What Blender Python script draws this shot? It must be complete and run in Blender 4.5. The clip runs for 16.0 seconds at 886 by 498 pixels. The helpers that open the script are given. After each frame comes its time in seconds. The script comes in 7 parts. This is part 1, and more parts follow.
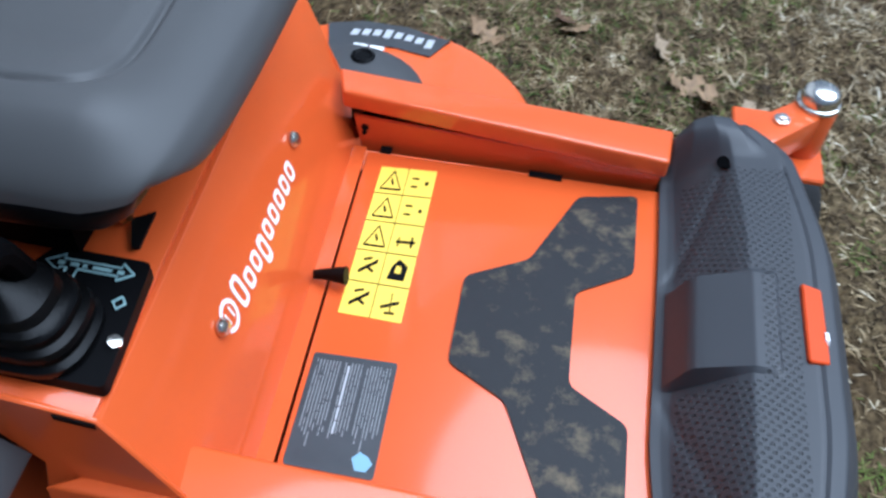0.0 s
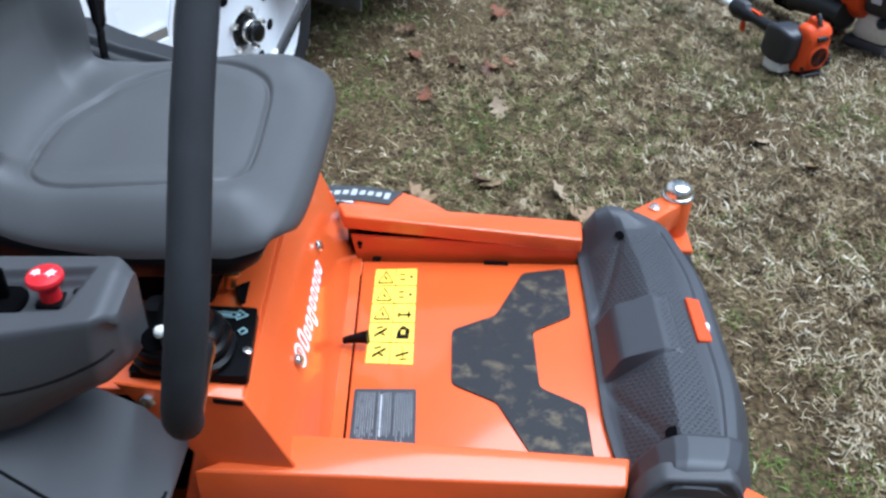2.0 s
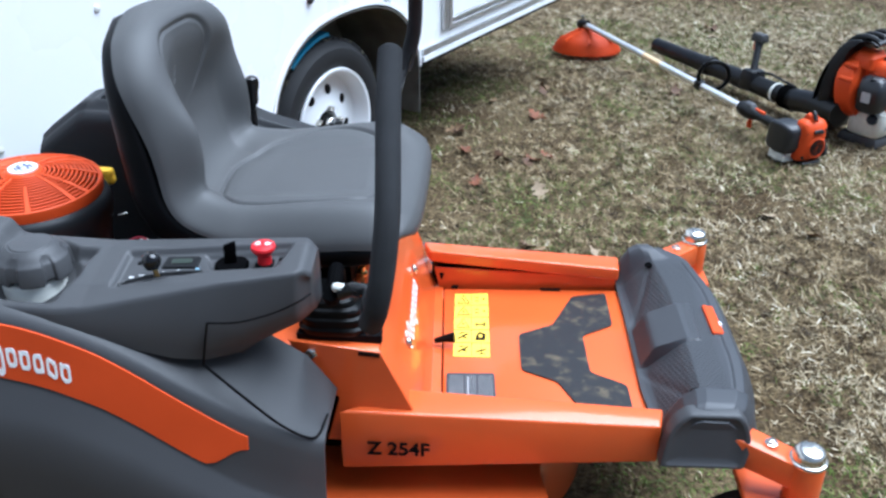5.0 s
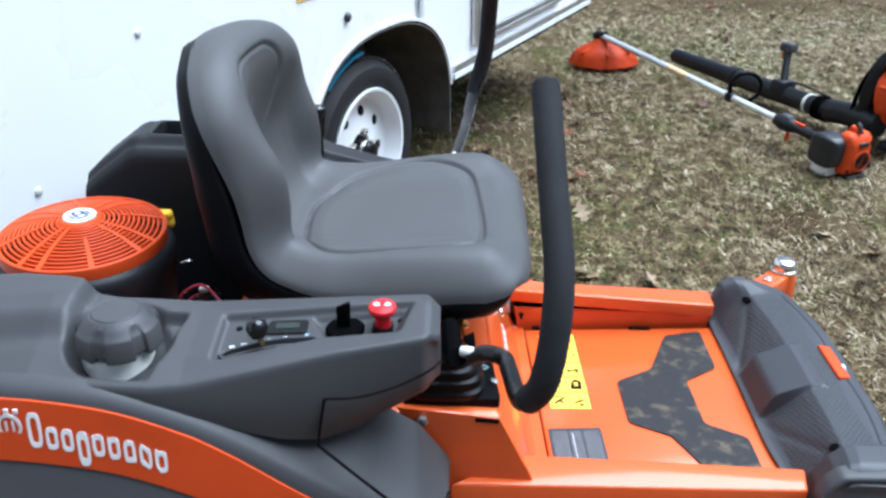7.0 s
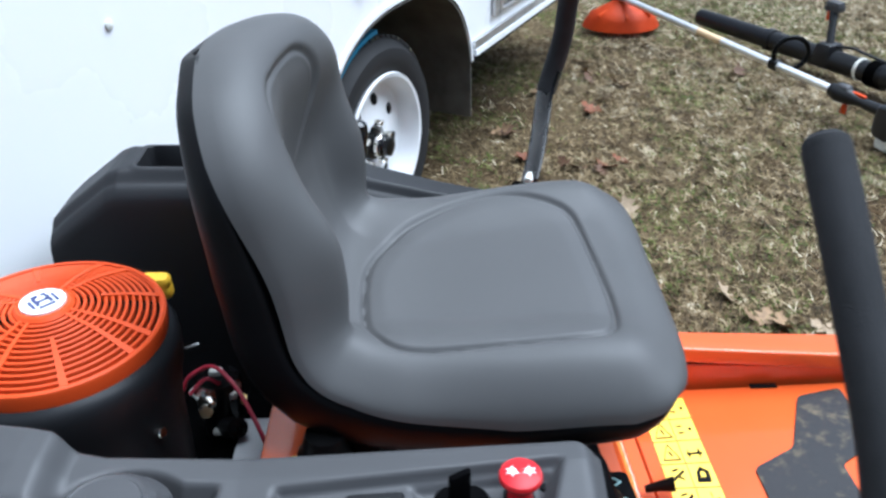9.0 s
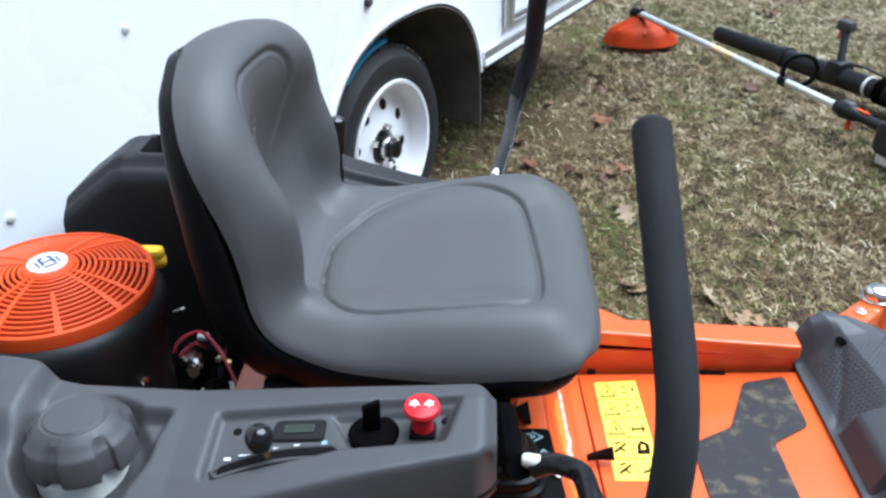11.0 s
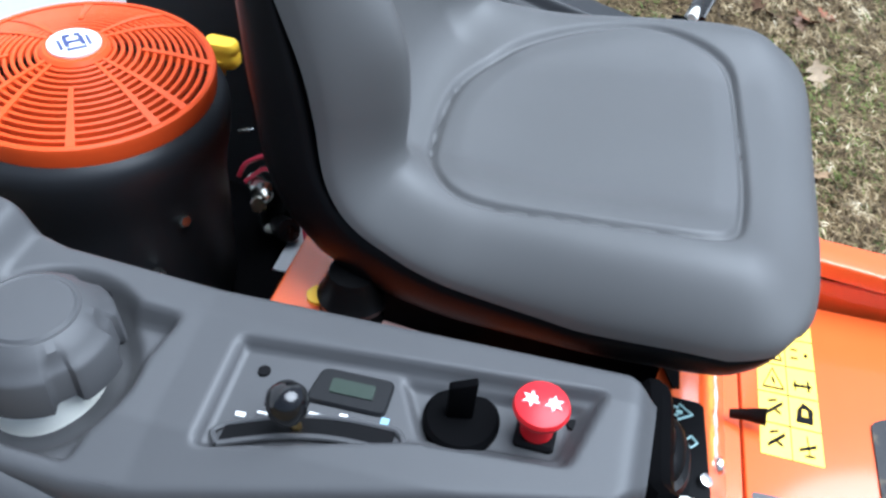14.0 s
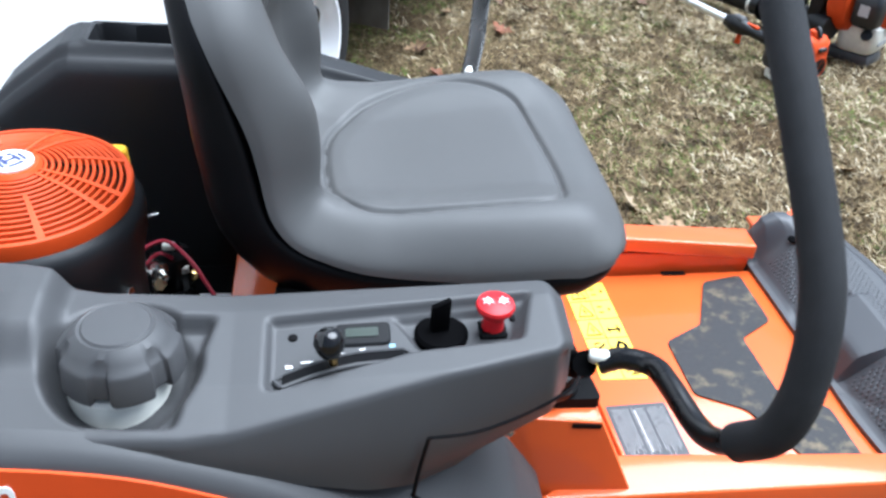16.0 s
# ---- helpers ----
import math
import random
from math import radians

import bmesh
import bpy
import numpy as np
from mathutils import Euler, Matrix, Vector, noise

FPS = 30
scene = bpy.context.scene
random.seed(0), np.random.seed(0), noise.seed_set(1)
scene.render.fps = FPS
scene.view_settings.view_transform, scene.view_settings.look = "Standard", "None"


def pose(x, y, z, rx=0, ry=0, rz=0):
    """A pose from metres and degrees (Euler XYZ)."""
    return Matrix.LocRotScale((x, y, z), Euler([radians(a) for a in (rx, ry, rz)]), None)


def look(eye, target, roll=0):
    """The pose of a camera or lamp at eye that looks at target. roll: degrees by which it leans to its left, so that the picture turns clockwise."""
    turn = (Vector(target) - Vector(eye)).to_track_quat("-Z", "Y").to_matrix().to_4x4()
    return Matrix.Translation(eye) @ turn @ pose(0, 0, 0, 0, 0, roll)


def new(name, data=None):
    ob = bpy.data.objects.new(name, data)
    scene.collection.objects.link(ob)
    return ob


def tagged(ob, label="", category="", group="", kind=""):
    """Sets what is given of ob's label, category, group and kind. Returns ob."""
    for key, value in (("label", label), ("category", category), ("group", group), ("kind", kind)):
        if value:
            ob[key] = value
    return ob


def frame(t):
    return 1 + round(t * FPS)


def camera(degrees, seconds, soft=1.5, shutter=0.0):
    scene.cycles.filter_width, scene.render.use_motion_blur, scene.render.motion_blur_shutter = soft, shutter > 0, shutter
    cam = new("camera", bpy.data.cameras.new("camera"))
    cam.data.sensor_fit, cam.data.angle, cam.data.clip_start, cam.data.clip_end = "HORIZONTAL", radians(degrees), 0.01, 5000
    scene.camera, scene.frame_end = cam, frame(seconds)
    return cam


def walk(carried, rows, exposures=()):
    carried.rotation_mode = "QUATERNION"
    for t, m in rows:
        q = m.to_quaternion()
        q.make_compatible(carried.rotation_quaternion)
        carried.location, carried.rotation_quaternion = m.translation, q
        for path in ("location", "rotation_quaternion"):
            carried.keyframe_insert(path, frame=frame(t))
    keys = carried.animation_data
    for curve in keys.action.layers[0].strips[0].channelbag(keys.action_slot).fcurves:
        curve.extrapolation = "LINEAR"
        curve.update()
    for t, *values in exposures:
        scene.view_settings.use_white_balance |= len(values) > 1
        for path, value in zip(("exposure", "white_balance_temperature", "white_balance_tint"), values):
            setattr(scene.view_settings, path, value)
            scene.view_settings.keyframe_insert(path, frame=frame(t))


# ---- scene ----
cam = camera(52.7, 16.0, soft=2.6, shutter=0.4)
PATH = [
    (0, (0.331, -0.646, 1.23), (0.146, 0.641, -0.29), 3.7),
    (0.5, (0.265, -0.758, 1.262), (0.246, 0.642, -0.166), 3.3),
    (1, (0.215, -0.855, 1.296), (0.258, 0.624, -0.05), 2.5),
    (1.5, (0.237, -0.975, 1.333), (0.234, 0.584, 0.079), 1.7),
    (2, (0.263, -1.122, 1.369), (0.231, 0.504, 0.205), 1.5),
    (2.5, (0.244, -1.234, 1.386), (0.205, 0.432, 0.281), -0.2),
    (3, (0.183, -1.373, 1.408), (0.225, 0.341, 0.378), -0.9),
    (3.5, (0.169, -1.498, 1.435), (0.219, 0.257, 0.477), -0.8),
    (3.7, (0.196, -1.545, 1.44), (0.206, 0.214, 0.488), -0.6),
    (5.8, (0.127, -1.612, 1.442), (0.025, 0.176, 0.553), 0.3),
    (6, (0.069, -1.585, 1.44), (-0.011, 0.212, 0.566), -0.4),
    (6.5, (-0.026, -1.537, 1.434), (-0.041, 0.25, 0.536), -0.5),
    (7, (-0.056, -1.436, 1.422), (-0.101, 0.341, 0.504), -0.3),
    (7.5, (-0.055, -1.271, 1.399), (-0.157, 0.498, 0.471), -0.7),
    (8, (-0.061, -1.146, 1.394), (-0.244, 0.584, 0.407), -1.2),
    (8.5, (-0.12, -1.047, 1.376), (-0.252, 0.682, 0.38), -1.2),
    (9, (-0.232, -0.976, 1.362), (-0.223, 0.755, 0.36), -1.2),
    (9.2, (-0.269, -0.953, 1.351), (-0.213, 0.783, 0.358), -1.0),
    (11.3, (-0.095, -1.138, 1.394), (-0.194, 0.606, 0.421), -0.9),
    (11.5, (-0.102, -1.122, 1.391), (-0.178, 0.614, 0.399), 0.2),
    (12, (-0.141, -1.037, 1.358), (-0.219, 0.659, 0.301), 1.8),
    (12.5, (-0.187, -0.918, 1.322), (-0.235, 0.711, 0.163), 3.9),
    (13, (-0.196, -0.828, 1.295), (-0.331, 0.715, 0.029), 5.6),
    (13.5, (-0.171, -0.772, 1.273), (-0.462, 0.7, -0.049), 5.7),
    (14, (-0.168, -0.775, 1.268), (-0.448, 0.672, -0.084), 5.2),
    (14.2, (-0.189, -0.795, 1.269), (-0.381, 0.667, -0.083), 6.5),
    (14.5, (-0.251, -0.831, 1.26), (-0.265, 0.647, -0.086), 4.8),
    (15, (-0.356, -0.907, 1.274), (-0.108, 0.622, 0.009), 5.1),
    (15.5, (-0.361, -0.977, 1.305), (-0.061, 0.616, 0.135), 5.0),
    (16, (-0.328, -1.082, 1.33), (-0.073, 0.557, 0.212), 4.3),
]
walk(cam, [(t, look(eye, target, roll)) for t, eye, target, roll in PATH],
     exposures=[(0.0, 0.14, 4950, 6), (1.5, 0.38, 5020, 6), (3.5, 0.67, 5080, 6), (6.0, 0.73, 5150, 6), (9.0, 0.69, 5300, 6), (12.0, 0.78, 5300, 6), (13.0, 0.93, 5250, 6), (14.5, 1.10, 5300, 6), (16.0, 1.18, 5400, 6)])

# ---- light: bright overcast sky, a broad veiled sun ----
world = bpy.data.worlds.new("overcast_sky")
scene.world = world
world.use_nodes = True
wn = world.node_tree
wn.nodes.clear()
w_out = wn.nodes.new("ShaderNodeOutputWorld")
w_bg = wn.nodes.new("ShaderNodeBackground")
w_sky = wn.nodes.new("ShaderNodeTexSky")
w_sky.sky_type = "NISHITA"
w_sky.sun_disc = False
w_sky.sun_elevation = radians(67)
w_sky.sun_rotation = radians(75)
w_sky.air_density = 1.0
w_sky.dust_density = 4.0
w_hsv = wn.nodes.new("ShaderNodeHueSaturation")
w_hsv.inputs["Saturation"].default_value = 0.6
wn.links.new(w_sky.outputs["Color"], w_hsv.inputs["Color"])
wn.links.new(w_hsv.outputs["Color"], w_bg.inputs["Color"])
w_bg.inputs["Strength"].default_value = 0.066
wn.links.new(w_bg.outputs["Background"], w_out.inputs["Surface"])
sun_data = bpy.data.lights.new("sun", "SUN")
sun_data.energy = 5.0
sun_data.angle = radians(60)
sun_data.color = (1.0, 0.98, 0.95)
sun = new("sun", sun_data)
sun.matrix_world = look((1.9, 0.5, 4.6), (0, 0, 0))

# ---- materials ----
def material(name, color, rough=0.5, metal=0.0, spec=0.5, var=0.0, scale=8.0, bump=0.0, bump_scale=200.0, coat=0.0, other=None, mix=(0.45, 0.6), coat_rough=0.15):
    """A surface with its grain (bump), a broad tone variation (var) and, with other, patches of a second colour."""
    m = bpy.data.materials.new(name)
    m.use_nodes = True
    nt = m.node_tree
    p = nt.nodes["Principled BSDF"]
    p.inputs["Base Color"].default_value = (*color, 1)
    p.inputs["Roughness"].default_value = rough
    p.inputs["Metallic"].default_value = metal
    p.inputs["Specular IOR Level"].default_value = spec
    p.inputs["Coat Weight"].default_value = coat
    p.inputs["Coat Roughness"].default_value = coat_rough
    tc = nt.nodes.new("ShaderNodeTexCoord")
    if var or other:
        n = nt.nodes.new("ShaderNodeTexNoise")
        n.inputs["Scale"].default_value = scale
        n.inputs["Detail"].default_value = 6
        nt.links.new(tc.outputs["Object"], n.inputs["Vector"])
        r = nt.nodes.new("ShaderNodeValToRGB")
        lo, hi = r.color_ramp.elements
        if other:
            lo.position, hi.position = mix
            lo.color, hi.color = (*color, 1), (*other, 1)
            n.inputs["Detail"].default_value = 9
            n.inputs["Roughness"].default_value = 0.62
        else:
            lo.position, hi.position = 0.3, 0.7
            lo.color = (*[c * (1 - var) for c in color], 1)
            hi.color = (*[min(1, c * (1 + var)) for c in color], 1)
        nt.links.new(n.outputs["Fac"], r.inputs["Fac"])
        nt.links.new(r.outputs["Color"], p.inputs["Base Color"])
        mr = nt.nodes.new("ShaderNodeMapRange")
        mr.inputs["To Min"].default_value = max(0.02, rough - 0.07)
        mr.inputs["To Max"].default_value = min(1.0, rough + 0.07)
        nt.links.new(n.outputs["Fac"], mr.inputs["Value"])
        nt.links.new(mr.outputs["Result"], p.inputs["Roughness"])
    if bump:
        g = nt.nodes.new("ShaderNodeTexNoise")
        g.inputs["Scale"].default_value = bump_scale
        g.inputs["Detail"].default_value = 3
        nt.links.new(tc.outputs["Object"], g.inputs["Vector"])
        b = nt.nodes.new("ShaderNodeBump")
        b.inputs["Strength"].default_value = bump
        b.inputs["Distance"].default_value = 0.002
        nt.links.new(g.outputs["Fac"], b.inputs["Height"])
        nt.links.new(b.outputs["Normal"], p.inputs["Normal"])
    return m


ORANGE = material("orange_gloss_enamel", (0.62, 0.098, 0.017), 0.36, spec=0.22, var=0.05, scale=5, bump=0.012, bump_scale=500, coat=0.7, coat_rough=0.11)
ORANGE_PLASTIC = material("orange_plastic", (0.58, 0.066, 0.010), 0.46, spec=0.2, var=0.06, scale=9, bump=0.04, bump_scale=600)
GREY = material("grey_moulded_plastic", (0.043, 0.043, 0.0448), 0.50, spec=0.4, var=0.06, scale=6, bump=0.10, bump_scale=1500)
VINYL = material("grey_seat_vinyl", (0.060, 0.0595, 0.0595), 0.55, spec=0.4, var=0.05, scale=5, bump=0.10, bump_scale=1800)
BLACK = material("black_plastic", (0.0022, 0.0022, 0.0025), 0.6, spec=0.012, var=0.2, scale=8, bump=0.06, bump_scale=900)
DARK = material("black_shell_plastic", (0.004, 0.0042, 0.005), 0.52, spec=0.2, var=0.15, scale=6, bump=0.08, bump_scale=900)
SHELL_PLASTIC = material("satin_black_shell_plastic", (0.0028, 0.0029, 0.0034), 0.46, spec=0.13, var=0.1, scale=6, bump=0.06, bump_scale=900)
KNOB = material("glossy_black_knob", (0.004, 0.004, 0.0045), 0.16, spec=0.5)
BADGE_BLUE = material("navy_badge_print", (0.035, 0.05, 0.16), 0.4)
RUBBER = material("black_rubber", (0.0026, 0.0026, 0.0028), 0.30, spec=0.12, var=0.25, scale=20, bump=0.15, bump_scale=400)
FOAM = material("black_foam_grip", (0.016, 0.0165, 0.018), 0.85, spec=0.3, var=0.2, scale=40, bump=0.5, bump_scale=900)
STEEL = material("zinc_plated_steel", (0.72, 0.70, 0.64), 0.25, metal=1.0, var=0.1, scale=60)
BRASS = material("brass_fitting", (0.75, 0.52, 0.20), 0.3, metal=1.0)
MUFFLER = material("black_painted_metal", (0.0030, 0.0030, 0.0034), 0.28, spec=0.35, var=0.2, scale=20, coat=0.15)
RED = material("red_knob_plastic", (0.50, 0.008, 0.014), 0.42, spec=0.35)
YELLOW = material("yellow_cap_plastic", (0.85, 0.52, 0.03), 0.4)
DECAL_YELLOW = material("yellow_decal", (0.86, 0.60, 0.06), 0.4, var=0.05, scale=30)
DECAL_BLACK = material("black_decal_print", (0.004, 0.004, 0.0045), 0.5, spec=0.06)
DECAL_GREY = material("grey_decal", (0.032, 0.034, 0.038), 0.4, var=0.15, scale=30)
DECAL_PALE = material("pale_print", (0.42, 0.43, 0.44), 0.5)
DECAL_DIM = material("grey_print", (0.20, 0.205, 0.21), 0.5)
DECAL_TEAL = material("pale_teal_print", (0.30, 0.45, 0.45), 0.5)
DECAL_WHITE = material("white_print", (0.82, 0.82, 0.80), 0.4)
WHITE_PLASTIC = material("translucent_white_plastic", (0.70, 0.70, 0.64), 0.4, var=0.08, scale=40)
WHITE_PAINT = material("white_trailer_paint", (0.88, 0.89, 0.90), 0.28, var=0.006, scale=2, coat=0.2)
ALU = material("mill_aluminium", (0.62, 0.62, 0.62), 0.35, metal=0.9, var=0.1, scale=20)
TYRE = material("tyre_rubber", (0.0085, 0.0085, 0.0095), 0.72, var=0.3, scale=30, bump=0.2, bump_scale=300)
TREAD = material("dusty_tread_rubber", (0.012, 0.012, 0.012), 0.85, var=0.3, scale=30, other=(0.16, 0.14, 0.075), mix=(0.56, 0.72))
RIM_WHITE = material("white_wheel_enamel", (0.80, 0.81, 0.82), 0.3, var=0.03, scale=12)
LINER = material("dark_wheel_well", (0.10, 0.094, 0.080), 0.8, var=0.4, scale=9)
BLUE = material("blue_tarp_strip", (0.02, 0.17, 0.30), 0.5)
MAT = material("black_rubber_mat", (0.010, 0.010, 0.0115), 0.55, spec=0.35, var=0.2, scale=34, bump=0.3, bump_scale=600, other=(0.16, 0.125, 0.07), mix=(0.52, 0.82))
TAG_PINK = material("pale_pink_tag", (0.42, 0.26, 0.23), 0.4, var=0.2, scale=50)
METER_GREEN = material("dark_meter_display", (0.012, 0.022, 0.014), 0.3)
WIRE = material("red_wire", (0.34, 0.016, 0.04), 0.4)


# ---- mesh helpers ----
def empty(name, at, label, category, group="", kind=""):
    ob = new(name)
    ob.location = at
    ob.empty_display_size = 0.05
    return tagged(ob, label, category, group, kind)


def mesh_of(bm, name, mat, sharp=35):
    me = bpy.data.meshes.new(name)
    bmesh.ops.recalc_face_normals(bm, faces=bm.faces)
    bm.to_mesh(me)
    bm.free()
    for m in mat if isinstance(mat, (list, tuple)) else [mat]:
        me.materials.append(m)
    me.shade_smooth()
    me.set_sharp_from_angle(angle=radians(sharp))
    return me


def part(name, bm, mat, parent, label="", sharp=35):
    """One mesh, built in world places, under a thing or under one of its parts."""
    ob = new(name, mesh_of(bm, name, mat, sharp))
    ob.parent = parent
    top = parent
    while top.parent:
        top = top.parent
    if parent is top:
        ob.matrix_parent_inverse = top.matrix_basis.inverted()
    return tagged(ob, label)


def thing(name, bm, mat, label, category, group="", kind="", sharp=35):
    return tagged(new(name, mesh_of(bm, name, mat, sharp)), label, category, group, kind)


def hexa(bm, a, b):
    """A block from a lower and an upper ring of four corners, or of as many as are given."""
    lo, hi = [bm.verts.new(p) for p in a], [bm.verts.new(p) for p in b]
    n = len(lo)
    bm.faces.new(lo[::-1])
    bm.faces.new(hi)
    for i in range(n):
        bm.faces.new((lo[i], lo[(i + 1) % n], hi[(i + 1) % n], hi[i]))
    return bm


def box(bm, x0, x1, y0, y1, z0, z1):
    ring = [(x0, y0), (x1, y0), (x1, y1), (x0, y1)]
    return hexa(bm, [(*p, z0) for p in ring], [(*p, z1) for p in ring])


def bevelled(bm, width=0.004, segs=2, angle=30):
    bmesh.ops.recalc_face_normals(bm, faces=bm.faces)
    edges = [e for e in bm.edges if len(e.link_faces) == 2 and e.calc_face_angle(0) > radians(angle)]
    bmesh.ops.bevel(bm, geom=edges, offset=width, segments=segs, profile=0.5, affect="EDGES", clamp_overlap=True)
    return bm


def plate(points, thick, z=None, axis=2):
    """A flat plate: an outline of (x, y) at height z, or of 3D places pushed along an axis."""
    bm = bmesh.new()
    lo = [Vector((*p, z)) if len(p) == 2 else Vector(p) for p in points]
    push = Vector((0, 0, 0))
    push[axis] = thick
    return hexa(bm, lo, [p + push for p in lo])


def loft(bm, rings, closed=True, caps=True):
    rows = [[bm.verts.new(p) for p in ring] for ring in rings]
    n = len(rows[0])
    for a, b in zip(rows, rows[1:]):
        for i in range(n if closed else n - 1):
            bm.faces.new((a[i], a[(i + 1) % n], b[(i + 1) % n], b[i]))
    if caps and closed:
        bm.faces.new(rows[0][::-1])
        bm.faces.new(rows[-1])
    return bm


def smooth_line(points, steps=6):
    """A smooth line through the points (Catmull-Rom)."""
    p = [Vector(q) for q in points]
    p = [2 * p[0] - p[1], *p, 2 * p[-1] - p[-2]]
    out = []
    for a, b, c, d in zip(p, p[1:], p[2:], p[3:]):
        for k in range(steps):
            t = k / steps
            out.append(0.5 * (2 * b + (c - a) * t + (2 * a - 5 * b + 4 * c - d) * t * t + (3 * b - a - 3 * c + d) * t ** 3))
    return out + [p[-2]]


def tube(bm, points, radius, segs=12, steps=6, flat=None):
    """A round bar along a smooth line; radius may be a list along the given points; flat: (width, depth) factors."""
    line = smooth_line(points, steps) if steps > 1 else [Vector(q) for q in points]
    rad = radius if isinstance(radius, (list, tuple)) else [radius] * len(points)
    side = None
    rings = []
    for i, p in enumerate(line):
        t = (line[min(i + 1, len(line) - 1)] - line[max(i - 1, 0)]).normalized()
        if side is None:
            side = t.orthogonal().normalized()
        side = (side - t * side.dot(t)).normalized()
        up = t.cross(side)
        f = i / max(1, len(line) - 1) * (len(rad) - 1)
        k = min(int(f), len(rad) - 2)
        r = rad[k] + (rad[k + 1] - rad[k]) * (f - k)
        w, d = flat or (1, 1)
        rings.append([p + r * (w * math.cos(a) * side + d * math.sin(a) * up) for a in [2 * math.pi * j / segs for j in range(segs)]])
    return loft(bm, rings)


def lathe(bm, profile, at, axis=(0, 0, 1), segs=32, cap=True):
    """A turned body: rows of (radius, height along the axis)."""
    ax = Vector(axis).normalized()
    u = ax.orthogonal().normalized()
    v = ax.cross(u)
    c = Vector(at)
    rings = [[c + ax * h + max(r, 1e-4) * (math.cos(a) * u + math.sin(a) * v) for a in [2 * math.pi * j / segs for j in range(segs)]] for r, h in profile]
    return loft(bm, rings, caps=cap)


def step(a, b, x):
    t = min(1.0, max(0.0, (x - a) / (b - a)))
    return t * t * (3 - 2 * t)


def along(table, x):
    """A value from rows of (x, value), between them on smooth steps."""
    for (a, p), (b, q) in zip(table, table[1:]):
        if x <= b:
            t = min(1.0, max(0.0, (x - a) / (b - a)))
            return p + (q - p) * t
    return table[-1][1]


def sheet(bm, rows):
    """A sheet from a grid of places."""
    grid = [[bm.verts.new(p) for p in row] for row in rows]
    for a, b in zip(grid, grid[1:]):
        for i in range(len(a) - 1):
            bm.faces.new((a[i], a[i + 1], b[i + 1], b[i]))
    return bm


def rounded(points, radius, segs=4):
    """An outline with its corners rounded."""
    out = []
    n = len(points)
    for i in range(n):
        p, a, b = (Vector(points[(i + k) % n]) for k in (0, -1, 1))
        r = min(radius, (a - p).length * 0.45, (b - p).length * 0.45)
        s, e = p + (a - p).normalized() * r, p + (b - p).normalized() * r
        for k in range(segs + 1):
            t = k / segs
            out.append(tuple((1 - t) ** 2 * s + 2 * t * (1 - t) * p + t * t * e))
    return out


def ring_shape(bm, at, side, end, lift):
    """A plain upright loop that stands for one character: at(u, v, lift) lays it on its surface; side and end are its strokes."""
    n = 16
    outer, inner = [], []
    for k in range(n):
        a = 2 * math.pi * (k + 0.5) / n
        c, s = math.cos(a), math.sin(a)
        u, v = math.copysign(abs(c) ** 0.55, c), math.copysign(abs(s) ** 0.55, s)
        outer.append((0.5 + 0.5 * u, 0.5 + 0.5 * v))
        inner.append((0.5 + (0.5 - side) * u, 0.5 + (0.5 - end) * v))
    loops = [[bm.verts.new(at(*p, h)) for p in ring] for ring, h in ((outer, 0.0), (outer, lift), (inner, lift), (inner, 0.0))]
    for a, b in zip(loops, loops[1:] + loops[:1]):
        for k in range(n):
            m = (k + 1) % n
            bm.faces.new((a[k], a[m], b[m], b[k]))
    return bm


# ---- ground ----
def lawn_height(x, y):
    return 0.012 * noise.noise((x * 1.1, y * 1.1, 3.0)) + 0.006 * noise.noise((x * 5, y * 5, 7.0))


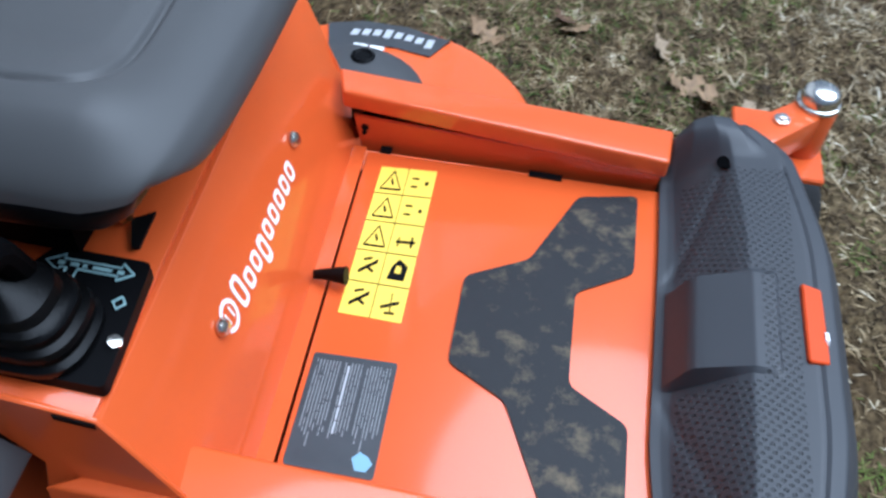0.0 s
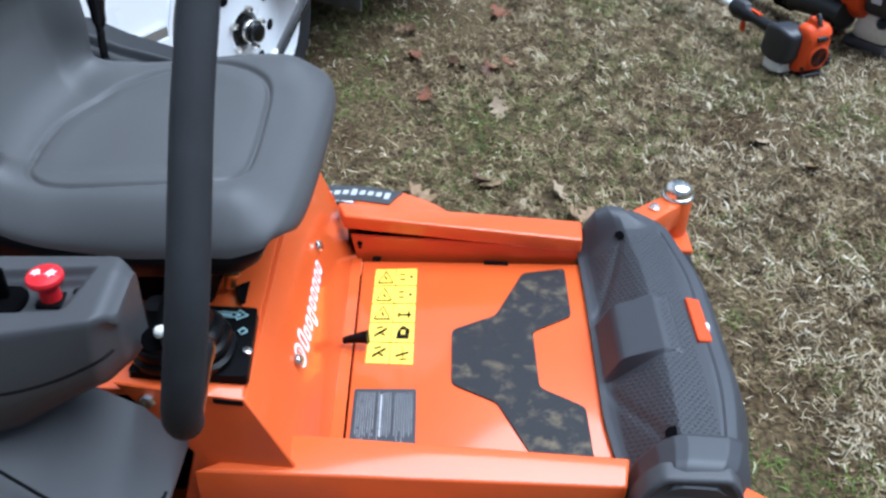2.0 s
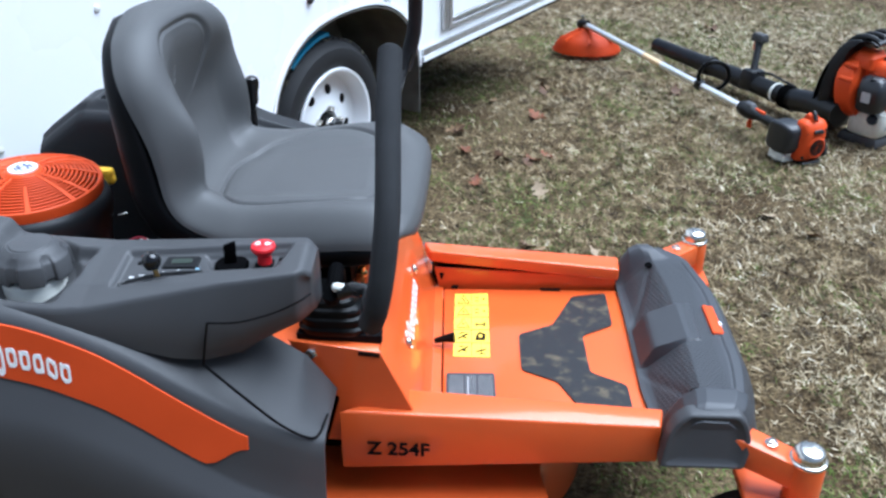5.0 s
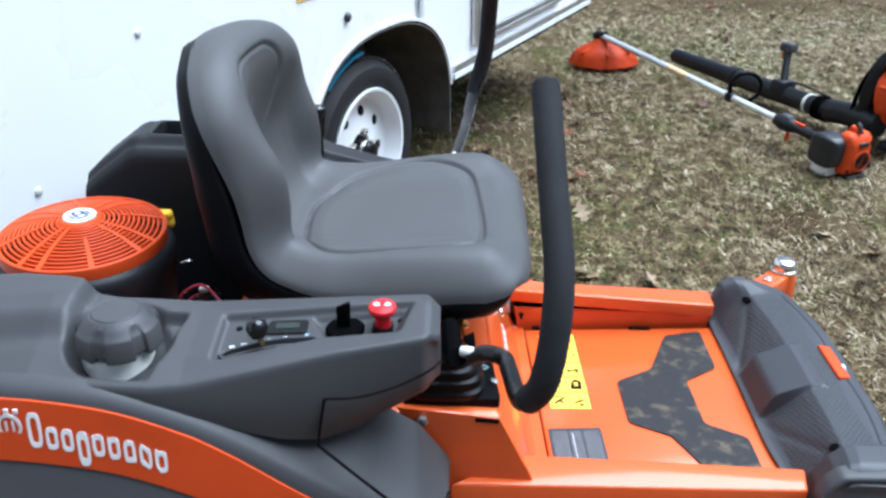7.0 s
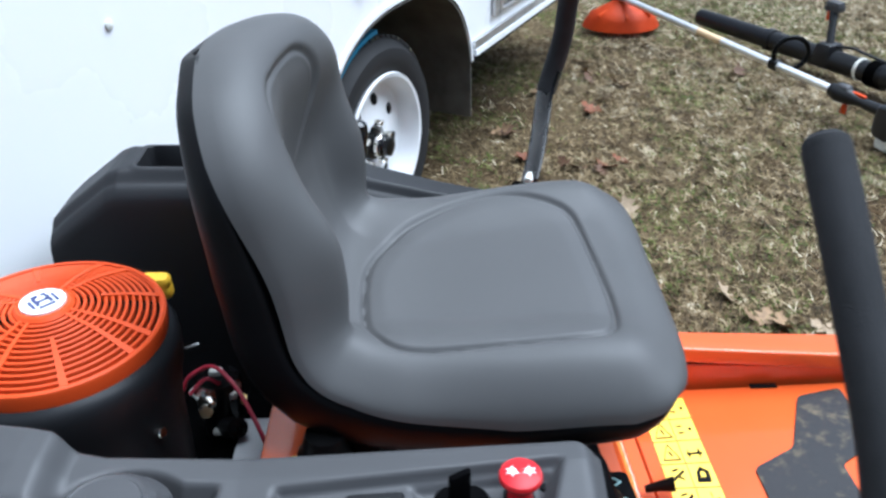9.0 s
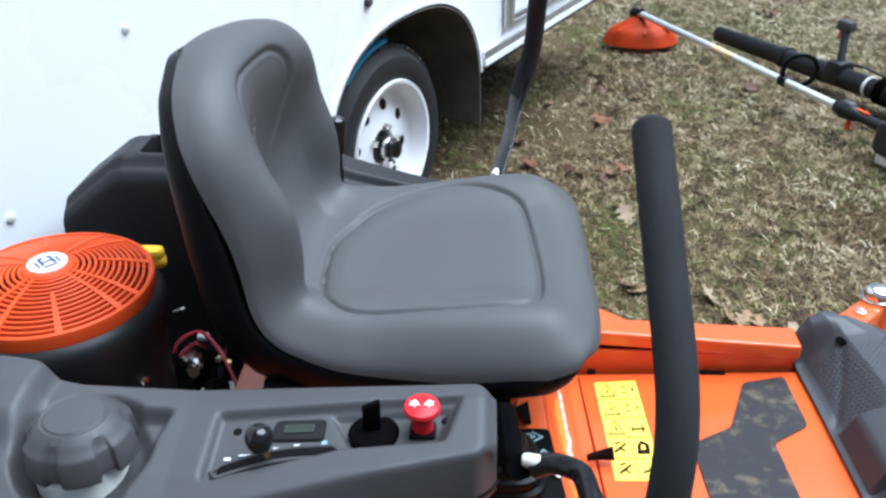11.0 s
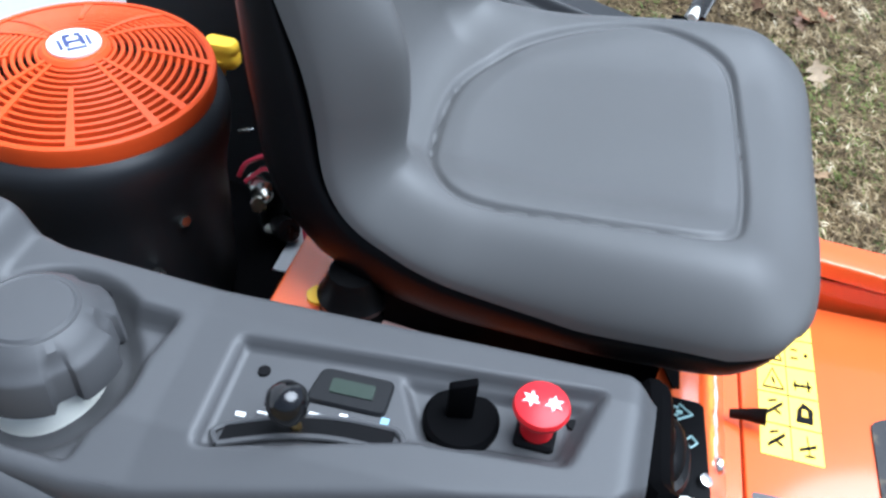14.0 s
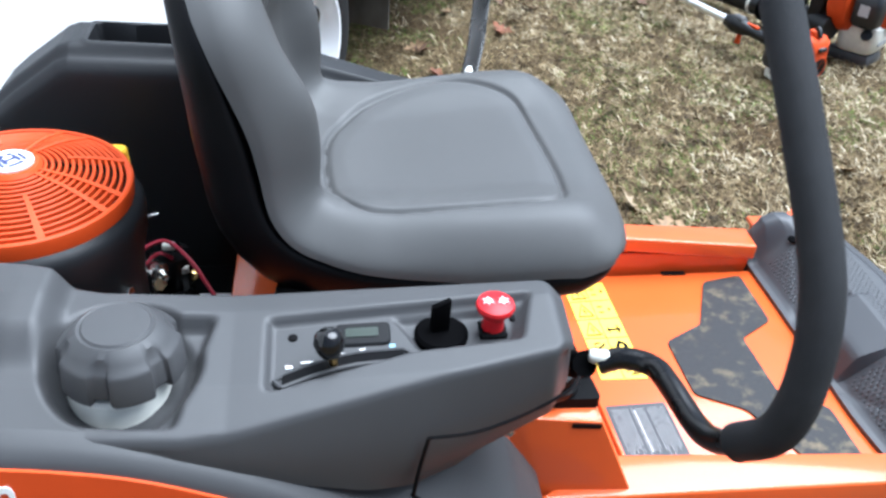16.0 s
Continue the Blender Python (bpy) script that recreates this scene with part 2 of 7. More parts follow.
def build_ground():
    bm = bmesh.new()
    xs = [-400, -120, -40, -15, -8] + [-5 + 0.12 * i for i in range(92)] + [7, 9, 15, 40, 120, 400]
    ys = [-400, -120, -40, -12, -5] + [-3 + 0.12 * i for i in range(92)] + [9, 12, 18, 40, 120, 400]
    sheet(bm, [[(x, y, lawn_height(x, y) * step(8, 4, abs(x - 0.5)) * step(9, 5, abs(y - 2.5)) if abs(x) < 9 and abs(y) < 9 else 0.0) for x in xs] for y in ys])
    m = bpy.data.materials.new("lawn_soil_and_thatch")
    m.use_nodes = True
    nt = m.node_tree
    p = nt.nodes["Principled BSDF"]
    p.inputs["Roughness"].default_value = 0.95
    p.inputs["Specular IOR Level"].default_value = 0.15
    tc = nt.nodes.new("ShaderNodeTexCoord")

    def noise_node(scale, detail):
        n = nt.nodes.new("ShaderNodeTexNoise")
        n.inputs["Scale"].default_value = scale
        n.inputs["Detail"].default_value = detail
        nt.links.new(tc.outputs["Object"], n.inputs["Vector"])
        return n

    fine, broad = noise_node(60, 8), noise_node(2.2, 5)
    r1 = nt.nodes.new("ShaderNodeValToRGB")
    r1.color_ramp.elements[0].position, r1.color_ramp.elements[1].position = 0.32, 0.68
    r1.color_ramp.elements[0].color, r1.color_ramp.elements[1].color = (0.042, 0.029, 0.017, 1), (0.20, 0.150, 0.088, 1)
    nt.links.new(fine.outputs["Fac"], r1.inputs["Fac"])
    r2 = nt.nodes.new("ShaderNodeValToRGB")
    r2.color_ramp.elements[0].position, r2.color_ramp.elements[1].position = 0.35, 0.65
    r2.color_ramp.elements[0].color, r2.color_ramp.elements[1].color = (0.42, 0.36, 0.28, 1), (1.0, 1.0, 0.88, 1)
    nt.links.new(broad.outputs["Fac"], r2.inputs["Fac"])
    mx = nt.nodes.new("ShaderNodeMix")
    mx.data_type, mx.blend_type = "RGBA", "MULTIPLY"
    mx.inputs["Factor"].default_value = 1.0
    nt.links.new(r1.outputs["Color"], mx.inputs["A"])
    nt.links.new(r2.outputs["Color"], mx.inputs["B"])
    nt.links.new(mx.outputs["Result"], p.inputs["Base Color"])
    b = nt.nodes.new("ShaderNodeBump")
    b.inputs["Strength"].default_value = 0.9
    b.inputs["Distance"].default_value = 0.02
    nt.links.new(fine.outputs["Fac"], b.inputs["Height"])
    nt.links.new(b.outputs["Normal"], p.inputs["Normal"])
    return thing("ground", bm, m, "dormant brown lawn with green patches and bare soil", "lawn", kind="structure", sharp=180)


build_ground()

# ---- trailer ----
TU, TN = Vector((0.448, 0.894, 0)), Vector((0.894, -0.448, 0))
T0 = Vector((-0.149, 1.873, 0))


def on_wall(s, z, out=0.0):
    """A place on the trailer's side: s metres along it, z high, out from its face."""
    return T0 + TU * s + TN * out + Vector((0, 0, z))


def wall_box(bm, s0, s1, z0, z1, o0, o1):
    ring = [(s0, o0), (s1, o0), (s1, o1), (s0, o1)]
    return hexa(bm, [on_wall(s, z0, o) for s, o in ring], [on_wall(s, z1, o) for s, o in ring])


WHEEL_S, WHEEL_Z, SKIRT = -0.456, 0.298, 0.425


def arch_at(k, n, grow=0.0):
    """A place on the wheel arch, a squarish half oval, from its rear foot to its front foot."""
    a = math.pi * k / n
    c, s = math.cos(a), math.sin(a)
    return -0.378 + (0.472 + grow) * math.copysign(abs(c) ** 0.8, c), 0.30 + (0.42 + grow) * math.copysign(abs(s) ** 0.8, s)


def build_trailer():
    t = empty("cargo_trailer", on_wall(0, 0, -1.0), "white enclosed cargo trailer parked on the lawn", "trailer")
    # side skin with the wheel arch cut out of its lower edge
    bm = bmesh.new()
    arch = [q for q in (arch_at(k, 40) for k in range(41)) if q[1] > SKIRT]
    lower = [(-4.2, SKIRT), (arch[-1][0], SKIRT), *arch[::-1], (arch[0][0], SKIRT), (1.65, SKIRT)]
    for (s0, z0), (s1, z1) in zip(lower, lower[1:]):
        if s1 - s0 > 1e-5:
            hexa(bm, [on_wall(s0, z0, -0.04), on_wall(s1, z1, -0.04), on_wall(s1, z1, 0), on_wall(s0, z0, 0)], [on_wall(s0, 2.3, -0.04), on_wall(s1, 2.3, -0.04), on_wall(s1, 2.3, 0), on_wall(s0, 2.3, 0)])
    bmesh.ops.remove_doubles(bm, verts=bm.verts[:], dist=1e-5)
    part("side_wall", bm, WHITE_PAINT, t)
    for name, s0, s1, z0, z1, o0, o1, mat in (("far_wall", -4.2, 1.65, 0.425, 2.3, -2.1, -2.06, WHITE_PAINT), ("end_wall", 1.61, 1.648, 0.43, 2.3, -2.06, -0.042, WHITE_PAINT),
                                              ("nose_wall", -4.198, -4.16, 0.43, 2.3, -2.06, -0.042, WHITE_PAINT), ("roof", -4.22, 1.67, 2.302, 2.36, -2.12, 0.02, WHITE_PAINT), ("underfloor", -4.15, 1.60, 0.44, 0.50, -2.05, -0.45, LINER)):
        bm = bmesh.new()
        wall_box(bm, s0, s1, z0, z1, o0, o1)
        part(name, bm, mat, t)
    # bottom trim: a bright lip over a dark rail
    for s0, s1 in ((arch[0][0] + 0.016, 1.65), (-4.2, arch[-1][0] - 0.016)):
        bm = bmesh.new()
        wall_box(bm, s0, s1, 0.436, 0.462, 0.002, 0.012)
        part("bottom_trim", bm, ALU, t, "dull aluminium edge trim")
        bm = bmesh.new()
        wall_box(bm, s0, s1, 0.412, 0.432, 0.002, 0.016)
        part("bottom_lip", bm, WHITE_PAINT, t)
        bm = bmesh.new()
        wall_box(bm, s0, s1, 0.395, 0.411, -0.03, 0.006)
        part("bottom_rail", bm, DARK, t)
    # arch lip and the well behind it
    bm = bmesh.new()
    rings = []
    for k in range(2, 39):
        (s0, z0), (s1, z1) = arch_at(k, 40, -0.005), arch_at(k, 40, 0.006)
        rings.append([on_wall(s, z, o) for s, z, o in ((s0, z0, -0.02), (s0, z0, 0.007), (s1, z1, 0.007), (s1, z1, 0.002))])
    loft(bm, rings)
    part("arch_lip", bm, WHITE_PAINT, t)
    bm = bmesh.new()
    rings = []
    for k in range(-4, 45):
        kk = min(40, max(0, k))
        drop = 0.045 * (kk - k) if k < 0 else (0.045 * (k - kk))
        (s0, z0), (s1, z1) = arch_at(kk, 40, -0.016), arch_at(kk, 40, -0.011)
        drop = abs(drop)
        rings.append([on_wall(s, z - drop * 0.55, o) for s, z, o in ((s0, z0, 0.004), (s0, z0, -0.36), (s1, z1, -0.36), (s1, z1, 0.004))])
    loft(bm, rings)
    part("wheel_well", bm, LINER, t, "dark wheel well liner")
    bm = bmesh.new()
    wall_box(bm, -0.80, 0.09, 0.36, 0.74, -0.38, -0.365)
    part("well_back", bm, LINER, t)
    bm = bmesh.new()
    rings = []
    for k in range(12):
        a = math.radians(90 + 3.4 * k)
        rings.append([on_wall(WHEEL_S + r * math.cos(a), WHEEL_Z + r * math.sin(a), o) for r, o in ((0.338, -0.16), (0.338, -0.04), (0.350, -0.04), (0.350, -0.16))])
    loft(bm, rings)
    part("blue_strap", bm, BLUE, t, "blue strip above the tyre")
    # wheel
    c = on_wall(WHEEL_S, WHEEL_Z, -0.03)
    up = Vector((0, 0, 1))
    wheel = part("wheel", tyre_body(c, TN, 0.316, 0.216, 0.21), TYRE, t, "black trailer tyre with worn tread")
    bm = bmesh.new()
    corners = ((-1, -1), (1, -1), (1, 1), (-1, 1))
    for k in range(64):
        for row in range(5):
            a = 2 * math.pi * (k + 0.4 * (row % 2)) / 64
            rad = TU * math.cos(a) + up * math.sin(a)
            tan = up * math.cos(a) - TU * math.sin(a)
            q = c - TN * (0.040 + 0.031 * row) + rad * 0.3135
            hexa(bm, [q + tan * i * 0.0125 + TN * j * 0.0130 for i, j in corners], [q + rad * 0.0085 + tan * i * 0.0115 + TN * j * 0.0122 for i, j in corners])
    part("tread", bm, TREAD, wheel)
    bm = bmesh.new()
    lathe(bm, [(0.212, -0.014), (0.220, -0.002), (0.217, 0.005), (0.207, 0.003), (0.200, -0.012), (0.194, -0.040), (0.182, -0.054), (0.166, -0.058), (0.13, -0.052), (0.09, -0.042), (0.06, -0.040), (0.05, -0.055), (0.05, -0.13)], c, TN, 56, cap=False)
    part("rim", bm, RIM_WHITE, wheel, "white steel wheel rim with round holes")
    for k in range(8):
        a = 2 * math.pi * (k + 0.73) / 8
        rad = TU * math.cos(a) + up * math.sin(a)
        bm = bmesh.new()
        lathe(bm, [(0.0, -0.004), (0.0165, -0.003), (0.0185, 0.0), (0.017, 0.0020), (0.0, 0.0018)], c + rad * 0.134 - TN * 0.0515, TN + rad * 0.2, 16)
        part("rim_hole", bm, DECAL_BLACK, wheel)
    for k in range(5):
        a = 2 * math.pi * (k + 0.1) / 5
        rad = TU * math.cos(a) + up * math.sin(a)
        bm = bmesh.new()
        lathe(bm, [(0.0, 0.0), (0.011, 0.0), (0.011, 0.018), (0.007, 0.024), (0.0, 0.024)], c + rad * 0.066 - TN * 0.042, TN, 6)
        part("lug_nut", bm, STEEL, wheel)
    bm = bmesh.new()
    lathe(bm, [(0.050, -0.060), (0.046, -0.038), (0.034, -0.034), (0.034, -0.004), (0.028, 0.002), (0.028, 0.014), (0.020, 0.018), (0.0, 0.019)], c, TN, 24)
    hub = part("hub", bm, MUFFLER, wheel, "black greased wheel hub")
    bm = bmesh.new()
    lathe(bm, [(0.0345, -0.026), (0.036, -0.024), (0.036, -0.014), (0.0345, -0.012)], c, TN, 24)
    part("hub_band", bm, STEEL, wheel)
    # side door and its frame
    bm = bmesh.new()
    wall_box(bm, 0.332, 1.168, 0.552, 2.1, 0.003, 0.012)
    door = part("side_door", bm, WHITE_PAINT, t, "white side door in an aluminium frame")
    for s0, s1, z0, z1 in ((0.262, 0.33, 0.505, 2.1), (1.17, 1.21, 0.505, 2.1), (0.331, 1.169, 0.505, 0.55)):
        for g, (a, b) in enumerate(((0.0, 0.42), (0.58, 1.0))):
            bm = bmesh.new()
            if s1 - s0 < 0.1:
                wall_box(bm, s0 + (s1 - s0) * a, s0 + (s1 - s0) * b, z0, z1, 0.003, 0.020)
            else:
                wall_box(bm, s0, s1, z0 + (z1 - z0) * a, z0 + (z1 - z0) * b, 0.003, 0.020)
            bevelled(bm, 0.003, 1)
            part("frame", bm, ALU, door, "grey aluminium frame")
    bm = bmesh.new()
    wall_box(bm, 1.51, 1.585, 0.475, 0.512, 0.003, 0.014)
    bevelled(bm, 0.003, 1)
    part("reflector", bm, ORANGE_PLASTIC, t, "amber side reflector")
    bm = bmesh.new()
    lathe(bm, [(0.015, 0.002), (0.015, 0.008), (0.009, 0.014), (0.0, 0.014)], on_wall(-0.605, 0.794), TN, 16)
    part("marker_light", bm, DECAL_GREY, t, "small grey marker light")
    bm = bmesh.new()
    wall_box(bm, -0.85, -0.76, 0.885, 0.915, 0.002, 0.004)
    part("warning_sticker", bm, DECAL_YELLOW, t, "small yellow warning sticker")
    for s, z in ((-1.79, 0.67), (-1.45, 0.93), (-1.55, 0.62), (-1.95, 0.55), (-2.3, 0.66)):
        bm = bmesh.new()
        lathe(bm, [(0.009, 0.001), (0.009, 0.004), (0.0, 0.007)], on_wall(s, z), TN, 10)
        part("rivet", bm, WHITE_PLASTIC, t)


def tyre_body(c, axis, radius, inner, width):
    bm = bmesh.new()
    h = width
    prof = [(inner, -h + 0.02), (inner + 0.02, -h + 0.006), (inner + (radius - inner) * 0.55, -h), (radius - 0.018, -h + 0.012), (radius, -h + 0.035), (radius + 0.002, -h / 2), (radius, -0.035), (radius - 0.018, -0.012), (inner + (radius - inner) * 0.72, -0.001), (inner + (radius - inner) * 0.5, 0.003), (inner + 0.02, -0.003), (inner, -0.012), (inner - 0.005, -0.02)]
    return lathe(bm, prof, c, axis, 64, cap=False)


build_trailer()

# ---- riding mower ----
mower = empty("riding_mower", (0, 0, 0), "orange and grey zero-turn riding mower with a grey seat", "lawn mower")
PAN = 0.343


def build_frame():
    # foot pan with a lip on its sides
    bm = bmesh.new()
    hexa(bm, [(0.106, -0.275, PAN - 0.012), (0.53, -0.285, PAN - 0.012), (0.515, 0.278, PAN - 0.012), (0.080, 0.262, PAN - 0.012)],
         [(0.108, -0.275, PAN), (0.53, -0.285, PAN), (0.515, 0.278, PAN), (0.083, 0.262, PAN)])
    bevelled(bm, 0.003, 2)
    part("foot_pan", bm, ORANGE, mower, "glossy orange steel foot pan")
    bm = bmesh.new()
    hexa(bm, [(0.05, -0.28, PAN - 0.012), (0.103, -0.28, PAN - 0.012), (0.078, 0.272, PAN - 0.012), (0.03, 0.272, PAN - 0.012)],
         [(0.05, -0.28, PAN - 0.002), (0.104, -0.28, PAN - 0.002), (0.079, 0.272, PAN - 0.002), (0.03, 0.272, PAN - 0.002)])
    part("riser_flange", bm, ORANGE, mower)
    # riser between pan and seat platform, leaning back
    bm = bmesh.new()
    a = [(0.097, -0.328, PAN - 0.03), (0.067, 0.340, PAN - 0.03), (-0.026, 0.340, 0.556), (0.004, -0.328, 0.556)]
    b = [(p[0] - 0.012, p[1], p[2] - 0.004) for p in a]
    hexa(bm, a, b)
    bevelled(bm, 0.004, 2)
    riser = part("riser_panel", bm, ORANGE, mower, "orange riser panel below the seat")
    for y in (-0.153, 0.138):
        bm = bmesh.new()
        lathe(bm, [(0.0105, 0.0), (0.0105, 0.002), (0.008, 0.006), (0.0, 0.008)], (0.0345 - 0.0134 * (y + 0.153) / 0.29, y, 0.463), (1, 0, 0.42), 16)
        part("carriage_bolt", bm, STEEL, riser)
    # seat platform
    bm = bmesh.new()
    hexa(bm, [(-0.46, -0.325, 0.565), (-0.002, -0.327, 0.548), (-0.036, 0.335, 0.548), (-0.46, 0.335, 0.565)],
         [(-0.46, -0.325, 0.575), (0.000, -0.327, 0.560), (-0.036, 0.335, 0.560), (-0.46, 0.335, 0.575)])
    bevelled(bm, 0.003, 2)
    part("seat_platform", bm, ORANGE, mower)
    # side plates
    for side in (-1, 1):
        y = -0.329 if side < 0 else 0.335
        dx = 0.0 if side < 0 else -0.035
        pts = [(-0.16 + dx, y, 0.578), (0.003 + dx, y, 0.558), (0.058 + dx, y, 0.436), (0.075 + dx, y, 0.36), (-0.10 + dx, y, 0.36), (-0.075 + dx, y, 0.455)]
        bm = bmesh.new()
        hexa(bm, pts, [(p[0], p[1] - side * 0.006, p[2]) for p in pts])
        bevelled(bm, 0.002, 1)
        plate_ob = part("side_plate", bm, ORANGE, mower)
        if side < 0:
            bm = bmesh.new()
            lathe(bm, [(0.0, 0.0), (0.011, 0.0), (0.011, 0.006), (0.0085, 0.008), (0.0, 0.008)], (-0.118, -0.3295, 0.553), (0, -1, 0), 6)
            part("hex_bolt", bm, STEEL, plate_ob)
            bm = bmesh.new()
            hexa(bm, [(-0.036, -0.3305, 0.5580), (0.001, -0.3305, 0.5545), (0.001, -0.3305, 0.5475), (-0.036, -0.3305, 0.5505)],
                 [(-0.036, -0.3290, 0.5580), (0.001, -0.3290, 0.5545), (0.001, -0.3290, 0.5475), (-0.036, -0.3290, 0.5505)])
            part("slot", bm, DECAL_BLACK, plate_ob)
    # rails: folded channel section, tapering to the front
    def rail(name, back, front, z_back, z_front, drop_b, drop_f):
        (bi, bo), (fi, fo) = back, front
        bm = bmesh.new()
        hexa(bm, [(bi[0], bi[1], z_back - drop_b), (fi[0], fi[1], z_front - drop_f), (fo[0], fo[1], z_front - drop_f), (bo[0], bo[1], z_back - drop_b)],
             [(bi[0], bi[1], z_back), (fi[0], fi[1], z_front), (fo[0], fo[1], z_front - 0.003), (bo[0], bo[1], z_back - 0.003)])
        bevelled(bm, 0.005, 3)
        return part(name, bm, ORANGE, mower, "orange side rail of the frame")

    right = rail("side_rail", ((0.05, -0.275), (-0.075, -0.345)), ((0.515, -0.268), (0.505, -0.318)), 0.442, 0.412, 0.135, 0.085)
    letters("Z 254F", right, (-0.026, -0.3475, 0.345), 0.030, 0.115, DECAL_BLACK)
    left = rail("side_rail", ((0.048, 0.268), (0.030, 0.320)), ((0.500, 0.275), (0.505, 0.345)), 0.442, 0.402, 0.030, 0.032)
    # inner web of the left rail, with the dark gap above it
    bm = bmesh.new()
    hexa(bm, [(0.07, 0.279, 0.325), (0.496, 0.292, 0.325), (0.496, 0.298, 0.325), (0.07, 0.285, 0.325)],
         [(0.058, 0.279, 0.392), (0.496, 0.284, 0.374), (0.496, 0.290, 0.374), (0.058, 0.285, 0.392)])
    bevelled(bm, 0.002, 1)
    part("rail_web", bm, ORANGE, left)
    # orange face behind the gap, coloured black: the gap's shade put into the colour
    bm = bmesh.new()
    hexa(bm, [(0.05, 0.300, 0.33), (0.50, 0.318, 0.33), (0.50, 0.324, 0.33), (0.05, 0.306, 0.33)],
         [(0.05, 0.300, 0.42), (0.50, 0.318, 0.38), (0.50, 0.324, 0.38), (0.05, 0.306, 0.42)])
    part("rail_gap_shade", bm, MUFFLER, left)
    for x0, x1 in ((0.315, 0.362), (0.10, 0.116)):
        bm = bmesh.new()
        box(bm, x0, x1, 0.264, 0.276, PAN - 0.002, PAN + 0.0016)
        part("pan_slot", bm, DECAL_BLACK, left)
    for x, y, z, r, mat in ((0.075, 0.278, 0.352, 0.006, DECAL_BLACK), (0.11, 0.2995, 0.405, 0.007, BRASS), (0.075, 0.274, 0.346, 0.004, DECAL_BLACK)):
        bm = bmesh.new()
        lathe(bm, [(0, 0), (r, 0), (r * 0.8, 0.002), (0, 0.003)], (x, y + 0.001, z + 0.02), (0, -1, 0), 10)
        part("fastener", bm, mat, left)
    # cross member below, dark
    bm = bmesh.new()
    box(bm, -0.45, 0.48, -0.24, 0.24, 0.27, 0.325)
    part("under_frame", bm, BLACK, mower)


def letters(text, parent, at, height, width, mat, turn=(90, 0, 0), label="black lettering"):
    cu = bpy.data.curves.new("lettering", "FONT")
    cu.body, cu.size, cu.extrude, cu.offset = text, 1.0, 0.004, 0.022
    ob = bpy.data.objects.new("lettering_source", cu)
    me = bpy.data.meshes.new_from_object(ob)
    xs, ys = [v.co.x for v in me.vertices], [v.co.y for v in me.vertices]
    sx, sy = width / (max(xs) - min(xs)), height / (max(ys) - min(ys))
    m = pose(*at, *turn) @ Matrix.Diagonal((sx, sy, 0.2, 1)) @ Matrix.Translation((-min(xs), -min(ys), 0))
    me.transform(m)
    me.name = "lettering"
    me.materials.clear()
    me.materials.append(mat)
    bpy.data.objects.remove(ob)
    out = new("lettering", me)
    out.parent = parent
    if not parent.parent:
        out.matrix_parent_inverse = parent.matrix_basis.inverted()
    return tagged(out, label)


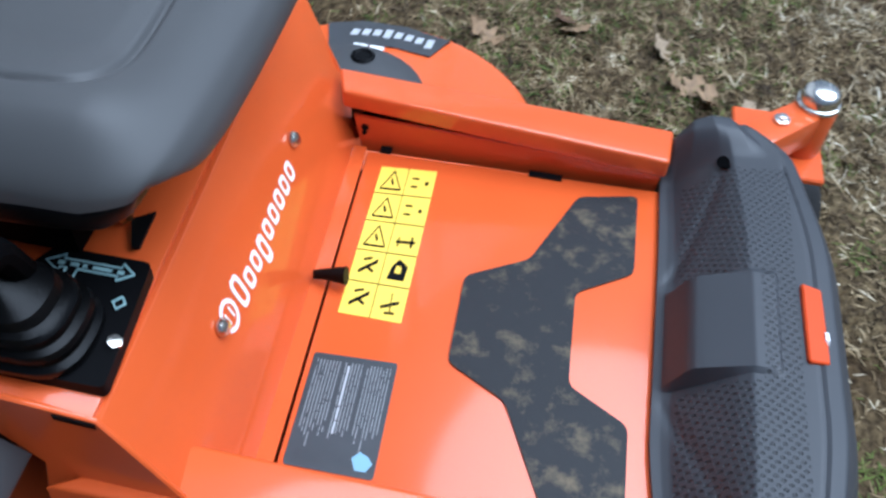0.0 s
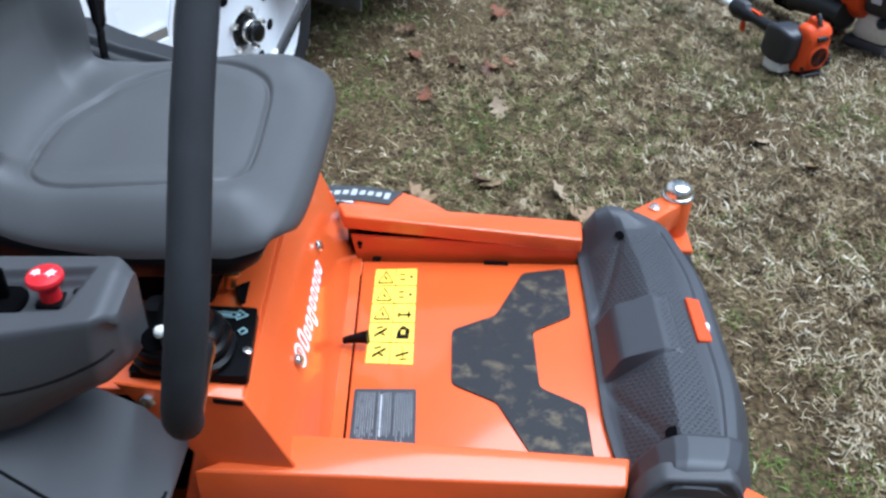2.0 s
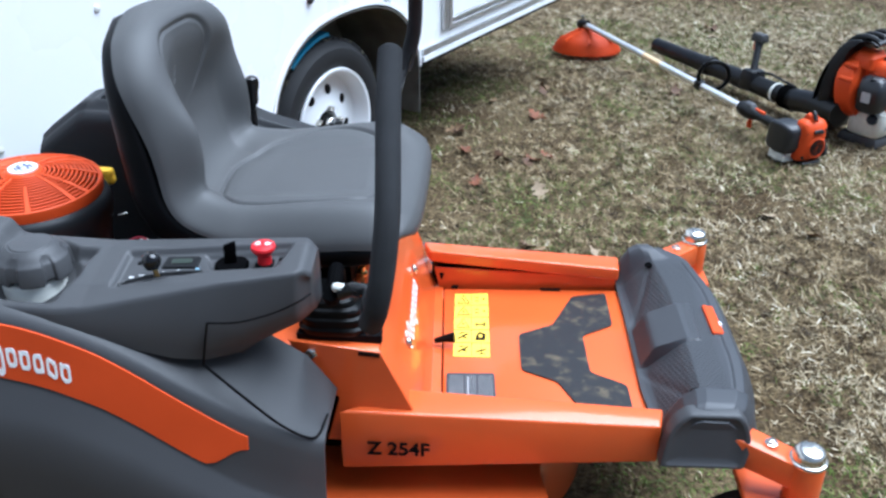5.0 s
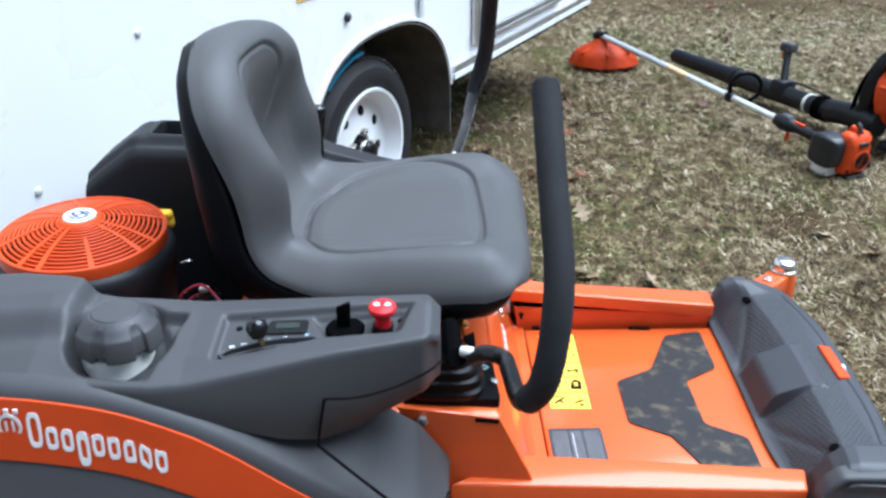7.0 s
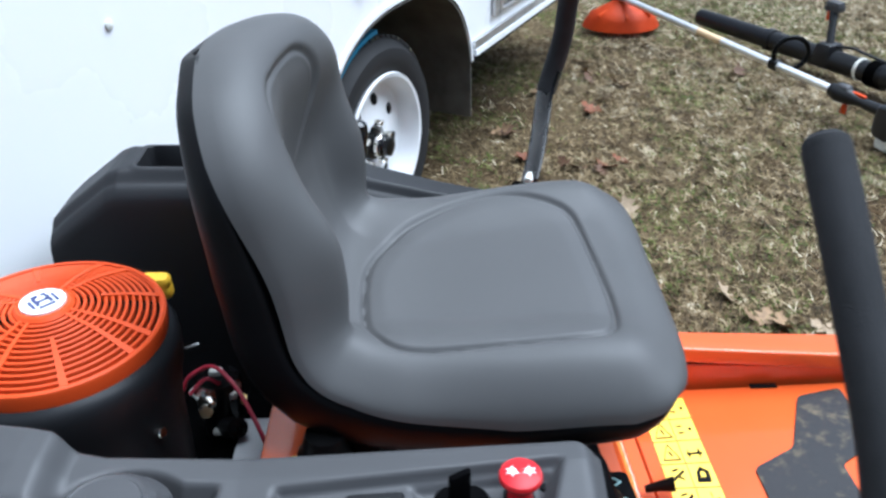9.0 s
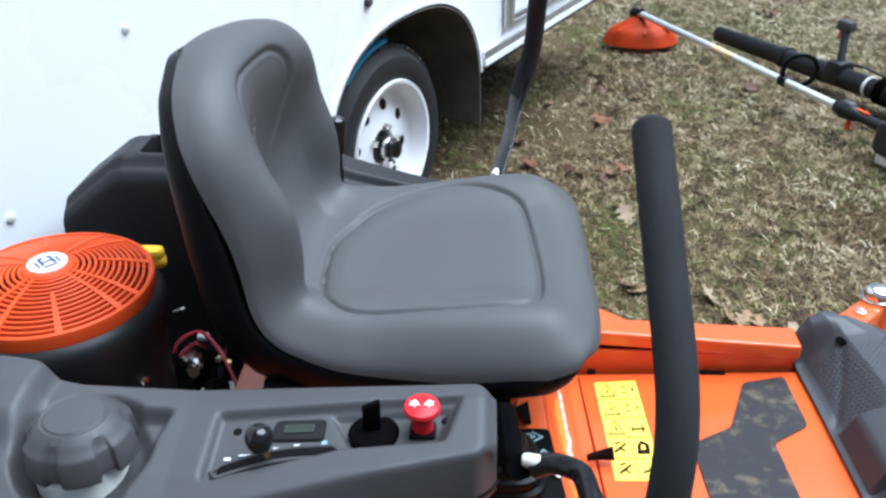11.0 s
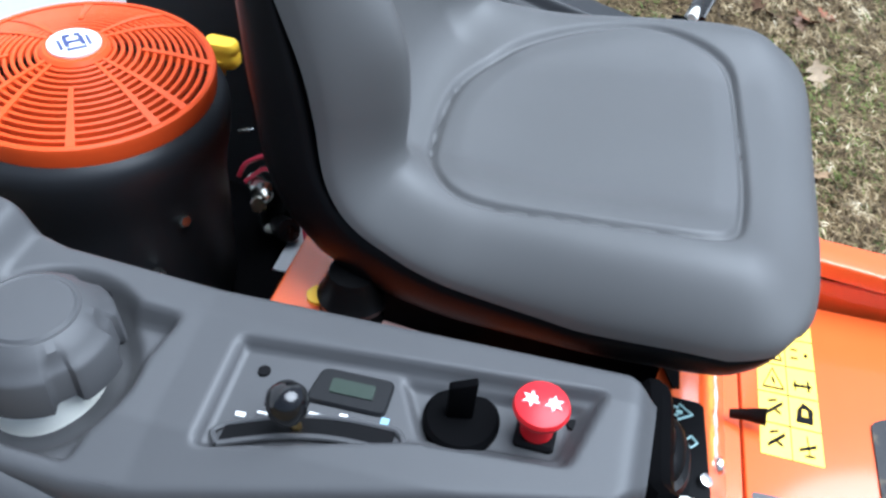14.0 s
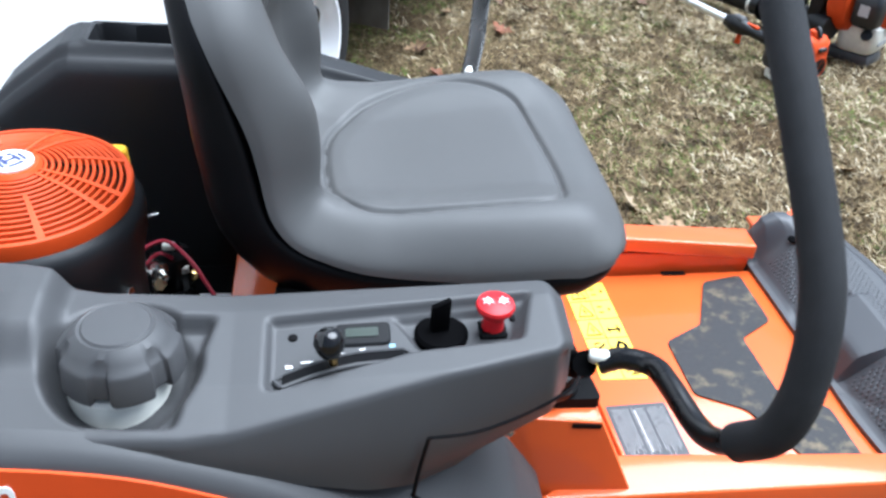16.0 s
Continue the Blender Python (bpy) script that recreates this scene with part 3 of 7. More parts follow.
def build_footrest():
    """Grey moulded foot rest across the nose: a sloping tread with a middle wedge and raised ends."""
    y0, y1 = -0.345, 0.368
    nx, ny = 96, 240

    def back(y):
        return 0.500 + 0.014 * step(0.12, 0.3, abs(y - 0.012)) * (1 if y < 0 else -0.2) + 0.030 * step(0.315, 0.375, y) ** 1.5

    def nose(y):
        return 0.722 - 0.045 * step(0.10, 0.36, abs(y)) - (0.075 if y > 0 else 0.035) * step(0.27, 0.372, abs(y)) ** 1.5

    def height(f, y):
        c = abs(y - 0.012)
        # sloping tread up to a flat, then over the nose
        z = along([(0.0, 0.351), (0.05, 0.353), (0.09, 0.357), (0.36, 0.414), (0.42, 0.424), (0.76, 0.432), (0.84, 0.428), (0.90, 0.412), (0.95, 0.390), (1.0, 0.362)], f)
        # wedge in the middle: a steep back face and a level top that runs into the flat
        wedge = step(0.076, 0.069, c) if y > 0.012 else step(0.072, 0.066, c)
        z += wedge * max(0.0, along([(0.0, 0.351), (0.04, 0.354), (0.13, 0.396), (0.16, 0.404), (0.20, 0.4085), (0.43, 0.4300), (0.55, 0.4300), (0.62, 0.40), (0.72, 0.30)], f) - z)
        # smooth crease across each slope, and the seam round the dimpled field
        if 0.078 < c < 0.285:
            e = f - (0.06 + 0.24 * (c - 0.09) / 0.13)
            z -= 0.0030 * math.exp(-(e / 0.035) ** 2) * step(0.078, 0.10, c) * step(0.285, 0.25, c)
        z -= 0.0016 * math.exp(-((f - 0.74) / 0.012) ** 2) * step(0.27, 0.25, c)
        # raised ends
        if y < 0:
            ear, rise = step(0.252, 0.284, c), along([(0.0, 0.375), (0.06, 0.410), (0.18, 0.444), (0.30, 0.462), (0.40, 0.466), (0.72, 0.464), (0.84, 0.452), (0.93, 0.425), (1.0, 0.380)], f)
        else:
            ear, rise = step(0.268, 0.312, c), along([(0.0, 0.372), (0.06, 0.402), (0.18, 0.428), (0.35, 0.440), (0.55, 0.440), (0.75, 0.424), (1.0, 0.362)], f)
        z += ear * max(0.0, rise - z)
        z -= (0.040 if y > 0 else 0.022) * step(0.318, 0.360, c) ** 2
        return z

    bm = bmesh.new()
    rows = []
    for j in range(ny + 1):
        y = y0 + (y1 - y0) * j / ny
        xb, xn = back(y), nose(y)
        edge = step(0.285, 0.325, abs(y - 0.012))
        row = [(xb, y, 0.30 + 0.050 * edge), (xb, y, 0.335 + 0.018 * edge)]
        row += [(xb + (xn - xb) * i / nx, y, height(i / nx, y)) for i in range(nx + 1)]
        c = abs(y - 0.012)
        row += [(xn + 0.002, y, 0.345 + 0.012 * edge), (xn - 0.002 - 0.022 * step(0.1, 0.3, c), y, 0.29 + 0.062 * edge), (xn - 0.02, y, 0.265 + 0.085 * edge)]
        rows.append(row)
    sheet(bm, rows)
    for end in (0, -1):
        bm.verts.ensure_lookup_table()
        n = nx + 6
        base = 0 if end == 0 else ny * n
        bm.faces.new([bm.verts[base + i] for i in range(n)])
    rest = part("foot_rest", bm, FOOTREST, mower, "grey moulded plastic foot rest with dimpled tread", sharp=28)
    # fixing holes as flat discs, the pits' shade put into their black; the tag at the nose
    for x, y in ((0.574, 0.276), (0.586, -0.224)):
        bm = bmesh.new()
        z = height((x - back(y)) / (nose(y) - back(y)), y) - 0.0036
        lathe(bm, [(0.0, 0.0155), (0.0125, 0.0155), (0.0130, 0.0145), (0.0, 0.001)], (x, y, z - 0.012), (-0.25, 0, 1), 16)
        part("bolt_hole_shade", bm, BLACK, rest)
    bm = bmesh.new()
    hexa(bm, [(0.650, -0.040, 0.405), (0.671, -0.038, 0.405), (0.671, 0.066, 0.405), (0.645, 0.070, 0.405)],
         [(0.650, -0.040, 0.4365), (0.674, -0.038, 0.434), (0.672, 0.066, 0.434), (0.649, 0.070, 0.4365)])
    bevelled(bm, 0.002, 1)
    part("nose_tag", bm, ORANGE_PLASTIC, rest, "orange insert at the nose")
    bm = bmesh.new()
    hexa(bm, [(0.667, -0.014, 0.425), (0.675, -0.014, 0.425), (0.6745, 0.006, 0.425), (0.668, 0.006, 0.425)],
         [(0.670, -0.008, 0.4366), (0.675, -0.008, 0.4355), (0.6745, 0.003, 0.4355), (0.670, 0.003, 0.4366)])
    part("tag_print", bm, DECAL_WHITE, rest)
    # smooth moulded horns that lap over the rails, each with a shallow recess inside its lip
    for side in (-1, 1):
        bm = bmesh.new()
        pts = [(0.497, 0.356), (0.501, 0.372), (0.510, 0.420), (0.524, 0.442), (0.544, 0.458), (0.634, 0.459), (0.648, 0.442), (0.656, 0.415), (0.656, 0.385), (0.648, 0.357)]
        y = -0.336
        if side > 0:
            pts, y = [(0.500 + (x - 0.5) * 0.7, z - 0.085 * step(0.34, 0.42, z)) for x, z in pts], 0.356
        mid = (sum(p[0] for p in pts) / len(pts), 0.40 if side < 0 else 0.36)
        rings = []
        for f, o in ((1.0, -0.018), (1.0, 0.004), (0.97, 0.0095), (0.90, 0.0105), (0.86, 0.0095), (0.82, 0.0068), (0.5, 0.0064), (0.05, 0.0064)):
            rings.append([(mid[0] + (x - mid[0]) * f, y + side * (o + 0.22 * (0.44 - mid[1] - (z - mid[1]) * f)), mid[1] + (z - mid[1]) * f) for x, z in rounded(pts, 0.008, 3)])
        loft(bm, rings)
        part("side_skirt", bm, GREY, rest, sharp=50)


def footrest_material():
    m = material("dimpled_grey_plastic", (0.034, 0.0355, 0.040), 0.5, var=0.06, scale=6)
    nt = m.node_tree
    p = nt.nodes["Principled BSDF"]
    tc = nt.nodes.new("ShaderNodeTexCoord")
    v = nt.nodes.new("ShaderNodeMapping")
    v.inputs["Rotation"].default_value = (0, 0, radians(35))
    v.inputs["Scale"].default_value = (112, 140, 0.0)
    nt.links.new(tc.outputs["Object"], v.inputs["Vector"])
    fr = nt.nodes.new("ShaderNodeVectorMath")
    fr.operation = "FRACTION"
    nt.links.new(v.outputs["Vector"], fr.inputs[0])
    d = nt.nodes.new("ShaderNodeVectorMath")
    d.operation = "DISTANCE"
    d.inputs[1].default_value = (0.5, 0.5, 0.0)
    nt.links.new(fr.outputs["Vector"], d.inputs[0])
    r = nt.nodes.new("ShaderNodeMapRange")
    r.inputs["From Min"].default_value, r.inputs["From Max"].default_value = 0.20, 0.32
    nt.links.new(d.outputs["Value"], r.inputs["Value"])
    # the tread lies between the ends and behind the nose
    sep = nt.nodes.new("ShaderNodeSeparateXYZ")
    nt.links.new(tc.outputs["Object"], sep.inputs[0])

    def between(socket, lo, hi):
        a, b, c = (nt.nodes.new("ShaderNodeMath") for _ in range(3))
        a.operation, b.operation, c.operation = "GREATER_THAN", "LESS_THAN", "MULTIPLY"
        a.inputs[1].default_value, b.inputs[1].default_value = lo, hi
        nt.links.new(socket, a.inputs[0])
        nt.links.new(socket, b.inputs[0])
        nt.links.new(a.outputs[0], c.inputs[0])
        nt.links.new(b.outputs[0], c.inputs[1])
        return c.outputs[0]

    def times(s, t):
        c = nt.nodes.new("ShaderNodeMath")
        c.operation = "MULTIPLY"
        nt.links.new(s, c.inputs[0])
        nt.links.new(t, c.inputs[1])
        return c.outputs[0]

    inv = nt.nodes.new("ShaderNodeMath")
    inv.operation = "SUBTRACT"
    inv.inputs[0].default_value = 1.0
    nt.links.new(r.outputs["Result"], inv.inputs[1])
    pit = times(inv.outputs[0], times(between(sep.outputs["Y"], -0.245, 0.262), between(sep.outputs["X"], 0.524, 0.645)))
    # none on the wedge's back half
    off = nt.nodes.new("ShaderNodeMath")
    off.operation = "SUBTRACT"
    off.inputs[0].default_value = 1.0
    nt.links.new(times(between(sep.outputs["Y"], -0.068, 0.092), between(sep.outputs["X"], 0.40, 0.605)), off.inputs[1])
    pit = times(pit, off.outputs[0])
    # shade inside the dimples put into the colour, darker than the plastic
    mx = nt.nodes.new("ShaderNodeMix")
    mx.data_type = "RGBA"
    mx.inputs["B"].default_value = (0.014, 0.0145, 0.016, 1)
    base = p.inputs["Base Color"].links[0].from_socket
    nt.links.new(base, mx.inputs["A"])
    nt.links.new(pit, mx.inputs["Factor"])
    nt.links.new(mx.outputs["Result"], p.inputs["Base Color"])
    b = nt.nodes.new("ShaderNodeBump")
    b.inputs["Strength"].default_value, b.inputs["Distance"].default_value, b.invert = 0.6, 0.002, True
    nt.links.new(pit, b.inputs["Height"])
    nt.links.new(b.outputs["Normal"], p.inputs["Normal"])
    return m


FOOTREST = footrest_material()


def build_casters():
    for base, cap in (((0.632, -0.322, 0.416), (0.755, -0.362, 0.392)), ((0.60, 0.352, 0.396), (0.718, 0.478, 0.392))):
        b, c = Vector(base), Vector(cap)
        d = (c - b).normalized()
        w = Vector((-d.y, d.x, 0)).normalized() * 0.027
        bm = bmesh.new()
        e = c - Vector((0, 0, 0.012)) - d * 0.015
        hexa(bm, [b - w - Vector((0, 0, 0.055)), b + w - Vector((0, 0, 0.055)), e + w * 0.9 - Vector((0, 0, 0.055)), e - w * 0.9 - Vector((0, 0, 0.055))],
             [b - w, b + w, e + w * 0.9, e - w * 0.9])
        bevelled(bm, 0.004, 2)
        lathe(bm, [(0.031, -0.105), (0.032, -0.10), (0.032, -0.012), (0.030, -0.006)], c, (0, 0, 1), 28)
        arm = part("caster_arm", bm, ORANGE, mower, "orange caster arm with a chrome cap")
        bm = bmesh.new()
        lathe(bm, [(0.0325, -0.004), (0.0332, 0.0), (0.0318, 0.0022), (0.0288, 0.003), (0.0285, 0.012), (0.0272, 0.0175), (0.0240, 0.0220), (0.0185, 0.0250), (0.010, 0.0268), (0.0, 0.0272)], c - Vector((0, 0, 0.006)), (0, 0, 1), 32)
        part("spindle_cap", bm, STEEL, arm, "chromed spindle cap")
        bm = bmesh.new()
        q = b.lerp(c, 0.50) - Vector((0, 0, 0.006))
        lathe(bm, [(0.0, 0.0), (0.012, 0.0), (0.012, 0.006), (0.007, 0.007), (0.007, 0.011), (0.0, 0.012)], q, (0, 0, 1), 8)
        part("arm_bolt", bm, STEEL, arm)
        # fork and wheel trail behind the spindle
        h = c + Vector((-0.06, 0, -0.245))
        bm = bmesh.new()
        box(bm, c.x - 0.10, c.x + 0.035, c.y - 0.075, c.y + 0.075, 0.285, 0.297)
        for s in (-1, 1):
            box(bm, c.x - 0.085, c.x - 0.03, c.y + s * 0.072 - 0.005, c.y + s * 0.072 + 0.005, 0.12, 0.29)
        bevelled(bm, 0.003, 1)
        part("caster_fork", bm, ORANGE, mower)
        wheel = part("caster_wheel", tyre_body(h + Vector((0, 0.055, 0)), (0, 1, 0), 0.138, 0.07, 0.11), TYRE, mower, "small black caster tyre")
        bm = bmesh.new()
        lathe(bm, [(0.072, -0.095), (0.03, -0.09), (0.02, -0.11), (0.02, 0.0), (0.03, -0.02), (0.072, -0.015)], h + Vector((0, 0.055, 0)), (0, 1, 0), 24)
        part("hub", bm, GREY, wheel)


def build_deck():
    """Orange stamped mower deck below the frame: three lobes with a rolled edge."""
    def radius_at(a):
        best = 0
        for cx, cy, r in ((0.015, 0.435, 0.315), (0.10, 0.0, 0.30), (0.015, -0.38, 0.315)):
            dx, dy = math.cos(a), math.sin(a)
            ox, oy = cx - 0.02, cy - 0.0
            b = ox * dx + oy * dy
            disc = b * b - (ox * ox + oy * oy - r * r)
            if disc > 0:
                best = max(best, b + math.sqrt(disc))
        return best
    n = 160
    rad = [radius_at(2 * math.pi * k / n) for k in range(n)]
    rad = [sum(rad[(k + j) % n] for j in range(-2, 3)) / 5 for k in range(n)]
    bm = bmesh.new()
    rings = []
    for f, z in ((1.012, 0.085), (1.015, 0.09), (1.0, 0.19), (0.992, 0.208), (0.975, 0.220), (0.94, 0.224), (0.5, 0.228), (0.02, 0.228)):
        rings.append([(0.02 + f * rad[k] * math.cos(2 * math.pi * k / n), f * rad[k] * math.sin(2 * math.pi * k / n), z) for k in range(n)])
    loft(bm, rings, caps=False)
    deck = part("mower_deck", bm, ORANGE, mower, "orange stamped steel cutting deck")
    for cy in (0.545, -0.47):
        bm = bmesh.new()
        ring = [(-0.03 + 0.145 * math.cos(a), cy - 0.02 + 0.11 * math.sin(a)) for a in [2 * math.pi * k / 28 for k in range(28)]]
        hexa(bm, [(*p, 0.225) for p in ring], [(-0.03 + (p[0] + 0.03) * 0.93, cy + (p[1] - cy) * 0.93, 0.245) for p in ring])
        bevelled(bm, 0.003, 1)
        cover = part("belt_cover", bm, GREY, deck, "grey plastic belt cover")
        bm = bmesh.new()
        lathe(bm, [(0.0, 0.0), (0.012, 0.0), (0.017, 0.004), (0.022, 0.0), (0.0, -0.002)], (-0.012, cy + 0.05, 0.2465), (0, 0, 1), 16)
        part("cover_hole", bm, DECAL_BLACK, deck)
    # arc-shaped decal with plain bars for its name
    bm = bmesh.new()
    arc = [(-0.105, 0.70), (-0.04, 0.722), (0.04, 0.722), (0.125, 0.700), (0.098, 0.645), (0.03, 0.657), (-0.04, 0.650), (-0.085, 0.63)]
    hexa(bm, [(*p, 0.2205) for p in arc], [(*p, 0.2275) for p in arc])
    part("deck_decal", bm, DECAL_GREY, deck, "grey arc decal with a pale name bar")
    for k in range(8):
        f = k / 7
        bm = bmesh.new()
        x = -0.05 + 0.14 * f
        y = 0.692 - 0.4 * (f - 0.45) ** 2 * 0.1
        hh = 0.013 if k in (3, 7) else 0.009
        hexa(bm, [(x - 0.007, y - hh, 0.226), (x + 0.006, y - hh, 0.226), (x + 0.009, y + hh, 0.226), (x - 0.004, y + hh, 0.226)],
             [(x - 0.007, y - hh, 0.2285), (x + 0.006, y - hh, 0.2285), (x + 0.009, y + hh, 0.2285), (x - 0.004, y + hh, 0.2285)])
        part("name_bar", bm, DECAL_PALE, deck)
    for x in (-0.03, 0.0):
        bm = bmesh.new()
        box(bm, x - 0.013, x + 0.013, 0.628, 0.65, 0.2265, 0.2297)
        part("white_label", bm, DECAL_WHITE, deck)


def build_wheels():
    for side in (-1, 1):
        c = Vector((-0.62, side * 0.50 + (0.05 if side > 0 else 0), 0.255))
        w = part("rear_wheel", tyre_body(c + Vector((0, side * 0.02, 0)), (0, side, 0), 0.252, 0.127, 0.20), TYRE, mower, "black rear drive tyre")
        bm = bmesh.new()
        lathe(bm, [(0.127, -0.02), (0.13, 0.0), (0.12, -0.01), (0.11, -0.06), (0.06, -0.055), (0.05, -0.03), (0.0, -0.03)], c + Vector((0, side * 0.02, 0)), (0, side, 0), 32)
        part("rim", bm, GREY, w)


SPINE = [(0.050, 0.668), (0.063, 0.698), (0.056, 0.728), (0.027, 0.748), (-0.05, 0.754), (-0.15, 0.746), (-0.26, 0.737), (-0.330, 0.743), (-0.361, 0.770), (-0.372, 0.83), (-0.382, 0.90), (-0.396, 0.98), (-0.414, 1.045), (-0.428, 1.083)]
# depth of the padding's rolled edge along the spine
EDGE = [(-0.035, 0.012), (0.0, 0.018), (0.05, 0.034), (0.11, 0.056), (0.25, 0.058), (0.42, 0.037), (0.55, 0.047), (0.70, 0.071), (0.86, 0.084)]


def build_seat():
    """High-backed bucket seat: one padded skin laid along a curved spine, with rolled edges, a welted panel and a headrest panel."""
    line = smooth_line([(x, 0, z) for x, z in SPINE], 14)
    front = -0.035
    acc = [front]
    for a, b in zip(line, line[1:]):
        acc.append(acc[-1] + (b - a).length)
    total = acc[-1]
    lx, lz = [p.x for p in line], [p.z for p in line]

    def spine(s):
        x, z = float(np.interp(s, acc, lx)), float(np.interp(s, acc, lz))
        e = 0.006
        tx = float(np.interp(s + e, acc, lx) - np.interp(s - e, acc, lx))
        tz = float(np.interp(s + e, acc, lz) - np.interp(s - e, acc, lz))
        d = math.hypot(tx, tz)
        return x, z, tz / d, -tx / d

    widths = [(0.0, 0.238), (0.10, 0.248), (0.22, 0.246), (0.32, 0.234), (0.40, 0.228), (0.47, 0.222), (0.56, 0.218), (0.64, 0.219), (0.72, 0.222), (total, 0.220)]
    ws = np.interp(np.linspace(0, total, 200), [w[0] for w in widths], [w[1] for w in widths])
    ker = np.ones(25) / 25
    ws = np.convolve(np.pad(ws, 12, mode="edge"), ker, "valid")

    def half(s):
        """Half width of the padding, closed by an oval front and a nearly half-round top."""
        w = float(np.interp(s, np.linspace(0, total, 200), ws))
        e0, e1 = 0.14, 0.165
        if s < e0:
            w *= max(0.0, 1 - ((e0 - s) / (e0 - front)) ** 2.7) ** (1 / 2.7)
        if s > total - e1:
            w *= max(0.0, 1 - ((s - total + e1) / e1) ** 2.4) ** (1 / 2.4)
        return w

    def far_lean(s, y):
        """The far wing of the backrest stands a little further forward than the near one."""
        return 0.034 * step(0.57, 0.71, s) * step(-0.06, 0.16, y)

    def far_wide(s, y):
        """The far bolster of the cushion is a little wider and fuller than the near one."""
        return step(0.05, 0.22, y) * step(-0.03, 0.07, s) * step(0.47, 0.37, s)

    # outline of the padding laid flat, evenly spaced
    side = [(s, half(s)) for s in (front + (total - front) * (0.5 - 0.5 * math.cos(math.pi * k / 4000)) for k in range(4001))]
    run = np.concatenate([[0], np.cumsum([math.hypot(b[0] - a[0], b[1] - a[1]) for a, b in zip(side, side[1:])])])
    n_side, n_in = 400, 104
    even = np.linspace(0, run[-1], n_side + 1)
    bs, by = np.interp(even, run, [p[0] for p in side]), np.interp(even, run, [p[1] for p in side])
    loop_s = np.concatenate([bs, bs[-2:0:-1]])
    loop_y = np.concatenate([by, -by[-2:0:-1]])
    axis_s = np.clip(loop_s, 0.16, total - 0.20)

    def panel(s, y, s0, s1, w0, w1, r):
        """Signed distance to a rounded panel in the flat of the skin."""
        c, h = (s0 + s1) / 2, (s1 - s0) / 2
        w = w0 + (w1 - w0) * (s - s0) / (s1 - s0)
        dx, dy = abs(s - c) - (h - r), abs(y) - (w - r)
        return math.hypot(max(dx, 0), max(dy, 0)) + min(max(dx, dy), 0) - r

    R, Y0 = 0.084, 0.018
    # straight sides of the welted panel: outward direction in the flat of the skin, and reach
    corners = [(0.128, -0.163), (0.113, -0.123), (0.119, 0.030), (0.131, 0.131), (0.226, 0.177), (0.298, 0.163), (0.384, 0.116), (0.421, 0.032), (0.409, -0.138), (0.384, -0.166)]
    PANEL_SIDES = []
    for (s0, y0), (s1, y1) in zip(corners, corners[1:] + corners[:1]):
        d = math.hypot(s1 - s0, y1 - y0)
        p, q = -(y1 - y0) / d, (s1 - s0) / d
        PANEL_SIDES.append((p, q, p * s0 + q * y0))
    bm = bmesh.new()
    rows = []
    fine_s, fine_y = np.interp(np.linspace(0, run[-1], 900), run, [p[0] for p in side]), np.interp(np.linspace(0, run[-1], 900), run, [p[1] for p in side])
    for m in range(n_in + 1):
        f = m / n_in
        f = f * 0.55 + 0.45 * math.sin(math.pi / 2 * f)
        ps, py = axis_s + (loop_s - axis_s) * f, loop_y * f
        dist = np.sqrt(((ps[:, None] - fine_s[None, :]) ** 2 + (np.abs(py)[:, None] - fine_y[None, :]) ** 2)).min(1)
        if m == n_in:
            dist[:] = 0.0
        row = []
        for s, y, dd in zip(ps, py, dist):
            s, y, dd = float(s), float(y), float(dd)
            x, z, nx, nz = spine(s)
            k = min(1.0, dd / R)
            e = 2.0 + 0.4 * step(0.44, 0.56, s)
            h = -along(EDGE, s) * (1 - max(0.0, 1 - (1 - k) ** e) ** (1 / e))
            on_back = step(0.36, 0.52, s)
            wing = math.exp(-((s - 0.55) / 0.11) ** 2)
            roll = (0.018 + 0.022 * wing) * (1 - 0.95 * step(0.56, 0.70, s))
            h += roll * step(0.145 - 0.045 * on_back, 0.055 - 0.005 * on_back, dd) * step(0.05, 0.12, s) * (0.25 + 0.75 * step(0.0, 0.05, dd))
            h -= 0.042 * (1 - 0.80 * step(0.56, 0.71, s)) * step(0.40, 0.55, s) * step(0.045, 0.12, dd) * (1 - min(1.0, abs(y) / 0.15) ** 2)
            a = 0.013 * math.log(sum(math.exp(max(-0.5, p * s + q * y - c) / 0.013) for p, q, c in PANEL_SIDES)) - 0.007
            h -= 0.0066 * math.exp(-(a / 0.0039) ** 2) - 0.004 * step(0.0, -0.03, a)
            b = panel(s, y + 0.034, 0.550, 0.733, 0.074, 0.124, 0.080)
            fade = step(0.56, 0.66, s)
            h -= 0.0042 * fade * math.exp(-(b / 0.0046) ** 2) + 0.006 * fade * step(0.012, -0.014, b)
            full = far_wide(s, y)
            h += 0.010 * full
            row.append((x + nx * h + far_lean(s, y), Y0 + y + 0.016 * full + 0.024 * on_back + 0.031 * step(0.50, total, s), z + nz * h))
        rows.append(row)
    verts = [[bm.verts.new(p) for p in row] for row in rows]
    count = len(verts[0])
    for a, b in zip(verts, verts[1:]):
        for k in range(count):
            bm.faces.new((a[k], a[(k + 1) % count], b[(k + 1) % count], b[k]))
    bmesh.ops.remove_doubles(bm, verts=bm.verts[:], dist=1e-5)
    skin = part("seat_cushion", bm, VINYL, mower, "grey vinyl bucket seat cushion with a welted panel", sharp=70)
    # black shell wrapped behind and below: share of the half width and of the depth
    SHELL = [(0.66, -0.66), (0.87, -0.40), (0.90, -0.01), (0.965, -0.04), (0.992, -0.10), (0.998, -0.20), (0.996, -0.38), (0.985, -0.58), (0.962, -0.76), (0.925, -0.90), (0.86, -0.99), (0.74, -1.05), (0.45, -1.07)]
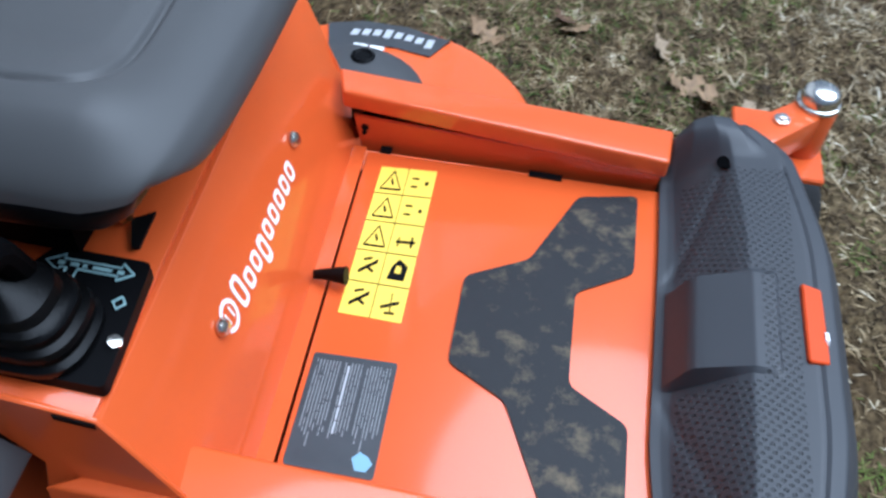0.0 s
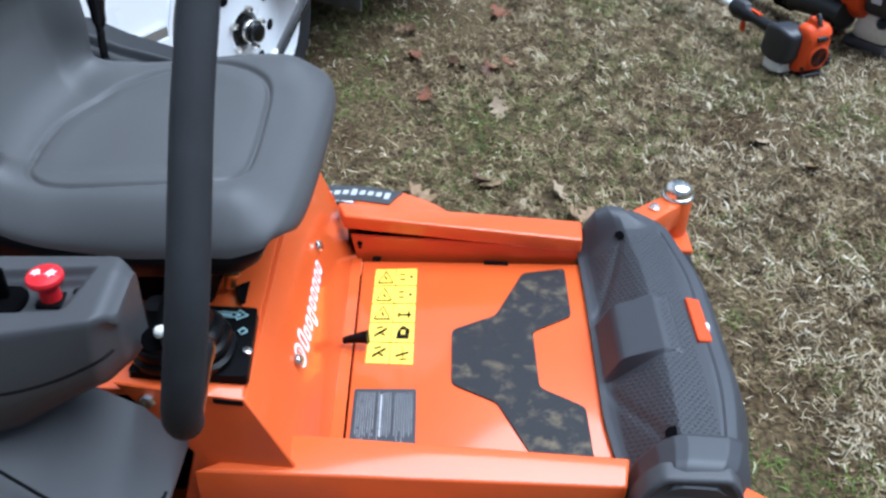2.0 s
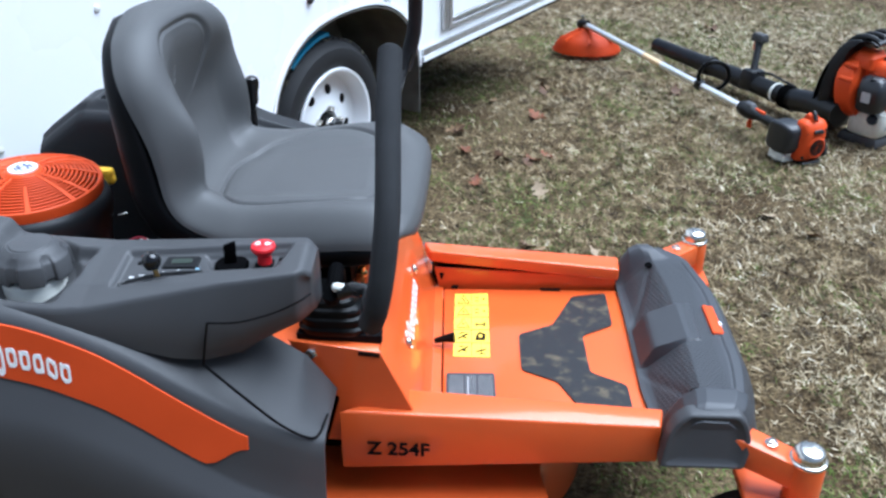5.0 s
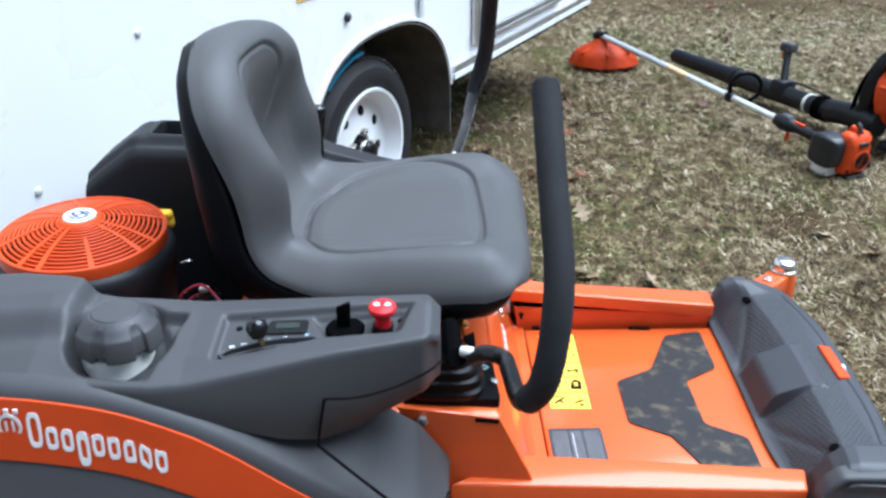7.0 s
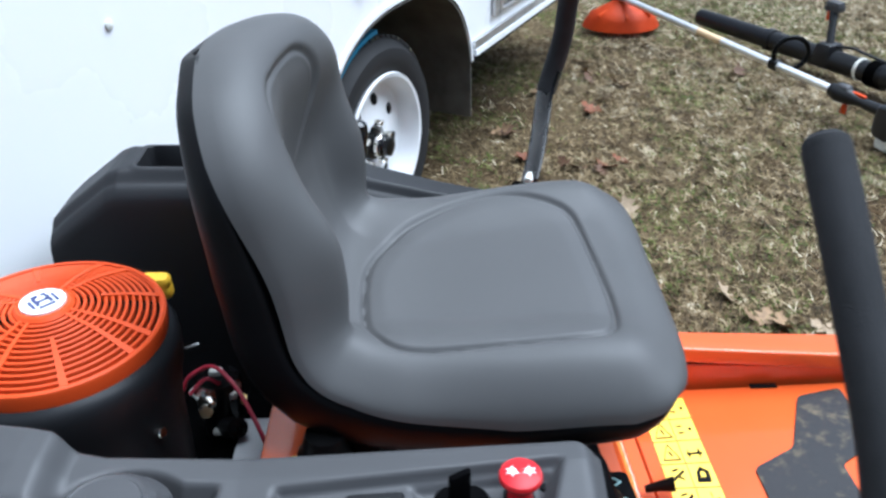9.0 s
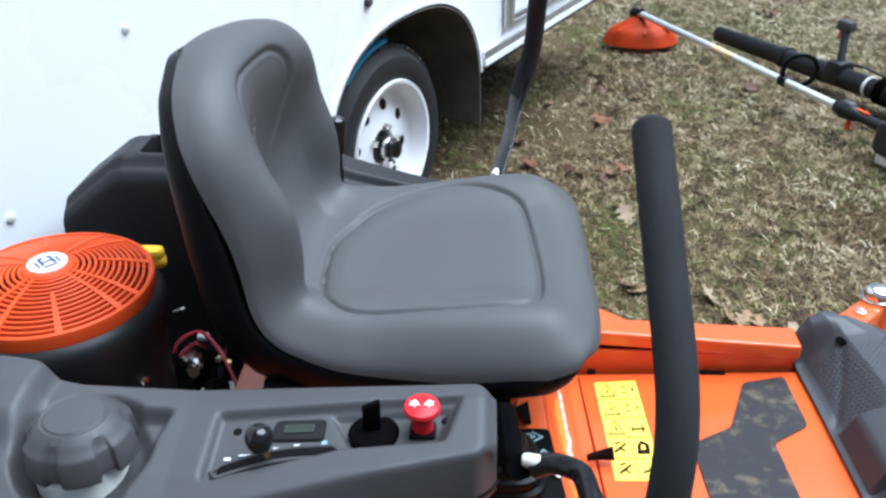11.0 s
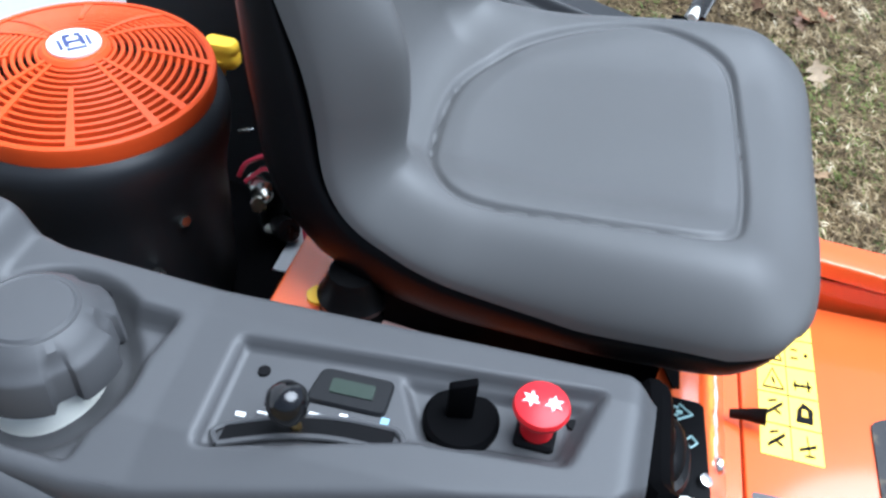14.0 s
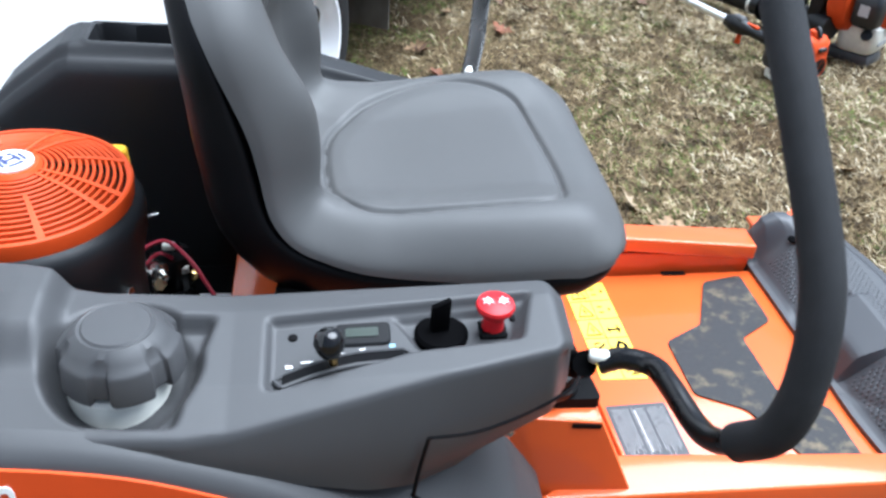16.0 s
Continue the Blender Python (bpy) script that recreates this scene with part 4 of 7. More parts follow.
    bm = bmesh.new()
    rings = []
    for i in range(97):
        s = front + 0.004 + (total - front - 0.008) * (0.5 - 0.5 * math.cos(math.pi * i / 96))
        x, z, nx, nz = spine(s)
        w = half(s)
        edge = along(EDGE, s) - 0.006
        sag = along([(-0.035, 0.03), (0.03, 0.060), (0.10, 0.098), (0.15, 0.106), (0.25, 0.108), (0.44, 0.112), (0.56, 0.114), (0.70, 0.110), (0.85, 0.106)], s) - edge - 0.024
        ring = []
        for f, h in [(m * f, h) for m, half_ring in ((-1, SHELL), (1, SHELL[::-1])) for f, h in half_ring]:
            h = h * (0.016 + sag) - edge
            ring.append((x + nx * h + far_lean(s, w * f), Y0 + w * f + 0.016 * far_wide(s, w * f) + 0.024 * step(0.36, 0.52, s) + 0.031 * step(0.50, total, s), z + nz * h))
        rings.append(ring)
    loft(bm, rings)
    part("seat_shell", bm, SHELL_PLASTIC, mower, "black plastic seat shell", sharp=60)
    # faint raised emblem on the headrest panel: plain strokes pressed into the vinyl
    for k in range(5):
        s = total - 0.105 - 0.012 * k
        x, z, nx, nz = spine(s)
        bm = bmesh.new()
        tube(bm, [(x + nx * (-0.0185 - 0.0022 * k), 0.006 - 0.004 * k + 0.010 * m, z + nz * (-0.0185 - 0.0022 * k) + 0.003 * m) for m in (-1, 0, 1)], 0.0032, 6, 2)
        part("emblem_stroke", bm, VINYL, skin)
    # mounting base, spring pan and slides
    bm = bmesh.new()
    lathe(bm, [(0.0, 0.0), (0.11, 0.0), (0.115, 0.012), (0.10, 0.020), (0.12, 0.030), (0.165, 0.040), (0.172, 0.050), (0.165, 0.062), (0.0, 0.064)], (-0.245, -0.01, 0.578), (0, 0, 1), 40)
    box(bm, -0.335, -0.065, -0.190, 0.210, 0.598, 0.668)
    part("seat_base", bm, BLACK, mower, "black seat mount")
    for x, y in ((-0.368, -0.185), (-0.368, 0.185)):
        bm = bmesh.new()
        lathe(bm, [(0.0, 0.0), (0.030, 0.0), (0.034, 0.006), (0.030, 0.014), (0.026, 0.016), (0.034, 0.022), (0.036, 0.030), (0.030, 0.038), (0.024, 0.060), (0.0, 0.062)], (x, y, 0.603), (0, 0, 1), 24)
        part("seat_spring", bm, RUBBER, mower, "black rubber seat spring")
    bm = bmesh.new()
    hexa(bm, [(-0.335, -0.222, 0.606), (-0.235, -0.236, 0.604), (-0.235, -0.200, 0.604), (-0.335, -0.190, 0.606)], [(-0.335, -0.222, 0.608), (-0.235, -0.236, 0.606), (-0.235, -0.200, 0.610), (-0.335, -0.190, 0.609)])
    part("paper_tag", bm, TAG_PINK, mower, "crumpled pale pink tag under the seat")


def build_controls_platform():
    """Seat platform details: lap bar boots, gate decals, brass spring bolt."""
    for side in (-1, 1):
        def at(x, y):
            return (x + (0.0 if side < 0 else -0.03), -side * y + (0 if side < 0 else 0.01))

        # black plate that carries the boot and the printed gate arrow
        bm = bmesh.new()
        pts = rounded([at(-0.150, -0.306), at(0.004, -0.306), at(-0.010, -0.170), at(-0.105, -0.170), at(-0.130, -0.215)], 0.008)
        hexa(bm, [(*p, 0.560) for p in pts], [(*p, 0.5755) for p in pts])
        boot = part("gate_plate", bm, DECAL_BLACK, mower, "black lever gate plate with a pale arrow")
        bm = bmesh.new()
        rings = []
        for z, f, dx in ((0.574, 1.00, 0), (0.580, 1.07, 0), (0.586, 1.07, 0), (0.590, 0.98, 0), (0.593, 0.97, 0), (0.599, 1.02, -0.001), (0.605, 1.00, -0.002), (0.608, 0.91, -0.003), (0.611, 0.90, -0.003), (0.617, 0.93, -0.004), (0.622, 0.89, -0.005), (0.625, 0.78, -0.006), (0.629, 0.77, -0.007), (0.635, 0.76, -0.009), (0.640, 0.64, -0.011), (0.646, 0.46, -0.014), (0.657, 0.36, -0.018)):
            c = at(-0.084 + dx, -0.266)
            ring = rounded([(c[0] + sx * 0.060 * f, c[1] + sy * 0.044 * f) for sx, sy in ((-1, -1), (1, -1), (1, 1), (-1, 1))], 0.040 * f, 7)
            rings.append([(*p, z) for p in ring])
        loft(bm, rings)
        part("bellows", bm, RUBBER, boot, "black rubber bellows")
        bm = bmesh.new()
        lathe(bm, [(0.0, 0.0), (0.007, 0.0), (0.007, 0.005), (0.0, 0.006)], (*at(-0.006, -0.262), 0.5755), (0.3, 0, 1), 6)
        part("screw", bm, STEEL, boot)
        yy = -0.188

        def outline(pts):
            bm = bmesh.new()
            ring = [(*at(*p), 0.5765) for p in pts]
            tube(bm, [*ring, ring[0]], 0.0013, 5, 1)
            part("arrow_outline", bm, DECAL_TEAL, boot)

        outline([(-0.020, yy), (-0.034, yy + 0.010), (-0.034, yy + 0.005), (-0.090, yy + 0.005), (-0.090, yy + 0.010), (-0.106, yy), (-0.090, yy - 0.010), (-0.090, yy - 0.005), (-0.084, yy - 0.005), (-0.084, yy - 0.020), (-0.090, yy - 0.020), (-0.080, yy - 0.030), (-0.068, yy - 0.020), (-0.073, yy - 0.020), (-0.073, yy - 0.005), (-0.034, yy - 0.005), (-0.034, yy - 0.010)])
        for x0, x1 in ((-0.094, -0.088), (-0.082, -0.074), (-0.070, -0.066), (-0.060, -0.042), (-0.036, -0.030)):
            bm = bmesh.new()
            q = [at(x0, yy - 0.002), at(x1, yy - 0.002), at(x1, yy + 0.002), at(x0, yy + 0.002)]
            hexa(bm, [(*p, 0.575) for p in q], [(*p, 0.5768) for p in q])
            part("gate_mark", bm, DECAL_TEAL, boot)
        outline([(-0.020, -0.214), (-0.014, -0.221), (-0.020, -0.228), (-0.026, -0.221)])
    bm = bmesh.new()
    lathe(bm, [(0.009, 0.0), (0.009, 0.018), (0.0125, 0.02), (0.0125, 0.026), (0.006, 0.028), (0.006, 0.040), (0.0, 0.041)], (-0.062, -0.118, 0.572), (0.2, 0, 1), 12)
    part("spring_bolt", bm, BRASS, mower, "brass coloured seat stop bolt")
    bm = bmesh.new()
    pts = [(-0.055, -0.118), (-0.036, -0.103), (-0.033, -0.150), (-0.040, -0.152)]
    hexa(bm, [(*p, 0.566) for p in pts], [(*p, 0.5665 + 0.0035) for p in pts])
    part("platform_slot", bm, DECAL_BLACK, mower)


def build_lap_bars():
    right = [(-0.048, -0.400, 0.717), (-0.026, -0.405, 0.728), (0.000, -0.424, 0.733), (0.006, -0.461, 0.738), (0.015, -0.525, 0.740), (0.024, -0.566, 0.770), (0.036, -0.596, 0.814), (0.046, -0.593, 0.871), (0.051, -0.562, 0.942), (0.045, -0.480, 1.033), (0.041, -0.402, 1.105)]
    left = [(-0.078, 0.380, 0.700), (-0.060, 0.44, 0.733), (-0.046, 0.505, 0.760), (-0.035, 0.548, 0.800), (-0.022, 0.556, 0.84), (-0.008, 0.552, 0.90), (-0.003, 0.53, 0.98), (0.0, 0.47, 1.06), (0.0, 0.40, 1.12)]
    for pts, first, flat in ((right, 5, None), (left, 3, (1.9, 0.6))):
        bm = bmesh.new()
        tube(bm, pts[:first + 2], 0.0118, 14, 6, flat)
        bar = part("lap_bar", bm, MUFFLER, mower, "black steel lap bar with a foam grip")
        bm = bmesh.new()
        tube(bm, pts[first:], 0.0175, 18, 8)
        part("grip", bm, FOAM, bar, "black foam grip")
        bm = bmesh.new()
        end, prev = Vector(pts[-1]), Vector(pts[-2])
        lathe(bm, [(0.0172, -0.002), (0.0165, 0.004), (0.012, 0.0085), (0.0, 0.0105)], end, end - prev, 18)
        part("grip_end", bm, FOAM, bar)
        bm = bmesh.new()
        a, b = Vector(pts[0]), Vector(pts[1])
        lathe(bm, [(0.0, -0.015), (0.006, -0.015), (0.0078, -0.011), (0.0078, 0.006), (0.0066, 0.008), (0.0064, 0.021), (0.0, 0.022)], a + (b - a).normalized() * 0.004 + Vector((0, 0, 0.008)), (b.x - a.x, b.y - a.y, 0.0), 12)
        part("sleeve", bm, WHITE_PLASTIC, bar, "white sleeve at the lap bar's foot")
        bm = bmesh.new()
        y = -0.30 if a.y < 0 else 0.30
        tube(bm, [(a.x - 0.015, a.y, a.z), (a.x - 0.02, a.y * 0.9, a.z - 0.03), (-0.075, y * 0.92, 0.69), (-0.078, y * 0.83, 0.64)], 0.014, 10, 4)
        part("lever_arm", bm, BLACK, bar)


def build_engine():
    c = Vector((-0.715, -0.060, 0.0))
    # blower housing
    bm = bmesh.new()
    lathe(bm, [(0.125, 0.40), (0.138, 0.45), (0.139, 0.60), (0.144, 0.640), (0.1500, 0.664), (0.1525, 0.690), (0.1515, 0.702), (0.147, 0.711), (0.139, 0.716), (0.0, 0.704)], c, (0, 0, 1), 56)
    engine = part("engine", bm, HOUSING, mower, "black engine blower housing")
    # fan cover: skirt, rim, ribs, rings, hub
    tilt = Vector((0.02, -0.03, 1)).normalized()
    top = c + Vector((0, 0, 0.700))
    bm = bmesh.new()
    lathe(bm, [(0.1370, 0.016), (0.1395, 0.017), (0.1412, 0.037), (0.1400, 0.0415), (0.1370, 0.0432), (0.1340, 0.0420), (0.1340, 0.034), (0.1345, 0.016)], top, tilt, 64, cap=False)
    cover = part("fan_cover", bm, ORANGE_PLASTIC, engine, "orange slotted engine fan cover")
    u = tilt.orthogonal().normalized()
    v = tilt.cross(u)

    def dome(r):
        return 0.068 - 0.026 * (r / 0.13) ** 2

    bm = bmesh.new()
    for k in range(13):
        r = 0.039 + 0.0079 * k
        lathe(bm, [(r - 0.0020, dome(r) - 0.007), (r + 0.0020, dome(r) - 0.007), (r + 0.0020, dome(r) - 0.001), (r, dome(r)), (r - 0.0020, dome(r) - 0.001), (r - 0.0020, dome(r) - 0.007)], top, tilt, 56, cap=False)
    part("fan_grille", bm, ORANGE_PLASTIC, engine, "concentric orange grille rings")
    for k in range(12):
        a = math.pi / 6 * k + 0.2 + (0.12 if k % 3 == 0 else (-0.12 if k % 3 == 1 else 0.0))
        d = u * math.cos(a) + v * math.sin(a)
        e = tilt.cross(d)
        bm = bmesh.new()
        rings = []
        for r in (0.030 if k % 3 != 2 else 0.066, 0.075, 0.10, 0.137):
            w = 0.0016 + 0.0034 * (r / 0.14) ** 2
            q = top + d * r + tilt * (dome(r) + 0.001)
            rings.append([q - e * w - tilt * 0.009, q + e * w - tilt * 0.009, q + e * w, q - e * w])
        loft(bm, rings)
        part("fan_rib", bm, ORANGE_PLASTIC, engine)
    bm = bmesh.new()
    lathe(bm, [(0.036, 0.056), (0.036, 0.066), (0.032, 0.070), (0.0, 0.0715)], top, tilt, 40)
    part("fan_hub", bm, ORANGE_PLASTIC, engine)
    bm = bmesh.new()
    lathe(bm, [(0.027, 0.0705), (0.027, 0.0735), (0.0, 0.0745)], top, tilt, 40)
    hub = part("hub_badge", bm, DECAL_WHITE, engine, "round white badge with a blue mark")
    for dx, dy, w, h in ((-0.008, 0, 0.0022, 0.008), (0.008, 0, 0.0022, 0.008), (0, 0, 0.008, 0.002), (-0.005, 0.0125, 0.004, 0.0022), (0.006, 0.0125, 0.003, 0.0022), (-0.0145, -0.002, 0.0016, 0.009), (0.0145, -0.002, 0.0016, 0.009), (0, -0.0135, 0.010, 0.0016)):
        bm = bmesh.new()
        q = top + tilt * 0.0735
        hexa(bm, [q + u * (dx + i * w) + v * (dy + j * h) for i, j in ((-1, -1), (1, -1), (1, 1), (-1, 1))],
             [q + tilt * 0.002 + u * (dx + i * w) + v * (dy + j * h) for i, j in ((-1, -1), (1, -1), (1, 1), (-1, 1))])
        part("badge_mark", bm, BADGE_BLUE, engine)
    bm = bmesh.new()
    lathe(bm, [(0.0, 0.0), (0.134, 0.0), (0.134, 0.012), (0.0, 0.014)], top + tilt * 0.005, tilt, 40)
    part("fan_disc", bm, DECAL_BLACK, engine)
    # dipstick, bolts, starter, wires
    bm = bmesh.new()
    lathe(bm, [(0.008, -0.11), (0.008, -0.012), (0.014, -0.010), (0.015, -0.004), (0.0, -0.003)], (-0.635, 0.102, 0.686), (0.15, 0.1, 1), 20)
    ring = rounded([(-0.658, 0.088), (-0.612, 0.090), (-0.612, 0.116), (-0.658, 0.118)], 0.010)
    mid = Vector((-0.635, 0.103, 0))
    loft(bm, [[mid + (Vector((*p, 0)) - mid) * k + Vector((0, 0, z)) for p in ring] for k, z in ((0.9, 0.672), (1.0, 0.675), (1.0, 0.686), (0.93, 0.689), (0.96, 0.692), (0.94, 0.700), (0.82, 0.7035))])
    part("dipstick", bm, YELLOW, engine, "yellow dipstick cap")
    for at, ax, r in (((-0.588, -0.118, 0.612), (1, -0.5, 0.2), 0.008), ((-0.575, 0.03, 0.635), (1, 0.3, 0.2), 0.003), ((-0.60, -0.16, 0.56), (0.8, -0.6, 0.2), 0.008)):
        bm = bmesh.new()
        lathe(bm, [(0.0, -0.01), (r, -0.01), (r, 0.006), (r * 0.8, 0.009), (0.0, 0.009)], at, ax, 6)
        part("engine_bolt", bm, STEEL, engine)
    bm = bmesh.new()
    lathe(bm, [(0.0, 0.0), (0.03, 0.0), (0.034, 0.01), (0.034, 0.10), (0.03, 0.11), (0.0, 0.11)], (-0.575, 0.12, 0.40), (0, 0, 1), 20)
    lathe(bm, [(0.0, 0.0), (0.016, 0.0), (0.016, 0.05), (0.0, 0.052)], (-0.565, 0.085, 0.44), (0.4, -0.5, 0.4), 14)
    part("starter_motor", bm, MUFFLER, engine, "black starter motor")
    for pts in ([(-0.622, 0.088, 0.51), (-0.611, 0.097, 0.530), (-0.577, 0.107, 0.540), (-0.538, 0.071, 0.530), (-0.510, 0.03, 0.515), (-0.489, -0.005, 0.50), (-0.47, -0.03, 0.45)], [(-0.612, 0.085, 0.505), (-0.590, 0.102, 0.520), (-0.568, 0.100, 0.512)]):
        bm = bmesh.new()
        tube(bm, pts, 0.0033, 8, 6)
        part("wire", bm, WIRE, engine, "red wire")
    # bright solenoid with its terminal nuts
    bm = bmesh.new()
    lathe(bm, [(0.0, 0.0), (0.014, 0.0), (0.017, 0.004), (0.017, 0.036), (0.010, 0.040), (0.006, 0.052), (0.0, 0.053)], (-0.606, 0.110, 0.492), (0.55, -0.75, 0.1), 18)
    part("solenoid", bm, STEEL, engine, "bright metal starter solenoid")
    bm = bmesh.new()
    lathe(bm, [(0.0045, 0.0), (0.011, 0.0), (0.011, 0.008), (0.0045, 0.008)], (-0.588, 0.068, 0.488), (0.5, -0.8, 0.3), 6)
    part("terminal_nut", bm, STEEL, engine)
    bm = bmesh.new()
    lathe(bm, [(0.0, 0.0), (0.0055, 0.0), (0.0055, 0.014), (0.0, 0.015)], (-0.541, 0.112, 0.466), (0.2, -0.2, 1), 8)
    part("brass_terminal", bm, BRASS, engine)
    for at, s in (((-0.573, 0.104, 0.533), 0.010), ((-0.558, 0.101, 0.492), 0.012), ((-0.575, 0.075, 0.44), 0.009)):
        bm = bmesh.new()
        box(bm, at[0] - s, at[0] + s, at[1] - s * 0.7, at[1] + s * 0.7, at[2] - s * 0.6, at[2] + s * 0.6)
        bevelled(bm, 0.003, 1)
        part("connector", bm, WHITE_PLASTIC, engine)
    # crankcase and muffler lump below
    bm = bmesh.new()
    box(bm, -0.92, -0.50, -0.22, 0.20, 0.30, 0.41)
    bevelled(bm, 0.02, 2)
    part("crankcase", bm, BLACK, engine)
    # battery tray and orange seat bracket
    bm = bmesh.new()
    box(bm, -0.545, -0.44, -0.10, 0.18, 0.40, 0.44)
    battery = part("battery", bm, BLACK, mower, "black battery with a pale label")
    bm = bmesh.new()
    box(bm, -0.542, -0.470, 0.00, 0.10, 0.4395, 0.4425)
    part("battery_label", bm, DECAL_PALE, battery)
    bm = bmesh.new()
    hexa(bm, [(-0.46, -0.25, 0.56), (-0.33, -0.25, 0.56), (-0.33, 0.22, 0.56), (-0.46, 0.22, 0.56)],
         [(-0.455, -0.244, 0.604), (-0.36, -0.24, 0.604), (-0.36, 0.21, 0.604), (-0.455, 0.21, 0.604)])
    bevelled(bm, 0.004, 2)
    bracket = part("seat_bracket", bm, ORANGE, mower)
    bm = bmesh.new()
    lathe(bm, [(0.0, 0.0), (0.013, 0.0), (0.013, 0.004), (0.0, 0.005)], (-0.408, -0.175, 0.604), (0, 0, 1), 18)
    part("yellow_plug", bm, YELLOW, bracket, "yellow plastic plug")
    bm = bmesh.new()
    box(bm, -0.95, -0.46, -0.33, 0.20, 0.30, 0.34)
    part("rear_frame", bm, BLACK, mower)


# ridge of the right fender: x, y, z
RIDGE = [(-1.10, -0.525, 0.700), (-0.95, -0.525, 0.738), (-0.80, -0.525, 0.752), (-0.65, -0.525, 0.748), (-0.52, -0.525, 0.732), (-0.43, -0.525, 0.702), (-0.36, -0.523, 0.664), (-0.28, -0.520, 0.608), (-0.20, -0.512, 0.552), (-0.13, -0.498, 0.508), (-0.075, -0.478, 0.472)]


def fender_section(x, y, z, side=-1):
    """Rows of (y, z) from the inner edge over the ridge to the foot, for the right side."""
    inner_y = along([(-0.68, -0.504), (-0.43, -0.504), (-0.30, -0.385), (-0.12, -0.350), (-0.07, -0.340)], x)
    inner_z = along([(-0.45, 0.770), (-0.38, 0.735), (-0.30, 0.675), (-0.20, 0.628), (-0.12, 0.560), (-0.07, 0.480)], x)
    edge = console_top(x, -0.504)
    inner_z = edge + (inner_z - edge) * step(-0.43, -0.31, x)
    k = along([(-0.50, 1.0), (-0.30, 0.6), (-0.10, 0.35)], x)
    foot = max(0.30, z - 0.36)
    gap = along([(-0.60, 0.010), (-0.40, 0.014), (-0.20, 0.028)], x)
    return [(inner_y, inner_z), (inner_y + (y + 0.024 - inner_y) * 0.42, inner_z + (z + 0.010 - inner_z) * 0.34), (inner_y + (y + 0.024 - inner_y) * 0.75, inner_z + (z + 0.010 - inner_z) * 0.68),
            (y + 0.024, z + 0.010), (y + 0.010, z + 0.004), (y + 0.002, z - 0.003), (y - 0.003, z - gap),
            (y - 0.010, z - gap - 0.045), (y - 0.015, z - gap - 0.090), (y - 0.019, z - gap - 0.100), (y - 0.040, z - 0.150), (y - 0.052, z - 0.185), (y - 0.055, z - 0.25), (y - 0.045, foot)]


